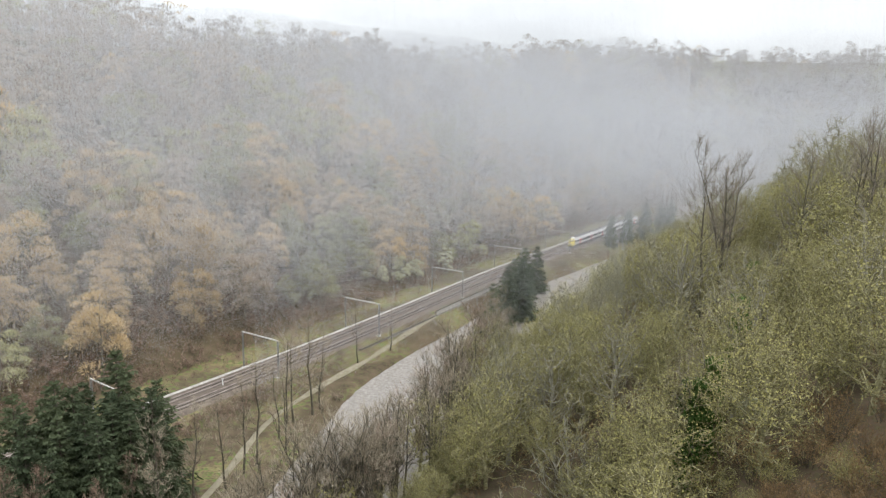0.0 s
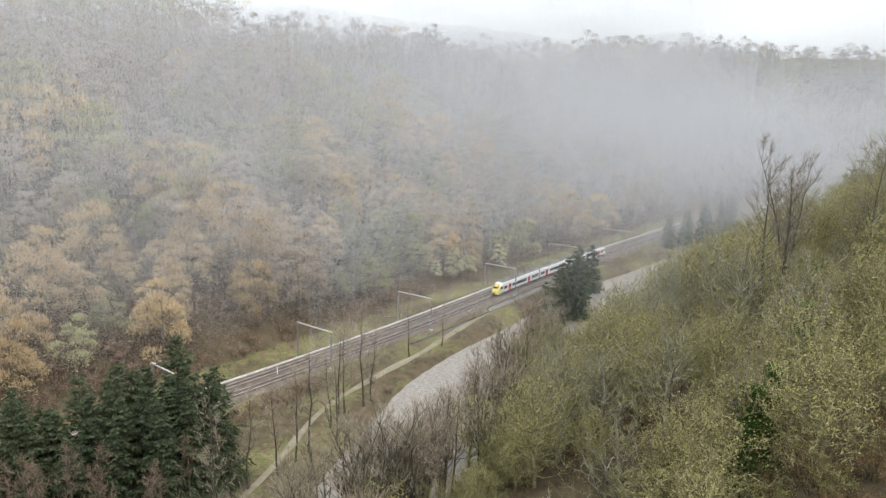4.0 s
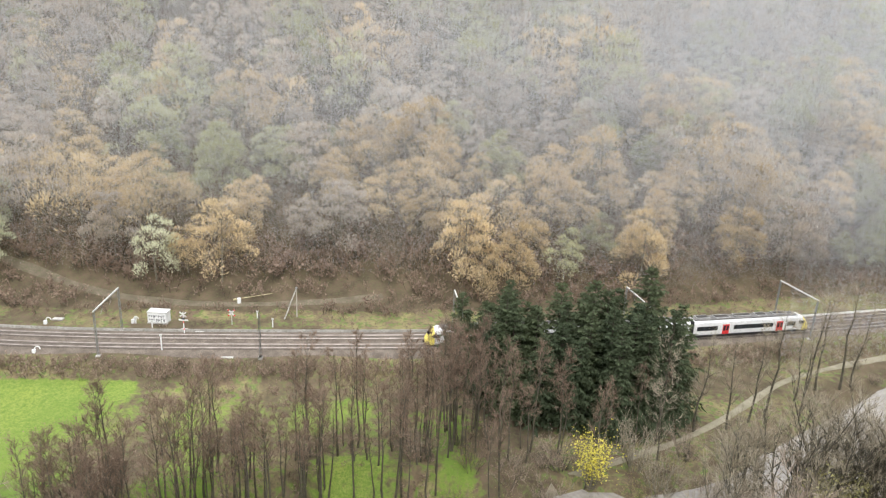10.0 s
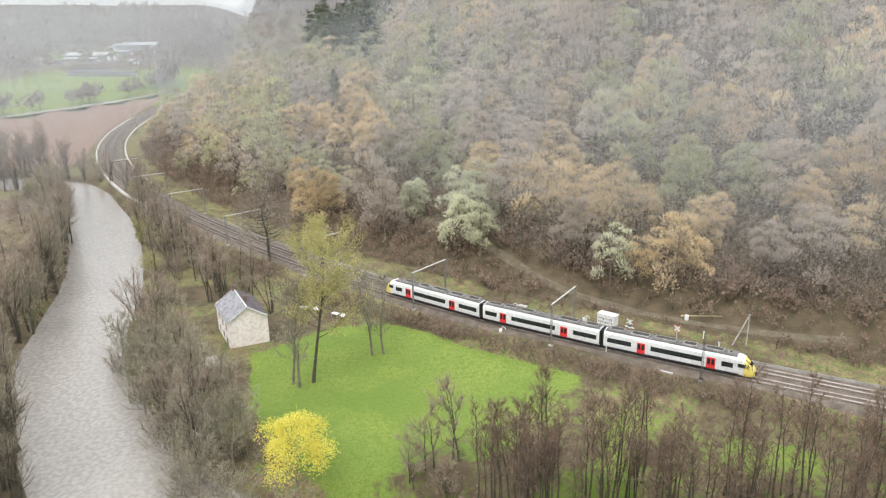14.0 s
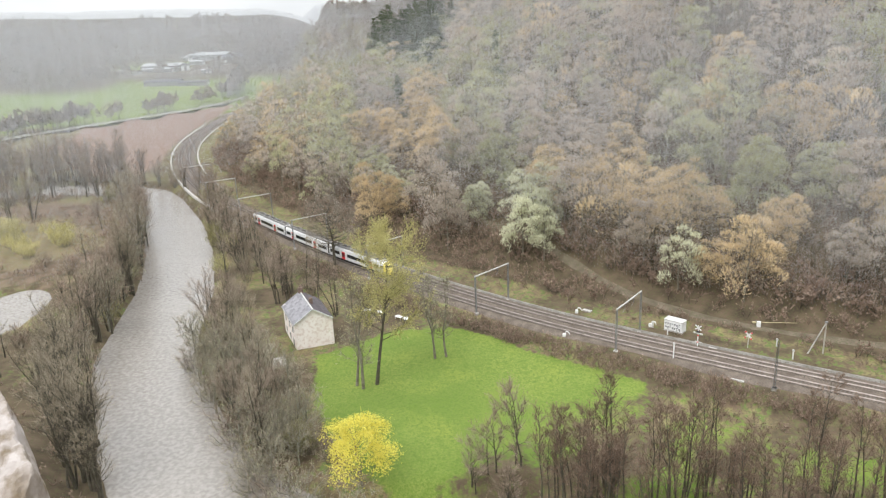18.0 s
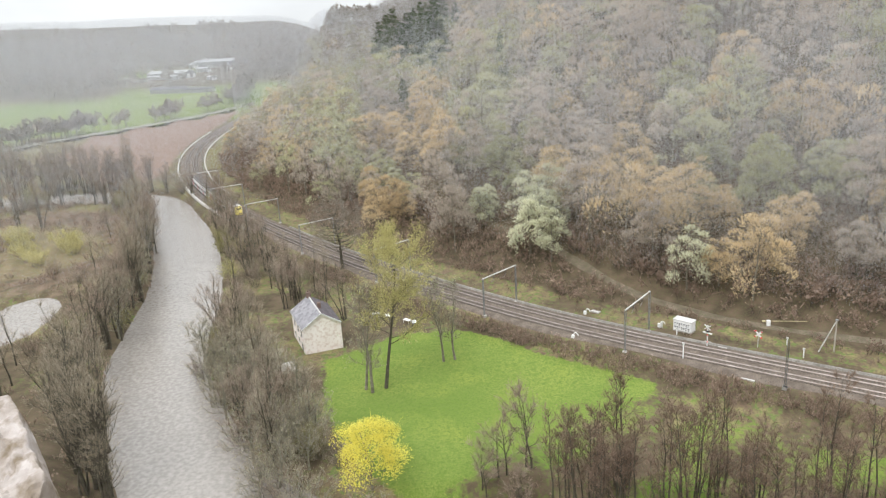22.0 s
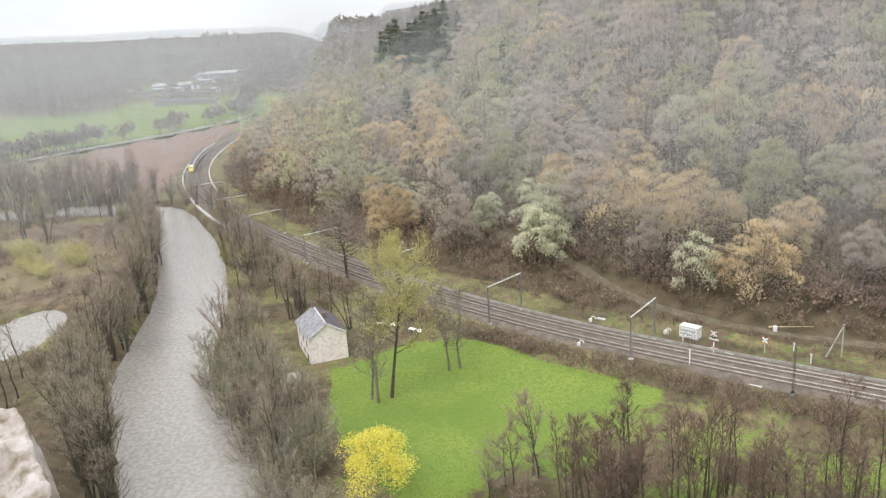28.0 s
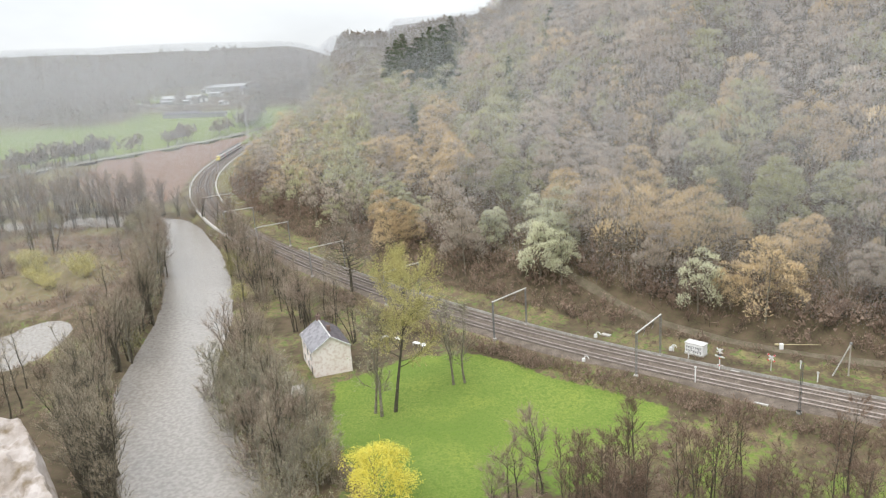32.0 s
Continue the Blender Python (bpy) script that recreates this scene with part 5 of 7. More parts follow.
# down-river banks
r_left, r_s = R_LEFT, R_S
for k in range(420):
    j = rng.randint(0, len(RIVER))
    x0, y0 = RIVER[j]
    if not (-345 < x0 < -88 and y0 < -10):
        continue
    side = rng.choice([-1, 1])
    off = side * (R_HALF[j] + rng.uniform(1.0, 9.0 if side > 0 else 7.0) + 1.2)
    x, y = x0 - r_left[j, 0] * off, y0 - r_left[j, 1] * off
    if np.hypot(x + 148, y + 14) < 10 or (side > 0 and x > -100) or (side < 0 and x > -132):
        continue
    pick = rng.rand()
    K = K_BANK if pick < 0.35 else K_POLE if pick < 0.5 else K_MOSS_FAR if pick < 0.62 else K_BUSHY if pick < 0.85 else K_RED
    K.set_out(x, y, rng.uniform(0.6, 1.0) * (0.75 if K is K_MOSS_FAR else 1.0), rng.randint(9), rng.uniform(0, 360))
for k, (x, y, s) in enumerate(((-98, -42, 1.25), (-101, -44.5, 1.2), (-105, -49, 1.1), (-95, -41, 0.8), (-110, -52, 0.9), (-118, -56, 0.9), (-126, -60, 0.85), (-112, -47, 0.8), (-135, -62, 0.9))):
    K_STEMS.set_out(x, y, s, k, 39 * k, label="bare many-stemmed alder with reddish twigs on the near bank")
# bushes and trees that lean over the water before the meadow
for k, (x, y, s) in enumerate(((-99, -19.5, 1.0), (-96, -17.5, 0.9), (-92.5, -15.5, 1.05), (-89, -12.5, 1.0), (-86, -9, 1.0), (-103, -22, 0.95), (-108, -24.5, 1.0), (-84, -5, 0.9), (-90, -17, 0.8), (-94, -20, 0.8), (-113, -26.5, 1.0), (-119, -29, 0.9), (-125, -31.5, 1.0), (-131, -34, 0.9), (-138, -36.5, 1.0), (-146, -38, 0.95))):
    (K_BUSHY, K_CROOK, K_RED, K_CROOK)[k % 4].set_out(x, y, s, k, 97 * k)
# an unbroken row of trees along the far bank down to the bend
for k in range(64):
    j = int(np.argmin(np.abs(RIVER[:, 0] - (-104 - 236 * (k + rng.rand()) / 64)) + 1e3 * (RIVER[:, 1] > 20)))
    off = -(R_HALF[j] + 1.5 + 5 * rng.rand())
    x, y = RIVER[j] - R_LEFT[j] * off
    if x > -140 and k % 2:
        continue
    (K_STEMS if x > -140 else (K_BANK, K_POLE, K_STEMS, K_CROOK)[k % 4]).set_out(x, y, rng.uniform(0.8, 1.15), rng.randint(9), rng.uniform(0, 360))
lx, ly = rng.uniform(-335, -84, 2300), rng.uniform(-190, -44, 2300)
le, lj = near_line(RIVER, R_LEFT, lx, ly)
i = np.where((-le > R_HALF[lj] + 1.5) & (np.hypot((lx + 181) / 20, (ly + 92) / 11) > 1) & (np.hypot((lx + 236) / 1.3, ly + 105) > 13) & (bumps(lx, ly, 45, 51) > -0.45))[0]
stuff_of("heath_scrub", "brown bramble and heath covering the flat land by the river", "scrub", G_LOW, M_BARK_DARK, M_BRAMBLE, M_BRAMBLE, lx[i], ly[i], rng.uniform(0.5, 1.3, len(i)), 99)
ax_, ay_ = rng.uniform(-112, -50, 1300), rng.uniform(0, 86, 1300)
i = np.where(inside(ALDERS, ax_, ay_) & (bumps(ax_, ay_, 16, 19) < -0.15))[0]
stuff_of("alder_undergrowth", "brown bramble and dead stems under the alders", "scrub", G_LOW, M_BARK_DARK, M_BRAMBLE, M_BRAMBLE, ax_[i], ay_[i], rng.uniform(0.4, 0.9, len(i)), 89)
# strip of scrub and trees between river, house and meadow
for k in range(72):
    u = rng.uniform(0, 1)
    x = -92 - 52 * u + rng.normal() * 2.5
    y = -14 - 14 * u + rng.normal() * 4.5
    ee, jj = near_line(RIVER, R_LEFT, np.array([x]), np.array([y]))
    if np.hypot(x + 148, y + 14) < 10.5 or inside(MEADOW, np.array(x), np.array(y)) or abs(ee[0]) < R_HALF[jj[0]] + 2.5:
        continue
    (K_BUSHY, K_CROOK, K_POLE, K_CROOK, K_RED)[k % 5].set_out(x, y, rng.uniform(0.6, 0.95), rng.randint(9), rng.uniform(0, 360))
for k in range(110):
    u = rng.uniform(0, 1)
    x, y = -158 - 150 * u, -12 - 62 * u + rng.normal() * 5
    dd, _ = near_line(TRACK, T_LEFT, np.array([x]), np.array([y]))
    ee, jj = near_line(RIVER, R_LEFT, np.array([x]), np.array([y]))
    if -dd[0] < 9 or abs(ee[0]) < R_HALF[jj[0]] + 2 or np.hypot(x + 148, y + 14) < 11:
        continue
    (K_POLE, K_BUSHY, K_RED, K_BANK)[k % 4].set_out(x, y, rng.uniform(0.55, 0.9), rng.randint(9), rng.uniform(0, 360))
# flat land beyond the river, and rows of tall bare trees along the far bend
gather = [[], [], [], []]
for k in range(240):
    x, y = rng.uniform(-330, -135), rng.uniform(-185, -64)
    ee, jj = near_line(RIVER, R_LEFT, np.array([x]), np.array([y]))
    if -ee[0] < R_HALF[jj[0]] + 2 or np.hypot((x + 181) / 21, (y + 92) / 12) < 1 or np.hypot((x + 243) / 1.5, y + 110) < 16 or (inside(HEATH, np.array(x), np.array(y)) and rng.rand() < 0.6):
        continue
    gather[rng.randint(4)].append((x, y, rng.uniform(0.55, 1.0)))
for k in range(110):
    u = k / 110
    gather[(0, 2)[k % 2]].append((-352 - 14 * np.sin(u * 3) + rng.normal() * 6, -112 - 124 * u + rng.normal() * 3, rng.uniform(0.8, 1.2)))
for K, spots, lab in zip((K_POLE, K_RED, K_BANK, K_BUSHY), gather, ("slim bare trees", "bare reddish bushes", "many-stemmed bare alders", "bare willow bushes")):
    q = np.array(spots)
    stuff_of("riverside_wood", lab + " on the flat land round the river bend", "trees", K.grown, *K.mats, q[:, 0], q[:, 1], q[:, 2], 80 + len(spots))

# ---- trees and bushes by the house and on the meadow ----
K_WILLOW = Kind("willow_tree", "tall willow in yellow-green catkin with a leaning trunk", "tree", "",
                [grow(260, 26, 0.3, 0.3, 9.6, 26, 8, 15, 1.7, 0.055, 13000, 0.19, rise=0.7, fine=True)], M_BARK_DARK, M_BUD_LIME, M_BUD_LIME)
K_WILLOW.set_out(-122.8, -0.4, 1.06, 0, 20, lean=-13)
K_BARE = Kind("bare_tree", "bare tree with thin grey twigs on the meadow", "tree", "", [grow(262 + i, 20 + i, 0.28, 0.2, 4.0, 26, 4, 9, 1.5, 0.05, 900, 0.18) for i in range(3)], M_BARK, M_TWIG, M_BUD_OLIVE)
for k, (x, y, s) in enumerate(((-121.6, -3, 1.05), (-123, -4.2, 0.9), (-130.8, 11.3, 0.85), (-131.1, 13.6, 0.82), (-143, 12, 0.6))):
    K_BARE.set_out(x, y, s, k, 77 * k)
K_BROAD = Kind("bare_tree", "broad bare tree with a rounded twiggy crown beside the line", "tree", "", [grow_round(266, 20, 0.42, 8.2, 44, 60, 2.0, 0.06, 1600, 0.2, 0.22, 6)], M_BARK_DARK, M_TWIG, M_BUD_GREY)
K_BROAD.set_out(-190, -9.5, 0.95)
K_FORSYTHIA = Kind("forsythia_bush", "large rounded bush covered in bright yellow flowers", "bush", "", [grow_dome(270, 8.6, 0.14, 4.3, 20, 1500, (0.7, 0.06), 7500, 0.16, 0.02, 5, 20)], M_BARK, M_YELLOW, M_YELLOW)
K_FORSYTHIA.set_out(-91.5, -3.6, 1.3)
K_GOLD = Kind("budding_bush", "small tree in yellow-green flower before dark spruces", "bush", "", [grow_shrub(271, 8.5, 3.0, 34, 14, 0.05, 1400, 0.24)], M_BARK, M_TWIG_MOSS, M_YELLOW)
K_GOLD.set_out(-42.5, 80, 1.0)
K_SALLOW = Kind("sallow_bush", "yellow-green budding sallow on the heath", "bush", "sallows", [grow_shrub(273 + i, 4.6, 3.0, 30, 12, 0.05, 1100, 0.22) for i in range(2)], M_BARK, M_BUD_LIME, M_BUD_LIME)
for k, (x, y, s) in enumerate(((-246, -102, 1.8), (-251, -119, 1.7), (-229, -105, 1.3), (-238, -112, 1.5), (-262, -126, 1.6), (-240, -98, 1.2))):
    K_SALLOW.set_out(x, y, s, k, 90 * k)
K_FRUIT = Kind("bare_tree", "bare gnarled tree at the meadow's edge", "tree", "", [grow(276 + i, 9.5 + i, 0.2, 0.2, 4.0, 14, 4, 8, 1.2, 0.05, 300, 0.14, stems=2) for i in range(2)], M_BARK_DARK, M_TWIG_RED, M_BRAMBLE)
for k, (x, y, s) in enumerate(((-90.9, 15.7, 1.0), (-91.7, 20.1, 1.15), (-89.3, 12.1, 0.8), (-86.5, 17, 0.8))):
    K_FRUIT.set_out(x, y, s, k, 50 * k)
K_PALEB = K_HILL[3]
for k, (x, y, s) in enumerate(((-173.4, 38.8, 1.3), (-179, 43.5, 1.2), (-168.5, 43, 1.0), (-183, 46, 1.15), (-187, 42, 1.0), (-199, 30, 1.0), (-203, 33, 0.85), (-238, 9, 0.75), (-144, 67, 0.95))):
    K_PALEB.set_out(x, y, s, k, 66 * k)
for k, (x, y, s) in enumerate(((-14, 232, 0.8), (-9, 236, 0.7), (-19, 226, 0.5), (1, 252, 0.6))):
    K_PALEB.set_out(x, y, s, k, 66 * k, label="white blossoming bush at the foot of the hill")

# ---- the wooded slope below the crag ----
K_TALL = Kind("bare_tree", "tall bare tree with upright forked branches against the haze", "tree", "trees on the steep bank",
              [grow(300 + i, 21 + i, 0.28, 0.3, 4.6, 16, 4, 8, 1.4, 0.04, 100, 0.1, rise=1.5, stems=1 + i % 2, fine=True) for i in range(3)], M_BARK_DARK, M_TWIG, M_BUD_GREY)
K_UNDER = Kind("bare_bush", "bare brown bush on the steep bank", "bush", "bushes on the steep bank",
               [grow_shrub(310 + i, 4.6, 3.2, 40, 20, 0.03, 1400, 0.12) for i in range(4)], M_BARK_DARK, M_RUSSET, M_RUSSET)
K_GORSE = Kind("mossy_bush", "low bush with mossy green twigs on the steep bank", "bush", "bushes on the steep bank",
               [grow_shrub(316 + i, 4.2, 3.0, 36, 18, 0.03, 1500, 0.13) for i in range(3)], M_BARK_DARK, M_TWIG_MOSS, M_BUD_MOSS)
xs, ys = np.meshgrid(np.arange(-8, 160, 7.8), np.arange(30, 330, 7.8), indexing="ij")
xs = (xs + rng.uniform(-3, 3, xs.shape)).ravel()
ys = (ys + rng.uniform(-3, 3, ys.shape)).ravel()
zs_, ds_, es_, hs_ = height(xs, ys)
az_s, far_s = np.degrees(np.arctan2(xs, ys)), np.hypot(xs, ys)
ok = (-es_ - hs_ > 4) & (ds_ < 0) & (az_s > 1) & (az_s < 36) & (far_s < 300) & (far_s > 42) & ~((az_s > 18) & (az_s < 23.5) & (far_s < 71))
tone_s = bumps(xs, ys, 30, 31)
for i in np.where(ok)[0]:
    low = far_s[i] < 67 and az_s[i] > 20
    r = rng.rand()
    if low:
        K_UNDER.set_out(xs[i], ys[i], rng.uniform(0.7, 1.2), rng.randint(9), rng.uniform(0, 360))
        continue
    if far_s[i] > 150 and rng.rand() < 0.35:
        continue
    K = (K_MOSS if far_s[i] < 112 else K_MOSS_FAR) if r < (0.6 if far_s[i] > 80 else 1.2) + 0.3 * tone_s[i] else K_SLOPE
    K.set_out(xs[i], ys[i], rng.uniform(0.7, 1.25), rng.randint(9), rng.uniform(0, 360))
for k, (x, y, s) in enumerate(((43.7, 118.5, 1.2), (49.5, 124.7, 1.25), (45, 112, 1.15), (52.7, 106, 1.1), (55, 96, 1.0), (60, 104, 1.05), (47, 121, 1.1), (65, 110, 1.0), (62, 98, 1.0))):
    K_TALL.set_out(x, y, s, k, 73 * k)


def ivy_tree(x, y):
    top = tagged(new("ivy_clad_tree"), "tree wrapped in glossy dark green ivy on the steep bank", "tree")
    wood, tw, fl = grow(320, 13, 0.25, 0.5, 2.6, 9, 3, 5, 1.0, 0.03, 60, 0.1)
    r = np.random.RandomState(5)
    n = 2600
    h = r.uniform(0, 1, n) ** 0.8 * 11.5
    rad = (1.5 - 0.07 * h) * r.uniform(0.5, 1.15, n) * (1 + 0.3 * np.sin(h * 1.7))
    a = r.uniform(0, 6.28, n)
    leaves = flecks(np.stack([np.cos(a) * rad, np.sin(a) * rad, h], 1), 0.34, r)
    for nm, me in (("trunk", mesh_from("trunk", *wood, [M_BARK], smooth=True)), ("crown", crown_mesh("crown", tw, fl, [M_TWIG, M_BUD_GREY])), ("ivy", mesh_from("ivy", *leaves, [M_IVY]))):
        new(nm, me).parent = top
    top.matrix_world = pose(x, y, float(ground_z(np.array(x), np.array(y))))


for x, y in ((25.3, 66.8), (27.5, 69.5), (26, 71.5), (38.5, 92), (36, 84), (45, 104), (47, 107)):
    ivy_tree(x, y)
sx_, sy_ = np.meshgrid(np.arange(-4, 110, 3.3), np.arange(34, 170, 3.3), indexing="ij")
sx_, sy_ = (sx_ + rng.uniform(-1.2, 1.2, sx_.shape)).ravel(), (sy_ + rng.uniform(-1.2, 1.2, sy_.shape)).ravel()
_, sd_, se_, sh_ = height(sx_, sy_)
sa_ = np.degrees(np.arctan2(sx_, sy_))
i = np.where((-se_ - sh_ > 2) & (sd_ < 0) & (sa_ > -2) & (sa_ < 37) & (np.hypot(sx_, sy_) > 40))[0]
stuff_of("slope_scrub", "brown brambles and saplings covering the steep bank", "scrub", [grow_shrub(350 + q, 2.8, 2.0, 7, 6, 0.07, 50, 0.18) for q in range(4)], M_BARK_DARK, M_RUSSET, M_RUSSET, sx_[i], sy_[i], rng.uniform(0.6, 1.3, len(i)), 98)
K_PALEB.set_out(33.1, 73.1, 0.35, 1, 0, label="small white blossoming bush on the steep bank")

ux, uy = np.meshgrid(np.arange(8, 60, 3.6), np.arange(28, 74, 3.6), indexing="ij")
ux, uy = (ux + rng.uniform(-1.3, 1.3, ux.shape)).ravel(), (uy + rng.uniform(-1.3, 1.3, uy.shape)).ravel()
u_az, u_far = np.degrees(np.arctan2(ux, uy)), np.hypot(ux, uy)
for i in np.where((u_az > 17) & (u_az < 37) & (u_far > 44) & (u_far < 72))[0]:
    (K_UNDER, K_UNDER, K_GORSE)[rng.randint(3)].set_out(ux[i], uy[i], rng.uniform(0.6, 1.0), rng.randint(9), rng.uniform(0, 360))

# ---- far trees and hedges down the valley ----
G_FAR = [grow_dome(330 + i, 15, 0.24, 5.4, 9, 45, (2.4, 1.1), 36, 1.7, 0.12, 3, 1) for i in range(3)]
l_, s_ = frame_of(CREEK)
away_side = np.sign((l_ * CREEK).sum(1))
fx, fy = [], []
for k in range(230):
    j = rng.randint(0, len(CREEK))
    if bumps(CREEK[j, 0], CREEK[j, 1], 60, 41) < -0.1:
        continue
    off = rng.uniform(9, 20) * away_side[j]
    fx.append(CREEK[j, 0] + l_[j, 0] * off)
    fy.append(CREEK[j, 1] + l_[j, 1] * off)
wa, wr = np.radians(rng.uniform(-126, -70, 3400)), rng.uniform(880, 1900, 3400)
hill_x, hill_y = np.sin(wa) * wr, np.cos(wa) * wr
_, wd_, _, _ = height(hill_x, hill_y)
hw = (np.hypot((hill_x + 1120) / 125, (hill_y + 290) / 65) > 1) & ((wr > 1000) | (ramp(bumps(hill_x, hill_y, 520, 11) + ramp(wr, 1000, 1500) * 1.6, 0.45, 0.6) > 0.5)) & ((wd_ < 0) | (wr > 1000)) & (np.hypot((hill_x + 1130) / 150, (hill_y + 215) / 50) > 1)
fx, fy = np.r_[fx, hill_x[hw]], np.r_[fy, hill_y[hw]]
far_size = np.where(np.hypot(fx, fy) > 850, rng.uniform(1.0, 1.7, len(fx)), rng.uniform(0.7, 1.2, len(fx)))
stuff_of("far_woodland", "hazy grey-brown woods and hedges on the far hills", "woodland", G_FAR, M_BARK_DARK, M_TWIG, M_TWIG, fx, fy, far_size, 97, 0.5)


# ---- small building helpers ----
def part(name, bm, material, parent, label=""):
    """One mesh object under a thing or a part."""
    me = bpy.data.meshes.new(name)
    bm.to_mesh(me)
    bm.free()
    me.materials.append(material)
    o = new(name, me)
    o.parent = parent
    if label:
        o["label"] = label
    return o


def box(bm, x0, x1, y0, y1, z0, z1, bevel=0.0):
    made = bmesh.ops.create_cube(bm, size=1)["verts"]
    bmesh.ops.transform(bm, matrix=Matrix.Translation(((x0 + x1) / 2, (y0 + y1) / 2, (z0 + z1) / 2)) @ Matrix.Diagonal((abs(x1 - x0), abs(y1 - y0), abs(z1 - z0), 1)), verts=made)
    if bevel:
        bmesh.ops.bevel(bm, geom=list({e for v in made for e in v.link_edges}), offset=bevel, segments=2, affect="EDGES", profile=0.5)
    return bm


def rod(bm, a, b, r, sides=8, r2=None):
    a, b = Vector(a), Vector(b)
    m = Matrix.Translation((a + b) / 2) @ (b - a).to_track_quat("Z", "Y").to_matrix().to_4x4()
    bmesh.ops.create_cone(bm, cap_ends=True, segments=sides, radius1=r, radius2=r if r2 is None else r2, depth=(b - a).length, matrix=m)
    return bm


def B():
    return bmesh.new()


def on_line(s, off):
    """A place beside the railway: arc length, metres to the side of the river; and the line's heading in degrees."""
    x, y = np.interp(s, T_S, TRACK[:, 0]), np.interp(s, T_S, TRACK[:, 1])
    x2, y2 = np.interp(s + 2, T_S, TRACK[:, 0]), np.interp(s + 2, T_S, TRACK[:, 1])
    h = math.atan2(y2 - y, x2 - x)
    return x - math.sin(h) * off, y + math.cos(h) * off, math.degrees(h)


M_STEEL = noisy("galvanised_steel", (0.22, 0.22, 0.22), (0.36, 0.36, 0.35), 1.5, 0.55, metal=0.4)
M_STEEL_PALE = noisy("pale_painted_steel", (0.50, 0.49, 0.46), (0.66, 0.65, 0.62), 2.0, 0.6)
M_CONCRETE = noisy("pale_weathered_concrete", (0.42, 0.40, 0.37), (0.62, 0.60, 0.56), 0.6, 0.9, 4.0, (0.30, 0.28, 0.25))
M_WHITE = noisy("white_paint", (0.70, 0.70, 0.68), (0.84, 0.84, 0.82), 1.5, 0.6)
M_DARK = noisy("dark_grey_paint", (0.035, 0.035, 0.04), (0.07, 0.07, 0.075), 1.2, 0.6)
M_RED = noisy("red_paint", (0.62, 0.03, 0.035), (0.72, 0.05, 0.05), 1.0, 0.45)
M_WOOD = noisy("weathered_pole_wood", (0.34, 0.30, 0.25), (0.48, 0.44, 0.38), 1.5, 0.9)

# sleepers: the nearest stretch piece by piece, the rest in one
sl_v, sl_f = [], []
sleeper_me = bpy.data.meshes.new("sleeper")
bm = box(B(), -0.13, 0.13, -1.3, 1.3, -0.30, -0.165)
bm.to_mesh(sleeper_me)
bm.free()
sleeper_me.materials.append(M_SLEEPER)
sl_base = np.array([v.co[:] for v in sleeper_me.vertices])
sl_face = np.array([p.vertices[:] for p in sleeper_me.polygons])
tracks = [o for o in scene.objects if o.name.startswith("railway_track")]
for side, tr in zip((2.0, -2.0), tracks):
    n, count, s = 0, 0, 340.0
    vs, fs = [], []
    while s < 1180:
        x, y, h = on_line(s, side)
        if 655 < s < 745 and count < 150:
            o = new("sleeper", sleeper_me)
            o.parent = tr
            o.matrix_world = pose(x, y, 0, 0, 0, h)
            count += 1
        else:
            c, q = math.cos(radians(h)), math.sin(radians(h))
            vs.append(np.stack([sl_base[:, 0] * c - sl_base[:, 1] * q + x, sl_base[:, 0] * q + sl_base[:, 1] * c + y, sl_base[:, 2]], 1))
            fs.append(sl_face + n)
            n += len(sl_base)
        s += 0.6
    o = tagged(new("sleepers", mesh_from("sleepers", np.concatenate(vs), np.concatenate(fs), [M_SLEEPER])), kind="stuff")
    o.parent = tr


M_TROUGH = noisy("mossy_concrete", (0.20, 0.185, 0.165), (0.33, 0.31, 0.28), 0.6, 0.9, 4.0, (0.15, 0.14, 0.11))


def trough(s0, s1, off, name, label, material=None, half=0.35):
    """A run of pale concrete cable trough beside the ballast."""
    i = (T_S > s0) & (T_S < s1)
    line = TRACK[i]
    tagged(new(name, ribbon(line, (off - half, off - half + 0.01, off + half - 0.01, off + half), (-1.3, -0.22, -0.22, -1.3), [material or M_CONCRETE], name)), label, "cable trough", kind="structure")


trough(330, 640, -5.2, "cable_trough_1", "pale concrete cable trough along the ballast", None, 0.16)
trough(860, 1180, 6.4, "cable_trough_2", "pale concrete edging on the outside of the curve")
trough(930, 1200, -7.0, "cable_trough_3", "pale concrete edging on the inside of the curve")
trough(640, 860, -5.4, "cable_trough_4", "mossy concrete cable trough along the ballast", M_TROUGH, 0.2)


def draped(line, half, lift, material, name, label, category):
    left, s = frame_of(line)
    off = np.linspace(-half, half, 5)
    wob = 1 + 0.18 * np.sin(s / 6.0)[:, None] + 0.1 * np.sin(s / 2.3)[:, None]
    v = np.empty((len(line), 5, 3))
    v[:, :, :2] = line[:, None] + left[:, None] * (off[None] * wob)[:, :, None]
    v[:, :, 2] = ground_z(v[:, :, 0], v[:, :, 1]) + lift * np.array([0.2, 1, 1, 1, 0.2])
    return tagged(new(name, mesh_from(name, v.reshape(-1, 3), grid_faces(len(line), 5)[:, ::-1], [material])), label, category, kind="structure")


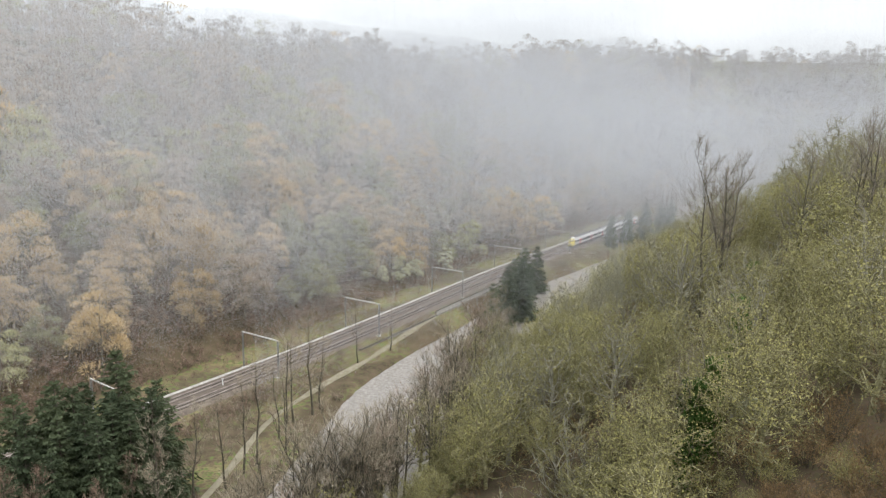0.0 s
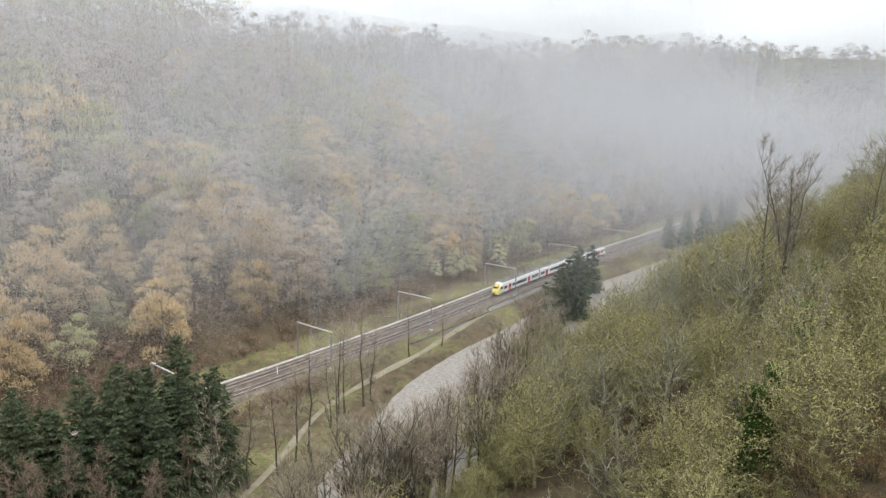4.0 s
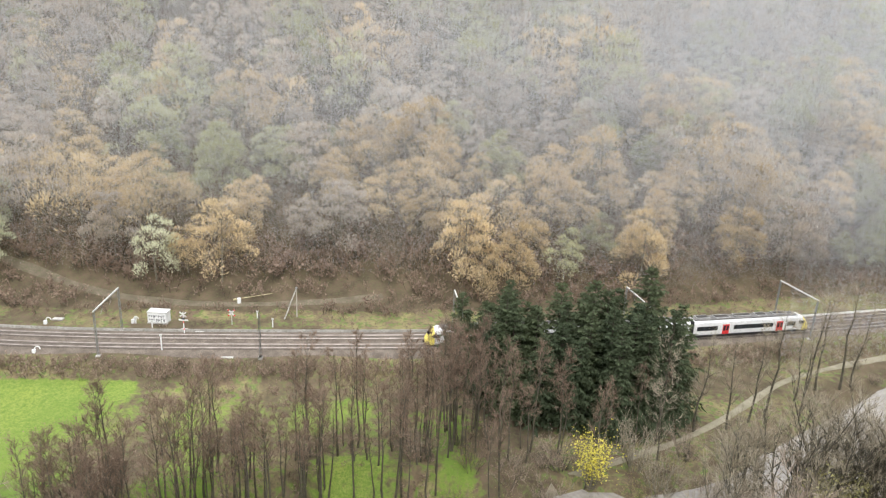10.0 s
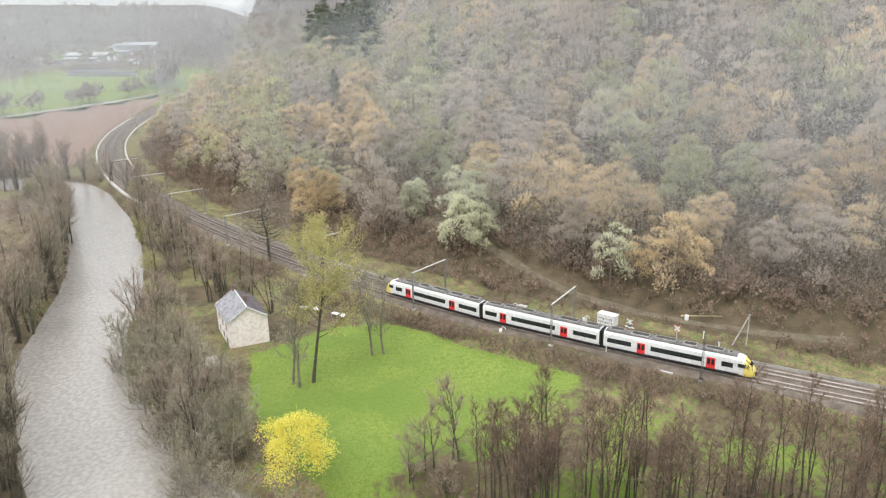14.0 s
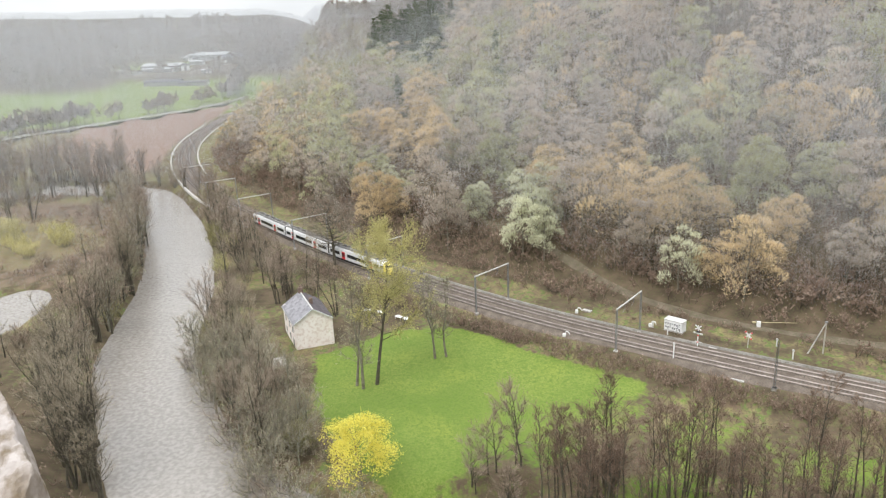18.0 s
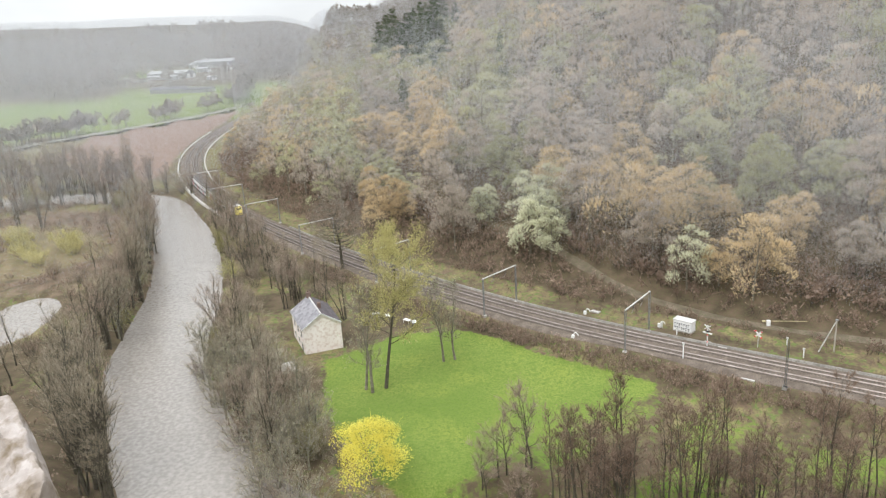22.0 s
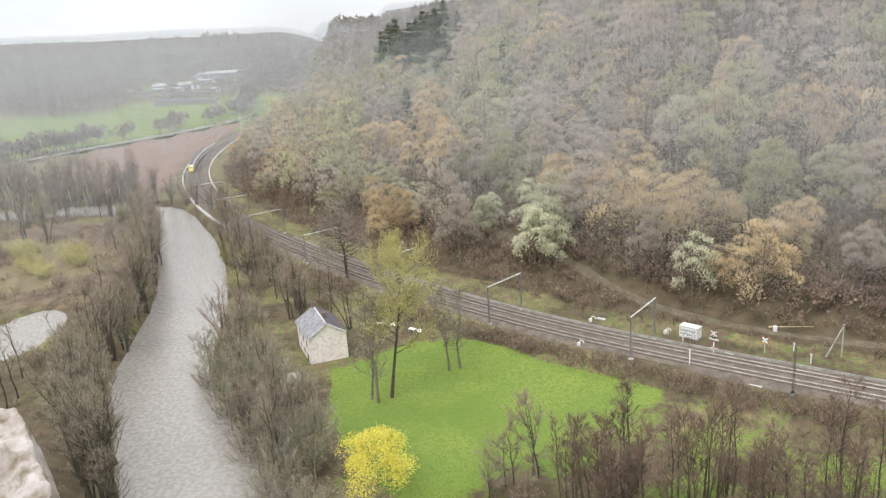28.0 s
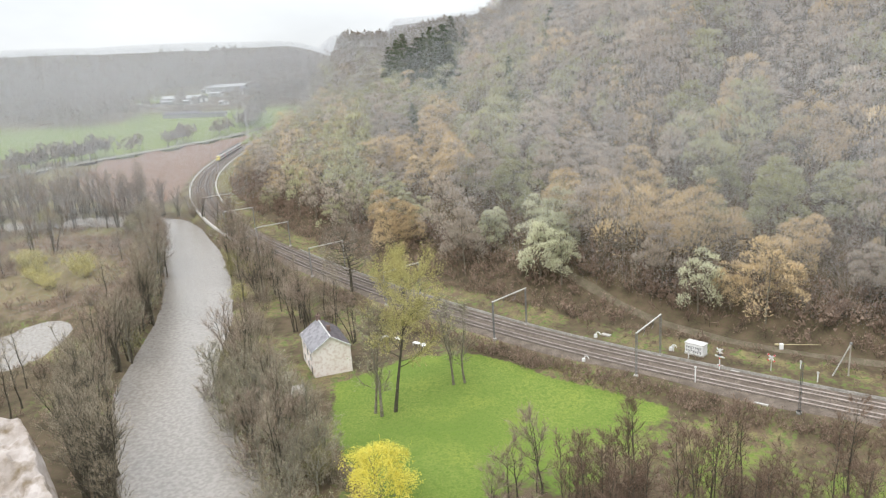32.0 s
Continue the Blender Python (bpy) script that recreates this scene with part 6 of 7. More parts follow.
M_GRAVEL = noisy("pale_gravel_path", (0.18, 0.155, 0.11), (0.28, 0.245, 0.185), 0.5, 0.95, 5.0, (0.25, 0.24, 0.15), 0.03)
M_EARTH = noisy("earth_track", (0.105, 0.082, 0.058), (0.19, 0.152, 0.112), 0.45, 0.95, 3.0, (0.10, 0.10, 0.05), 0.03)
draped(spline([(-47, 76), (-42, 90), (-38.8, 99), (-36.5, 113), (-34, 134), (-25.5, 155), (-18, 168), (-8, 190), (8, 220), (28, 252)], 1.0, 4), 0.65, 0.12, M_GRAVEL, "path", "pale gravel path along the river bank", "path")
draped(EARTH, 1.15, 0.16, M_EARTH, "path", "earth track rising along the foot of the wood", "path")
draped(spline([(-96, -16), (-104, -19), (-115, -21), (-126, -24), (-136, -24), (-146, -22)], 1.0, 3), 0.9, 0.12, M_GRAVEL, "path", "pale footpath between bushes beside the river", "path")


def portal(s, near=True, beam=True, high=8.0, far_off=-5.6, near_off=5.6):
    x, y, h = on_line(s, 0)
    top = tagged(new("catenary_portal"), "grey steel catenary portal spanning both tracks", "catenary mast", "catenary portals")
    for off in ((far_off, near_off) if near else (far_off,)):
        bm = B()
        for dx in (-0.13, 0.13):
            box(bm, dx - 0.035, dx + 0.035, off - 0.11, off + 0.11, -1.6, high)
        for k in range(9):
            box(bm, -0.13, 0.13, off - 0.03, off + 0.03, 0.3 + k * 0.85, 0.42 + k * 0.85)
        m = part("mast", bm, M_STEEL, top)
        part("footing", box(B(), -0.4, 0.4, off - 0.4, off + 0.4, -2.0, -0.35, 0.05), M_CONCRETE, top)
        del m
    if beam:
        bm = B()
        box(bm, -0.09, 0.09, far_off - 0.2, near_off + 0.2, high - 0.12, high + 0.1)
        part("beam", bm, M_STEEL_PALE, top, "pale steel cross beam")
        for off in (-2.0, 2.0):
            bm = B()
            rod(bm, (0, off, high - 0.1), (0, off, high - 1.1), 0.035)
            rod(bm, (0, off, high - 1.1), (0, off + 0.9, high - 1.6), 0.03)
            part("drop_arm", bm, M_STEEL, top)
            bm = B()
            for k in range(4):
                rod(bm, (0, off, high - 0.45 - 0.1 * k), (0, off, high - 0.50 - 0.1 * k), 0.09)
            part("insulator", bm, M_DARK, top)
    top.matrix_world = pose(x, y, 0, 0, 0, h)
    return top


for s in (418, 461, 504, 548, 584, 620, 656, 720, 753, 790, 828, 868, 905, 945):
    portal(s)
portal(692, near=True, beam=False, far_off=5.8, near_off=5.8)
for s in (1000, 1045, 1090, 1135, 1175):
    portal(s, beam=False)


def a_frame(x, y):
    top = tagged(new("leaning_pole"), "pale wooden pole with a leaning strut beside the line", "pole")
    part("post", rod(B(), (0, 0, -0.6), (0, 0, 6.2), 0.15, 8, 0.11), M_WOOD, top)
    part("strut", rod(B(), (-0.9, -2.6, -0.6), (0, -0.1, 6.0), 0.14, 8, 0.1), M_CONCRETE, top)
    part("cap", box(B(), -0.2, 0.2, -0.2, 0.2, 6.1, 6.35), M_STEEL, top)
    top.matrix_world = pose(x, y, float(ground_z(np.array(x), np.array(y))))


a_frame(-113, 81)


def relay_hut(x, y, turn):
    top = tagged(new("relay_hut"), "white trackside relay hut with dark scrawled marks", "hut")
    part("body", box(B(), -1.9, 1.9, -0.95, 0.95, 0.1, 2.15, 0.04), M_WHITE, top)
    part("roof", box(B(), -2.0, 2.0, -1.05, 1.05, 2.15, 2.32, 0.05), M_STEEL_PALE, top)
    part("plinth", box(B(), -1.95, 1.95, -1.0, 1.0, -0.4, 0.1), M_CONCRETE, top)
    r = random.Random(4)
    for k in range(14):
        bm = B()
        cx, z = -1.65 + 0.47 * (k % 7), (1.45 if k < 7 else 0.65) + 0.15 * r.random()
        box(bm, cx, cx + 0.32, -0.968, -0.952, z, z + 0.1)
        box(bm, cx + 0.04, cx + 0.14, -0.968, -0.952, z - 0.2 - 0.3 * r.random(), z)
        if k % 3:
            box(bm, cx + 0.22, cx + 0.31, -0.968, -0.952, z - 0.4 * r.random() - 0.08, z)
        part("scrawl", bm, M_DARK, top)
    for k in (-1, 0, 1):
        part("door", box(B(), k * 1.2 - 0.5, k * 1.2 + 0.5, 0.945, 0.975, 0.2, 2.0, 0.01), M_STEEL_PALE, top)
    top.matrix_world = pose(x, y, float(ground_z(np.array(x), np.array(y))) + 0.1, 0, 0, turn)


relay_hut(-129, 59.8, 40)


def signal_post(x, y, turn):
    top = tagged(new("crossing_signal"), "level crossing post with white cross arms and lamps", "signal")
    part("post", rod(B(), (0, 0, -0.3), (0, 0, 4.6), 0.09), M_WHITE, top)
    for k in range(5):
        part("band", rod(B(), (0, 0, 0.4 + k * 0.7), (0, 0, 0.7 + k * 0.7), 0.1), M_RED if k % 2 else M_WHITE, top)
    part("arm", box(B(), -0.9, 0.9, -0.06, 0.06, 2.9, 3.15), M_WHITE, top)
    for a in (-35, 35):
        bm = box(B(), -0.75, 0.75, -0.03, 0.03, -0.09, 0.09)
        bmesh.ops.transform(bm, matrix=pose(0, -0.1, 4.2, 0, a, 0), verts=bm.verts)
        part("cross_blade", bm, M_WHITE, top)
    part("lamp_box", box(B(), -0.3, 0.3, -0.2, 0.1, 3.2, 3.5, 0.03), M_DARK, top)
    top.matrix_world = pose(x, y, float(ground_z(np.array(x), np.array(y))), 0, 0, turn)


def cross_sign(x, y, turn):
    top = tagged(new("crossing_sign"), "white and red diagonal-cross sign on a short post", "road sign")
    part("post", rod(B(), (0, 0, -0.3), (0, 0, 2.9), 0.06), M_STEEL_PALE, top)
    for a in (-45, 45):
        bm = box(B(), -0.95, 0.95, -0.03, 0.03, -0.14, 0.14)
        bmesh.ops.transform(bm, matrix=pose(0, -0.08, 2.6, 0, a, 0), verts=bm.verts)
        blade = part("cross_blade", bm, M_WHITE, top)
        for e in (-0.8, 0.8):
            bm = box(B(), e - 0.13, e + 0.13, -0.038, 0.038, -0.145, 0.145)
            bmesh.ops.transform(bm, matrix=pose(0, -0.08, 2.6, 0, a, 0), verts=bm.verts)
            part("red_tip", bm, M_RED, blade)
    top.matrix_world = pose(x, y, float(ground_z(np.array(x), np.array(y))), 0, 0, turn)


signal_post(-120.5, 60.5, 35)
cross_sign(-118.5, 69.5, 40)


M_TAN_PAINT = noisy("faded_yellow_paint", (0.50, 0.42, 0.24), (0.62, 0.54, 0.34), 1.5, 0.7)


def barrier(x, y, turn):
    top = tagged(new("crossing_barrier"), "lowered pale barrier boom with a counterweight box", "barrier")
    part("pivot_box", box(B(), -0.35, 0.35, -0.3, 0.3, -0.3, 1.2, 0.04), M_WHITE, top)
    boom = part("boom", rod(B(), (-0.8, 0, 1.05), (7.0, 0, 1.15), 0.07, 8, 0.05), M_TAN_PAINT, top)
    part("counterweight", box(B(), -1.2, -0.6, -0.12, 0.12, 0.9, 1.2, 0.03), M_TAN_PAINT, boom)
    top.matrix_world = pose(x, y, float(ground_z(np.array(x), np.array(y))), 0, 0, turn)


barrier(-125.5, 75.5, 72)


def white_marker(x, y, tall, turn=0, label="short white marker post beside the railway"):
    top = tagged(new("marker_post"), label, "marker post", "marker posts")
    part("post", box(B(), -0.09, 0.09, -0.07, 0.07, -0.3, tall, 0.02), M_WHITE, top)
    part("head", box(B(), -0.2, 0.2, -0.1, 0.1, tall - 0.35, tall, 0.03), M_STEEL_PALE, top)
    top.matrix_world = pose(x, y, float(ground_z(np.array(x), np.array(y))), 0, 0, turn)


for x, y, t_ in ((-116.5, 54, 3.4), (-117.7, 74.8, 1.6), (-112.4, 74.8, 1.9), (-131.2, 56.1, 1.2), (-127.5, 57.6, 1.5), (-46.5, 146, 2.0), (-60, 132, 1.4)):
    white_marker(x, y, t_, 30)


def point_machine(x, y, turn):
    top = tagged(new("white_cabinet"), "small white trackside cabinet with a bent pipe", "cabinet", "trackside cabinets")
    part("body", box(B(), -0.3, 0.3, -0.22, 0.22, -0.2, 0.75, 0.04), M_WHITE, top)
    bm = B()
    for k in range(8):
        a, b = k * 0.4, (k + 1) * 0.4
        rod(bm, (0.7 + 0.5 * math.cos(a), 0, 0.9 + 0.5 * math.sin(a)), (0.7 + 0.5 * math.cos(b), 0, 0.9 + 0.5 * math.sin(b)), 0.08, 6)
    part("pipe", bm, M_WHITE, top)
    top.matrix_world = pose(x, y, float(ground_z(np.array(x), np.array(y))), 0, 0, turn)


for x, y in ((-130.8, 37.5), (-142.3, 43.5), (-131.8, 55.8)):
    point_machine(x, y, 40)


def slab(x, y, w, d, turn):
    top = tagged(new("concrete_slab"), "pale concrete slab lying in the verge", "slab", "concrete slabs")
    part("cover", box(B(), -w / 2, w / 2, -d / 2, d / 2, -0.2, 0.22, 0.03), M_CONCRETE, top)
    top.matrix_world = pose(x, y, float(ground_z(np.array(x), np.array(y))), 0, 0, turn)


for x, y, w, d in ((-107.3, 61.7, 2.2, 1.1), (-142.8, 46, 2.0, 1.0), (-119.5, 63, 1.6, 1.0), (-122.5, 61.5, 1.2, 0.8), (-97, 82, 1.2, 0.8)):
    slab(x, y, w, d, 40)

# low retaining wall beside the line up-valley
M_WALL = noisy("dark_stained_concrete", (0.17, 0.155, 0.135), (0.30, 0.275, 0.245), 0.7, 0.9, 4.0, (0.12, 0.115, 0.08))
i = (T_S > 482) & (T_S < 558)
wall_top = tagged(new("retaining_wall", ribbon(TRACK[i], (7.55, 7.6, 8.0, 8.05), (-3.4, -0.9, -0.9, -3.4), [M_WALL], "retaining_wall")), "low stained concrete retaining wall beside the line", "wall", kind="structure")
slab_me = bpy.data.meshes.new("coping")
box(bm_c := B(), -0.98, 0.98, -0.26, 0.26, 0, 0.14, 0.02).to_mesh(slab_me)
bm_c.free()
slab_me.materials.append(M_BARK_DARK)
panel_me = bpy.data.meshes.new("parapet_panel")
box(bm_c := B(), -0.97, 0.97, -0.1, 0.1, 0, 1.25, 0.02).to_mesh(panel_me)
bm_c.free()
panel_me.materials.append(M_CONCRETE)
for k in range(38):
    s_at = 483.5 + 2.0 * k
    j = int(np.argmin(np.abs(T_S - s_at)))
    at_x, at_y = TRACK[j] + T_LEFT[j] * 7.8
    turn = math.degrees(math.atan2(T_LEFT[j][1], T_LEFT[j][0])) + 90
    raised = s_at < 522
    if raised:
        o = new("parapet_panel", panel_me)
        o.parent = wall_top
        o.matrix_world = pose(at_x, at_y, -0.9, 0, 0, turn)
    o = new("coping", slab_me)
    o.parent = wall_top
    o.matrix_world = pose(at_x, at_y, 0.35 if raised else -0.9, 0, 0, turn)

# ---- the train: three cars that follow the curve ----
M_BODY = noisy("white_train_paint", (0.66, 0.66, 0.66), (0.78, 0.78, 0.77), 0.4, 0.35, 3.0, (0.58, 0.57, 0.56), spec=0.5, per="local")
M_YELL = noisy("yellow_train_paint", (0.78, 0.63, 0.12), (0.86, 0.72, 0.2), 0.6, 0.35, spec=0.5)
M_GLASS = noisy("dark_window_glass", (0.012, 0.016, 0.018), (0.03, 0.036, 0.04), 0.8, 0.08, spec=0.6)
M_UNDER = noisy("sooty_underframe", (0.03, 0.028, 0.026), (0.07, 0.062, 0.055), 1.0, 0.8)
M_ROOF = noisy("grey_roof_gear", (0.15, 0.145, 0.14), (0.36, 0.35, 0.335), 1.2, 0.6, 5.0, (0.22, 0.21, 0.20))
M_ROOF_TOP = noisy("grimy_roof", (0.10, 0.095, 0.088), (0.19, 0.18, 0.168), 0.8, 0.7)
M_BELLOWS = noisy("black_bellows", (0.02, 0.02, 0.02), (0.045, 0.045, 0.045), 3.0, 0.9)
M_LAMP = mat("headlamp_glass", 0.2)[0]
M_LAMP.node_tree.nodes["Principled BSDF"].inputs["Base Color"].default_value = (0.8, 0.8, 0.75, 1)
SECTION = [(1.28, 0.62), (1.40, 0.95), (1.41, 1.9), (1.40, 2.9), (1.33, 3.35), (1.08, 3.72), (0.6, 3.88), (0.0, 3.92)]


def loft(stations, name, material, parent, label=""):
    """Body skin from cross sections: (x, half-width factor, top height, bottom height) at each station."""
    ring = [(w, z) for w, z in SECTION] + [(-w, z) for w, z in SECTION[-2::-1]]
    v = []
    for x, fw, top, low in stations:
        for w, z in ring:
            v.append((x, w * fw, low + (z - 0.62) / (3.92 - 0.62) * (top - low)))
    n = len(ring)
    bm = B()
    vs = [bm.verts.new(p) for p in v]
    for i in range(len(stations) - 1):
        for k in range(n - 1):
            bm.faces.new((vs[i * n + k], vs[i * n + k + 1], vs[(i + 1) * n + k + 1], vs[(i + 1) * n + k]))
        bm.faces.new((vs[i * n + n - 1], vs[i * n], vs[(i + 1) * n], vs[(i + 1) * n + n - 1]))
    for i in (0, len(stations) - 1):
        bm.faces.new([vs[i * n + k] for k in range(n)])
    bmesh.ops.recalc_face_normals(bm, faces=bm.faces)
    return part(name, bm, material, parent, label)


def railcar(name, label, length, ends, bays, doors, gear, pantograph):
    """ends: 'cab' at the +x end or None; bays and doors: stretches along the side, in metres from the -x end."""
    car = tagged(new(name), label, "train car", "cars of the train")
    h = length / 2
    if ends == "cab":
        loft([(-h + 0.35, 1, 3.92, 0.62), (h - 3.2, 1, 3.92, 0.62), (h - 2.3, 0.99, 3.8, 0.6), (h - 1.75, 0.968, 3.53, 0.56)], "body", M_BODY, car)
        nose = loft([(h - 1.75, 0.97, 3.54, 0.56), (h - 1.3, 0.935, 3.2, 0.53), (h - 0.9, 0.88, 2.75, 0.5), (h - 0.35, 0.76, 2.0, 0.5), (h, 0.58, 1.45, 0.55)], "nose", M_YELL, car, "rounded yellow cab nose")
        bm = B()
        q = [bm.verts.new(p) for p in ((h - 1.55, -0.85, 3.38), (h - 1.55, 0.85, 3.38), (h - 0.50, 0.80, 2.35), (h - 0.50, -0.80, 2.35))]
        bm.faces.new(q)
        bmesh.ops.solidify(bm, geom=bm.faces[:], thickness=-0.12)
        part("windscreen", bm, M_GLASS, nose, "black slanted windscreen")
        for sd in (-1, 1):
            part("headlamp", box(B(), h - 0.45, h - 0.22, sd * 0.72 - 0.16, sd * 0.72 + 0.16, 1.45, 1.65, 0.03), M_LAMP, nose)
            part("cab_window", box(B(), h - 2.75, h - 1.45, sd * 1.385 - 0.03, sd * 1.385 + 0.03, 2.05, 2.75, 0.02), M_GLASS, car)
        part("coupler", box(B(), h - 0.3, h + 0.35, -0.22, 0.22, 0.75, 1.1, 0.05), M_UNDER, nose)
        part("skirt", box(B(), h - 2.4, h - 0.25, -1.0, 1.0, 0.22, 0.6, 0.06), M_UNDER, car)
    else:
        loft([(-h + 0.35, 1, 3.92, 0.62), (h - 0.35, 1, 3.92, 0.62)], "body", M_BODY, car)
    for e in ((-1,) if ends == "cab" else (-1, 1)):
        bm = B()
        for k in range(4):
            box(bm, e * (h - 0.33 + 0.1 * k) - 0.035, e * (h - 0.33 + 0.1 * k) + 0.035, -1.25, 1.25, 0.85, 3.65)
        part("bellows", bm, M_BELLOWS, car)
    for sd in (-1, 1):
        for a, b in bays:
            w = part("window", box(B(), a - h, b - h, sd * 1.415 - 0.012, sd * 1.415 + 0.012, 1.72, 2.62, 0.0), M_GLASS, car)
            k = a + 1.7
            while k < b - 0.8:
                part("pillar", box(B(), k - h - 0.03, k - h + 0.03, sd * 1.422 - 0.012, sd * 1.422 + 0.012, 1.72, 2.62), M_DARK, w)
                k += 1.75
        for a, b in doors:
            d = part("door", box(B(), a - h, b - h, sd * 1.42 - 0.016, sd * 1.42 + 0.016, 0.82, 2.86, 0.01), M_RED, car, "bright red double door")
            mid = (a + b) / 2
            for p, q_ in ((a + 0.16, mid - 0.1), (mid + 0.1, b - 0.16)):
                part("pane", box(B(), p - h, q_ - h, sd * 1.434 - 0.012, sd * 1.434 + 0.012, 1.55, 2.6), M_GLASS, d)
        part("sill_stripe", box(B(), -h + 0.4, h - (2.5 if ends == "cab" else 0.4), sd * 1.398 - 0.012, sd * 1.398 + 0.012, 0.66, 0.84), M_DARK, car)
    part("underframe", box(B(), -h + 0.6, h - (2.4 if ends == "cab" else 0.6), -1.22, 1.22, 0.30, 0.66, 0.04), M_UNDER, car)
    for bx in (-h + 3.2, h - 4.4 if ends == "cab" else h - 3.2):
        bg = part("bogie", box(B(), bx - 1.7, bx + 1.7, -1.1, 1.1, 0.28, 0.62, 0.05), M_UNDER, car)
        for ax in (-1.15, 1.15):
            bm = B()
            for sd in (-0.75, 0.75):
                rod(bm, (bx + ax, sd - 0.07, 0.43), (bx + ax, sd + 0.07, 0.43), 0.43, 16)
            rod(bm, (bx + ax, -0.75, 0.43), (bx + ax, 0.75, 0.43), 0.08)
            part("wheelset", bm, M_UNDER, bg)
    part("roof_panel", box(B(), -h + 0.5, h - (3.0 if ends == "cab" else 0.5), -1.08, 1.08, 3.78, 3.935, 0.02), M_ROOF_TOP, car, "grimy grey roof panel")
    for a, b, wd, tall in gear:
        g = part("roof_unit", box(B(), a - h, b - h, -wd, wd, 3.84, 3.9 + tall, 0.06), M_ROOF, car)
        part("grille", box(B(), a - h + 0.2, b - h - 0.2, -wd * 0.6, wd * 0.6, 3.9 + tall, 3.93 + tall), M_UNDER, g)
    if pantograph:
        bm = B()
        for y in (-0.5, 0.5):
            rod(bm, (-1.0, y, 4.0), (0.3, y * 0.8, 4.55), 0.03, 6)
            rod(bm, (0.3, y * 0.8, 4.55), (-0.8, y, 5.1), 0.025, 6)
        rod(bm, (-0.8, -0.95, 5.12), (-0.8, 0.95, 5.12), 0.04, 6)
        part("pantograph", bm, M_UNDER, car)
    return car


END_BAYS = ((1.0, 5.6), (9.2, 18.2), (21.5, 23.4))
END_DOORS = ((6.7, 8.2), (19.0, 20.5))
GEAR = ((1.2, 4.0, 0.85, 0.32), (5.2, 8.6, 0.9, 0.22), (9.6, 13.4, 0.75, 0.34), (14.6, 17.0, 0.9, 0.26), (18.4, 21.6, 0.8, 0.30), (22.2, 23.2, 0.5, 0.2))
lead_car = railcar("railcar", "leading white railcar with yellow nose and red doors", 26.9, "cab", END_BAYS, END_DOORS, GEAR, False)
mid_car = railcar("railcar", "middle white railcar with red doors and roof gear", 26.0, None, ((0.9, 5.6), (9.4, 19.0), (22.4, 25.1)), ((6.8, 8.3), (20.2, 21.7)), ((1.0, 3.6, 0.8, 0.3), (5.0, 9.0, 0.9, 0.3), (14.5, 17.5, 0.85, 0.25), (18.5, 21.0, 0.8, 0.35), (22.0, 24.8, 0.7, 0.2)), True)
tail_car = railcar("railcar", "trailing white railcar with yellow nose and red doors", 26.9, "cab", END_BAYS, END_DOORS, GEAR, False)


def motions():
    """The train runs down the valley on the track next to the river, at a steady speed."""
    times = [k * 0.5 for k in range(65)]
    for car, back, length, flip in ((lead_car, 0.0, 26.9, False), (mid_car, 26.9, 26.0, False), (tail_car, 52.9, 26.9, True)):
        rows = []
        for t in times:
            front = 409.5 + 25.3 * t - back
            a, b = on_line(front - 3.4, 2.0), on_line(front - length + 3.4, 2.0)
            h = math.degrees(math.atan2(a[1] - b[1], a[0] - b[0]))
            rows.append((t, pose((a[0] + b[0]) / 2, (a[1] + b[1]) / 2, 0.0, 0, 0, h + (180 if flip else 0))))
        walk(car, rows)


# ---- the cottage by the river ----
M_PLASTER = noisy("stained_cream_plaster", (0.82, 0.74, 0.69), (0.90, 0.84, 0.80), 0.35, 0.95, 1.6, (0.72, 0.61, 0.55), 0.02)
M_SLATE = noisy("grey_slate", (0.17, 0.165, 0.175), (0.30, 0.29, 0.30), 0.8, 0.7, per="object")
M_SLATE_SHADED = noisy("shaded_slate", (0.075, 0.065, 0.07), (0.13, 0.115, 0.12), 0.8, 0.75, per="object")
M_BRICK = noisy("sooty_brick", (0.13, 0.09, 0.075), (0.24, 0.17, 0.14), 2.0, 0.9)


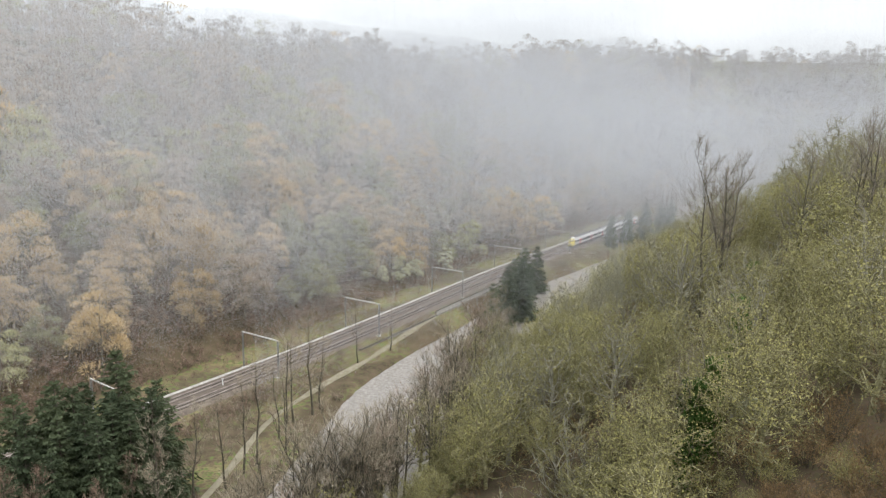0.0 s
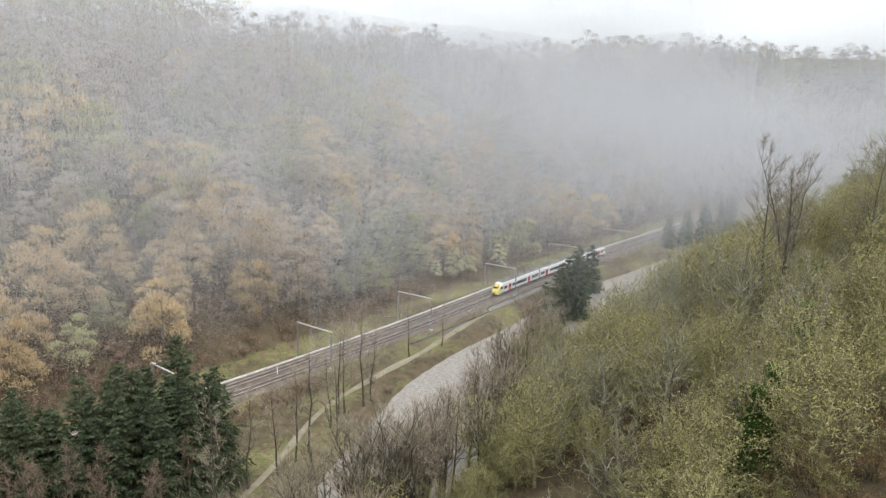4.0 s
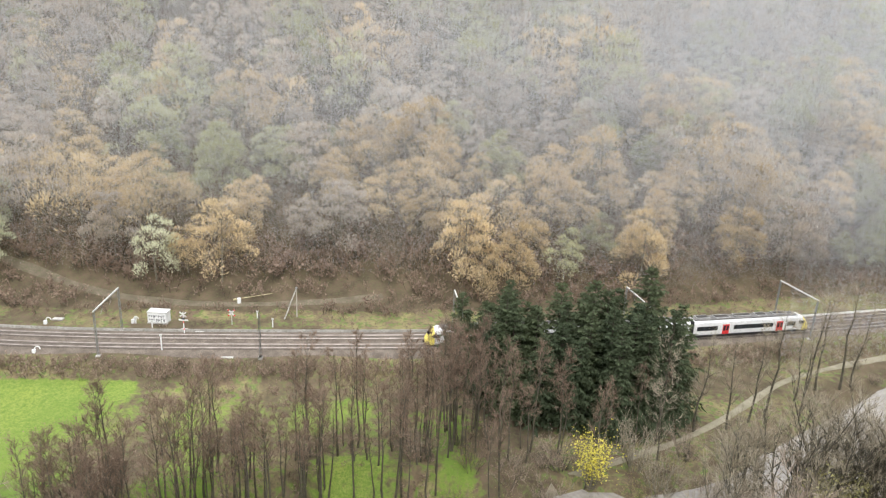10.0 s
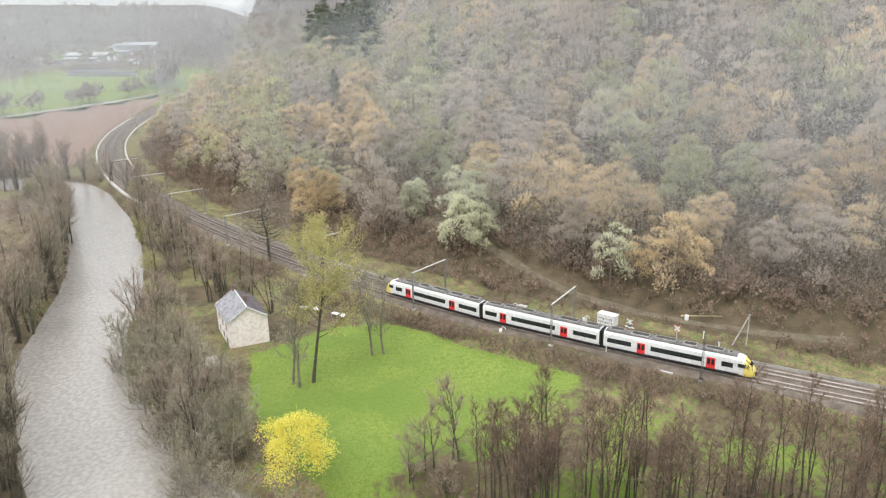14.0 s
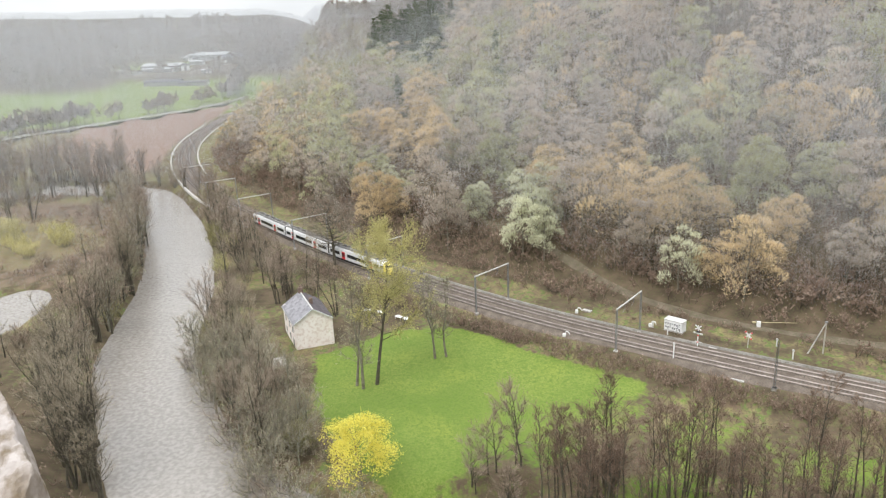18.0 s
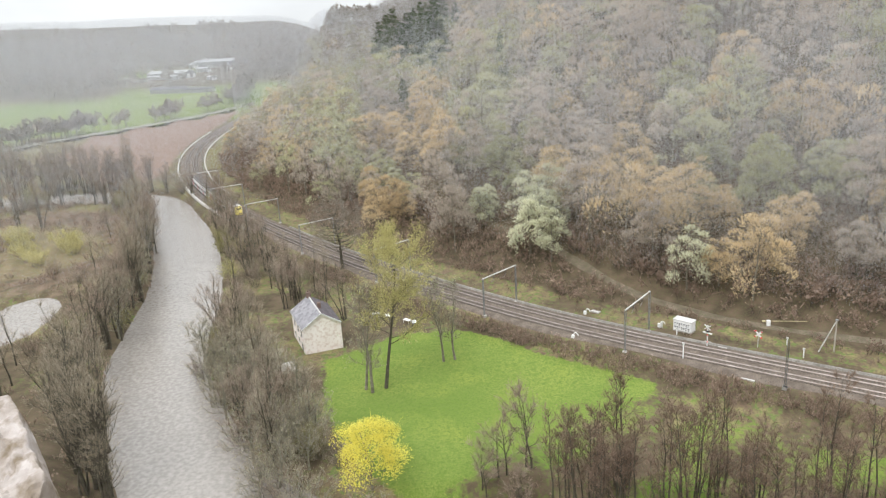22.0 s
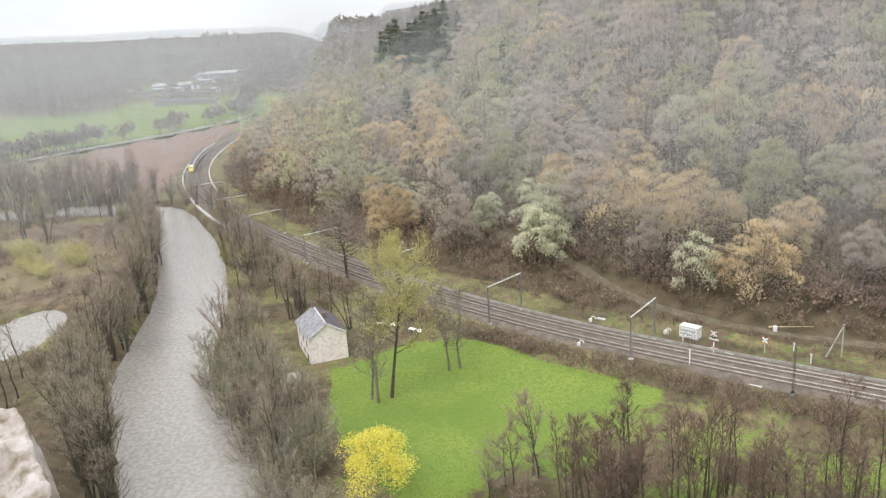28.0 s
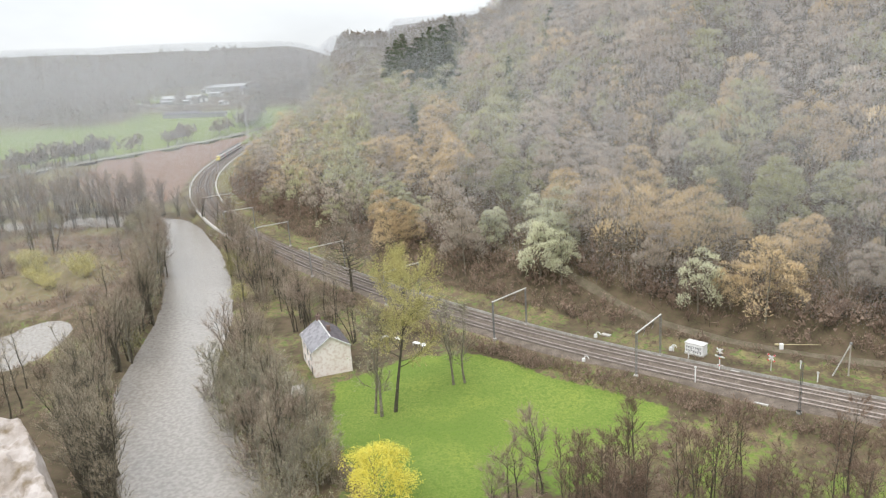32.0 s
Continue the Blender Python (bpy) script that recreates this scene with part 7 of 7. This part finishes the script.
def cottage():
    house = tagged(new("cottage"), "small cream plastered cottage with a grey slate roof", "house")
    L, W, eave, ridge = 6.0, 4.0, 5.9, 8.5
    bm = B()
    prof = [(-W, -0.6), (W, -0.6), (W, eave), (0, ridge - 0.15), (-W, eave)]
    a = [bm.verts.new((L, y, z)) for y, z in prof]
    b = [bm.verts.new((-L, y, z)) for y, z in prof]
    bm.faces.new(a)
    bm.faces.new(b[::-1])
    for i in range(5):
        bm.faces.new((a[i], b[i], b[(i + 1) % 5], a[(i + 1) % 5]))
    bmesh.ops.recalc_face_normals(bm, faces=bm.faces)
    part("wall", bm, M_PLASTER, house)
    run = math.hypot(W + 0.4, ridge - eave)
    tilt = math.degrees(math.atan2(ridge - eave, W))
    slate_me = {}
    # one slate in two tones: each slope's light or shade is in its colour
    for sd, m in ((-1, M_SLATE), (1, M_SLATE_SHADED)):
        roof = part("roof", box(B(), -L - 0.3, L + 0.3, 0, run, -0.16, -0.04), m, house, "slate slope in the lit tone" if sd < 0 else "slate slope in the shaded tone")
        roof.matrix_local = pose(0, 0, ridge, 0, 0, 0 if sd > 0 else 180) @ pose(0, 0, 0, -tilt, 0, 0)
        me = bpy.data.meshes.new("slate")
        bm = box(B(), -0.42, 0.42, -0.36, 0.36, -0.02, 0.02)
        bm.to_mesh(me)
        bm.free()
        me.materials.append(m)
        for r in range(8):
            for c in range(15):
                x = -L - 0.05 + 0.84 * (c + (0.5 if r % 2 else 0.0))
                if x > L + 0.1:
                    continue
                o = new("slate", me)
                o.parent = roof
                o.matrix_local = pose(x, 0.3 + r * 0.59, 0.0, 3, 0, 0)
    part("ridge_cap", rod(B(), (-L - 0.3, 0, ridge), (L + 0.3, 0, ridge), 0.13, 8), M_STEEL_PALE, house)
    for sd in (-1, 1):
        part("verge_board", box(B(), L + 0.28, L + 0.36, -0.05, 0.05, -0.1, 0.1), M_WHITE, house).matrix_local = pose(0, sd * W / 2, (eave + ridge) / 2 - 0.05, -sd * tilt, 0, 0) @ Matrix.Diagonal((1, (run - 0.2) * 10, 1.2, 1))
    ch = part("chimney", box(B(), -L + 0.3, -L + 1.2, -0.45, 0.45, ridge - 1.0, ridge + 1.1, 0.03), M_BRICK, house, "brick chimney stack")
    part("pot", rod(B(), (-L + 0.75, 0, ridge + 1.1), (-L + 0.75, 0, ridge + 1.5), 0.16), M_BRICK, ch)
    ch = part("chimney", box(B(), 1.0, 1.7, 0.4, 1.1, ridge - 1.0, ridge + 0.7, 0.03), M_BRICK, house, "brick chimney stack")
    for x, z in ((-3.6, 3.4), (0.2, 3.4), (-3.6, 0.7), (0.2, 0.7), (3.6, 3.4)):
        w = part("window", box(B(), x - 0.5, x + 0.5, -W - 0.04, -W + 0.02, z, z + 1.3), M_GLASS, house)
        part("frame", box(B(), x - 0.6, x + 0.6, -W - 0.07, -W - 0.01, z + 1.3, z + 1.4), M_WHITE, w)
        part("sill", box(B(), x - 0.65, x + 0.65, -W - 0.16, -W, z - 0.1, z), M_CONCRETE, w)
        part("mullion", box(B(), x - 0.03, x + 0.03, -W - 0.06, -W - 0.03, z, z + 1.3), M_WHITE, w)
    d = part("door", box(B(), 3.1, 4.1, -W - 0.05, -W + 0.02, -0.5, 1.7), M_DARK, house)
    part("lintel", box(B(), 2.95, 4.25, -W - 0.1, -W, 1.7, 1.9), M_CONCRETE, d)
    part("gutter", rod(B(), (-L, -W - 0.38, eave - 0.2), (L, -W - 0.38, eave - 0.2), 0.07), M_STEEL, house)
    house.matrix_world = pose(-147.8, -14.2, -3.0, 0, 0, 16)


cottage()


def garden_table(x, y, turn, label):
    top = tagged(new("garden_table"), label, "table", "garden furniture")
    part("tabletop", box(B(), -0.9, 0.9, -0.5, 0.5, 0.68, 0.75, 0.02), M_WHITE, top)
    for sx in (-0.75, 0.75):
        for sy in (-0.38, 0.38):
            part("leg", rod(B(), (sx, sy, -0.1), (sx, sy, 0.7), 0.04, 6), M_WHITE, top)
    top.matrix_world = pose(x, y, float(ground_z(np.array(x), np.array(y))), 0, 0, turn)


for x, y, t_ in ((-157, 1.5, 20), (-159, -1.5, 70), (-153, 5.5, 45), (-151.5, 7, 10)):
    garden_table(x, y, t_, "white garden table on the grass behind the willow")


def landing(x, y, turn):
    top = tagged(new("landing_slab"), "pale concrete landing beside the cottage", "slab")
    part("deck", box(B(), -2.2, 2.2, -1.5, 1.5, -0.4, 0.35, 0.06), M_CONCRETE, top)
    part("rim", box(B(), -2.3, 2.3, -1.62, -1.5, -0.4, 0.6, 0.03), M_CONCRETE, top)
    top.matrix_world = pose(x, y, float(ground_z(np.array(x), np.array(y))), 0, 0, turn)


landing(-135, -19.5, 16)


# ---- farm and works down the valley ----
def shed(x, y, length, width, tall, turn, roof_mat, label, doors=2):
    top = tagged(new("farm_shed"), label, "shed", "far farm buildings")
    bm = B()
    L, W = length / 2, width / 2
    prof = [(-W, -3.0), (W, -3.0), (W, tall), (0, tall + W * 0.3), (-W, tall)]
    a = [bm.verts.new((L, p, z)) for p, z in prof]
    b = [bm.verts.new((-L, p, z)) for p, z in prof]
    bm.faces.new(a)
    bm.faces.new(b[::-1])
    for i in range(5):
        bm.faces.new((a[i], b[i], b[(i + 1) % 5], a[(i + 1) % 5]))
    bmesh.ops.recalc_face_normals(bm, faces=bm.faces)
    part("wall", bm, M_STEEL, top)
    for sd in (-1, 1):
        bm = B()
        q = [bm.verts.new(p) for p in ((-L - 0.8, 0, tall + W * 0.3 + 0.3), (L + 0.8, 0, tall + W * 0.3 + 0.3), (L + 0.8, sd * (W + 1), tall - 0.1), (-L - 0.8, sd * (W + 1), tall - 0.1))]
        bm.faces.new(q)
        bmesh.ops.solidify(bm, geom=bm.faces[:], thickness=0.3)
        bmesh.ops.recalc_face_normals(bm, faces=bm.faces)
        part("roof", bm, roof_mat, top)
    for k in range(doors):
        part("door", box(B(), L - 0.1, L + 0.2, -W * 0.6 + k * W, -W * 0.6 + k * W + W * 0.5, -1, tall * 0.75), M_WHITE, top)
    top.matrix_world = pose(x, y, float(ground_z(np.array(x), np.array(y))), 0, 0, turn)


M_ROOF_PALE = noisy("pale_sheet_roof", (0.60, 0.61, 0.62), (0.78, 0.79, 0.80), 0.1, 0.7)
M_ROOF_DARK = noisy("dark_sheet_roof", (0.16, 0.16, 0.20), (0.26, 0.26, 0.31), 0.1, 0.7)
FARM = ((-1062, -258, 66, 22, 6, 62, M_ROOF_PALE, "long farm shed with a pale sheet roof"), (-1040, -262, 50, 9, 4, 62, M_ROOF_PALE, "low lean-to shed with a pale roof"),
        (-912, -226, 42, 14, 4.5, 85, M_ROOF_DARK, "long low shed with a dark roof"), (-905, -190, 34, 10, 4, 85, M_ROOF_DARK, "low dark-roofed shed beside pasture"),
        (-1236, -228, 70, 24, 8, 70, M_ROOF_PALE, "wide works hall with a pale roof"), (-1200, -150, 110, 16, 7, 80, M_ROOF_DARK, "long dark-roofed works hall"),
        (-1228, -262, 18, 10, 5, 30, M_ROOF_PALE, "small pale-roofed farmhouse in haze"), (-1008, -194, 14, 9, 4, 30, M_ROOF_PALE, "small pale-roofed barn beside pasture"),
        (-1028, -303, 16, 8, 4, 60, M_ROOF_PALE, "small pale-roofed barn beside pasture"), (-1150, -196, 16, 10, 6, 20, M_ROOF_PALE, "pale-roofed outbuilding of the works"),
        (-1140, -230, 20, 10, 5, 70, M_ROOF_PALE, "pale-roofed outbuilding of the works"), (-1300, -190, 22, 12, 6, 40, M_ROOF_PALE, "pale-roofed outbuilding of the works"), (-1020, -285, 9, 7, 4, 60, M_BRICK, "small red-roofed barn beside pasture"))
for f in FARM:
    shed(*f)
draped(spline([(-830, -420), (-900, -370), (-960, -320), (-1010, -270), (-1040, -225)], 6.0, 3), 3.5, 0.5, M_GRAVEL, "road", "pale lane across the green pasture to the farm", "road")


# ---- the crag's rocks beside the viewpoint ----
def rock(x, y, z, sx, sy, sz, seed, label, flat=0.9):
    bm = B()
    bmesh.ops.create_icosphere(bm, subdivisions=6, radius=1)
    off = Vector((seed * 3.1, seed * 1.7, seed * 0.9))
    cut = random.Random(seed)
    planes = [(Vector((0.12, -0.1, 1)).normalized(), flat)]
    for i in range(13):
        w = Vector((cut.gauss(0, 1), cut.gauss(0, 1), cut.gauss(0.2, 0.8))).normalized()
        planes.append((w, cut.uniform(0.7, 0.95)))
    for v in bm.verts:
        p = v.co * (1 + 0.1 * noise.noise(v.co * 1.3 + off))
        for w, c in planes:
            over = p.dot(w) - c
            if over > 0:
                p -= w * over
        d = 0.03 * noise.noise(p * 4 + off) + 0.02 * noise.noise(p * 9 + off) + 0.012 * noise.noise(p * 21 + off)
        # worn ledges and pits on the lower part
        if p.z < 0.3 + 0.25 * p.x:
            d += 0.09 * abs(noise.noise(p * 6 + off)) + 0.035 * noise.noise(p * 24 + off)
        p = p * (1 + d)
        v.co = Vector((p.x * sx, p.y * sy, p.z * sz))
    bmesh.ops.recalc_face_normals(bm, faces=bm.faces)
    me = bpy.data.meshes.new("crag_rock")
    bm.to_mesh(me)
    bm.free()
    me.materials.append(M_ROCK)
    o = tagged(new("crag_rock", me), label, "rock", "rocks of the crag")
    o.matrix_world = pose(x, y, z, 0, 0, seed * 40)
    return o


M_ROCK = noisy("limestone", (0.17, 0.13, 0.09), (0.45, 0.405, 0.375), 5.5, 0.9, 14.0, (0.17, 0.13, 0.085), 0.03)
rock(-2.43, -1.53, 57.6, 0.40, 0.40, 1.4, 1, "pale grey weathered limestone crag with brown cracks", 0.57)
rock(2.25, 2.95, 57.35, 0.32, 0.32, 0.6, 2, "pale lichen-grey limestone block at the path's edge")


def crag():
    """The outcrop under the viewpoint: a narrow ledge in front, broader to both sides, falling steeply to the slope."""
    n = 72
    az = np.radians(np.linspace(-180, 180, n, endpoint=False))
    deg = np.degrees(az)
    wide = np.maximum(ramp(-deg, 115, 119), ramp(deg, 33, 37))
    r0 = 1.65 + 1.95 * wide
    z0 = 57.85 - 1.05 * wide
    v, rings = [(0, 0, 58.1)], []
    rows_ = [(0.35, None), (0.7, None), (1.0, 0.0)] + [(None, d) for d in (0.5, 1.2, 2.4, 4, 6.5, 10, 14, 19, 25, 32, 40, 50)]
    for i, (u, fall) in enumerate(rows_):
        for k in range(n):
            if u is not None:
                r, z = r0[k] * u, 58.1 + (z0[k] - 58.1) * u ** 2
            else:
                r, z = r0[k] + 0.36 * fall, z0[k] - fall
            p = Vector((math.sin(az[k]) * r, math.cos(az[k]) * r, z))
            q = noise.noise(p * 0.7) * 0.6 + noise.noise(p * 2.3) * 0.25
            s = 0.03 if u is not None else min(0.25 + 0.05 * fall, 1.6)
            # ledges where the beds step back
            step = 0.25 * math.sin(z * 2.1 + 2 * noise.noise(p * 0.4)) * min(1, fall or 0)
            out = (r + (q - 0.3) * s + step * 0.5) / r
            v.append((p.x * out, p.y * out, z + 0.3 * s * noise.noise(p * 1.9) - (0.02 if u is not None else 0)))
    f = [(0, 1 + (k + 1) % n, 1 + k) for k in range(n)]
    for i in range(len(rows_) - 1):
        for k in range(n):
            a, b = 1 + i * n + k, 1 + i * n + (k + 1) % n
            f += [(a, b, b + n), (a, b + n, a + n)]
    me = mesh_from("crag", np.array(v), np.array(f), [M_CRAG])
    return tagged(new("crag", me), "pale weathered limestone crag under the viewpoint", "crag", kind="structure")


M_CRAG = noisy("weathered_limestone", (0.20, 0.165, 0.125), (0.42, 0.39, 0.355), 0.8, 0.95, 5.0, (0.16, 0.15, 0.09), 0.03)
crag()


# ---- haze and low cloud in the valley, stood in for by countless thin upright strips ----
M_MIST = bpy.data.materials.new("grey_haze_strips")
M_MIST.use_nodes = True
mn, ml = M_MIST.node_tree.nodes, M_MIST.node_tree.links
mb = mn["Principled BSDF"]
mb.inputs["Base Color"].default_value, mb.inputs["Roughness"].default_value, mb.inputs["Specular IOR Level"].default_value = (0.645, 0.66, 0.69, 1), 1.0, 0.0
m_tr = mn.new("ShaderNodeBsdfTranslucent")
m_tr.inputs["Color"].default_value = (0.645, 0.66, 0.69, 1)
m_mix = mn.new("ShaderNodeMixShader")
m_mix.inputs[0].default_value = 0.5
ml.new(mb.outputs[0], m_mix.inputs[1])
ml.new(m_tr.outputs[0], m_mix.inputs[2])
ml.new(m_mix.outputs[0], mn["Material Output"].inputs["Surface"])


def veil(line, share, low, high, label, width=0.0062, least=140, floor=None, top=None):
    """A curtain of thin upright strips along a line on the ground, added to stand in for haze: the share of the view
    that it covers (a number, or one for each point of the line), the spans above the ground in which its strips begin
    and end, and a height that none passes."""
    line = np.asarray(line, float)
    left, s = frame_of(line)
    share = np.broadcast_to(share, s.shape)
    fine = np.arange(0, s[-1], 0.5)
    count = np.cumsum(np.interp(fine, s, share)) * 0.5 / width
    at = np.interp(np.arange(1, int(count[-1])), count, fine)
    dice = np.random.RandomState(len(at)).uniform(size=(4, len(at)))
    # neighbouring strips begin and end at well-spread heights, so that the veil is even
    dice[2], dice[3] = np.arange(len(at)) * 0.618034 % 1, np.arange(len(at)) * 0.754878 % 1
    at = at + width / np.interp(at, s, share) * 0.4 * (dice[0] - 0.5)
    x, y = np.interp(at, s, line[:, 0]), np.interp(at, s, line[:, 1])
    ang = np.arctan2(np.interp(at, s, left[:, 1]), np.interp(at, s, left[:, 0])) + np.pi / 2 + 0.5 * (dice[1] - 0.5)
    ok = np.hypot(x, y) > least
    x, y, ang, dice, at = x[ok], y[ok], ang[ok], dice[:, ok], at[ok]
    g0 = np.maximum(ground_z(x, y), -3) if floor is None else np.full(len(x), float(floor))
    z0 = g0 + low[0] + (low[1] - low[0]) * dice[2]
    z1 = np.maximum(z0 + 4, g0 + high[0] + (high[1] - high[0]) * dice[3])
    if top is not None:
        z1 = np.minimum(z1, np.interp(at, s, top) - 9 * (np.arange(len(x)) * 0.381966 % 1) ** 2)
        ok = z1 > z0 + 1
        x, y, ang, z0, z1 = x[ok], y[ok], ang[ok], z0[ok], z1[ok]
    dx, dy = np.cos(ang) * width / 2, np.sin(ang) * width / 2
    v = np.stack([np.stack([x - dx, y - dy, z0], 1), np.stack([x + dx, y + dy, z0], 1), np.stack([x + dx, y + dy, z1], 1), np.stack([x - dx, y - dy, z1], 1)], 1)
    me = mesh_from("drizzle", v.reshape(-1, 3), np.arange(4 * len(x)).reshape(-1, 4), [M_MIST])
    return tagged(new("drizzle", me), label, "drizzle", kind="stuff")


def beside(s0, s1, d):
    i = (T_S > s0) & (T_S < s1)
    return (TRACK - T_LEFT * d)[i]


def across(s, d0, d1):
    i = int(np.argmin(np.abs(T_S - s)))
    return np.array([TRACK[i] - T_LEFT[i] * d for d in np.linspace(d0, d1, 30)])


line_s = T_S[(T_S > 90) & (T_S < 1150)]
denser = (0.94 + 0.06 * ramp(line_s, 760, 700) + 0.6 * ramp(line_s, 740, 580) + 0.35 * ramp(line_s, 440, 380)) * np.maximum(0.02, ramp(line_s, 1130, 900))
crest_az = np.radians(np.linspace(-125, 60, 140))
crest_r = np.arange(150, 900, 12.0)
crest_z = ground_z(np.sin(crest_az)[:, None] * crest_r[None], np.cos(crest_az)[:, None] * crest_r[None])
crest_rise = ((crest_z + 26 - EYE[2]) / crest_r[None]).max(1)
for d, share, low in ((27, 0.18, (0, 20)), (58, 0.2, (0, 22)), (92, 0.16, (0, 18)), (126, 0.14, (0, 14)), (160, 0.1, (0, 10)), (192, 0.1, (0, 8))):
    at_line = beside(90, 1150, d)
    roof = EYE[2] + np.hypot(*at_line.T) * np.interp(np.arctan2(at_line[:, 0], at_line[:, 1]), crest_az, crest_rise)
    veil(at_line, np.minimum(0.44, share * denser), low, (30, 60) if d < 60 else (45, 90), "thin pale strips standing in for haze on the wooded hill", top=roof)
for s, share in ((560, 0.08), (510, 0.1), (462, 0.14), (425, 0.2), (385, 0.25), (340, 0.28), (290, 0.3), (230, 0.3)):
    veil(across(s, -240, 240), share, (0, 22), (54, 92), "thin pale strips standing in for haze in the valley up-river", floor=0)
veil(beside(360, 660, 19), 0.22 * np.maximum(0.03, ramp(T_S[(T_S > 360) & (T_S < 660)], 655, 560)), (0, 8), (18, 40), "thin pale strips standing in for haze along the foot of the hill", 0.006)
veil(beside(360, 600, -14), 0.1, (0, 8), (14, 34), "thin pale strips standing in for haze over the railway up-river", 0.008)
# down the open valley: curtains at growing distance, none higher than the far skyline
sky_az = np.radians(np.linspace(-128, -70, 60))
sky_r = np.geomspace(800, 3600, 60)
sky_z = ground_z(np.sin(sky_az)[:, None] * sky_r[None], np.cos(sky_az)[:, None] * sky_r[None])
sky_rise = ((sky_z + 22 - EYE[2]) / sky_r[None]).max(1)
for r_, share, a0 in ((215, 0.05, -101), (270, 0.08, -97), (340, 0.1, -93), (430, 0.09, -88), (520, 0.11, -84), (640, 0.13, -80), (800, 0.14, -76), (980, 0.12, -70), (1200, 0.12, -70), (1600, 0.16, -70), (2100, 0.22, -70)):
    use = (np.degrees(sky_az) < a0)
    arc = np.stack([np.sin(sky_az[use]), np.cos(sky_az[use])], 1) * r_
    veil(arc, share * np.maximum(0.02, ramp(np.degrees(sky_az[use]), a0, a0 - 10)), (0, 8), (60, 150), "thin pale strips standing in for haze over the open valley", 0.008 if r_ < 500 else 0.012 if r_ < 1000 else 0.022, top=EYE[2] + sky_rise[use] * r_)


motions()
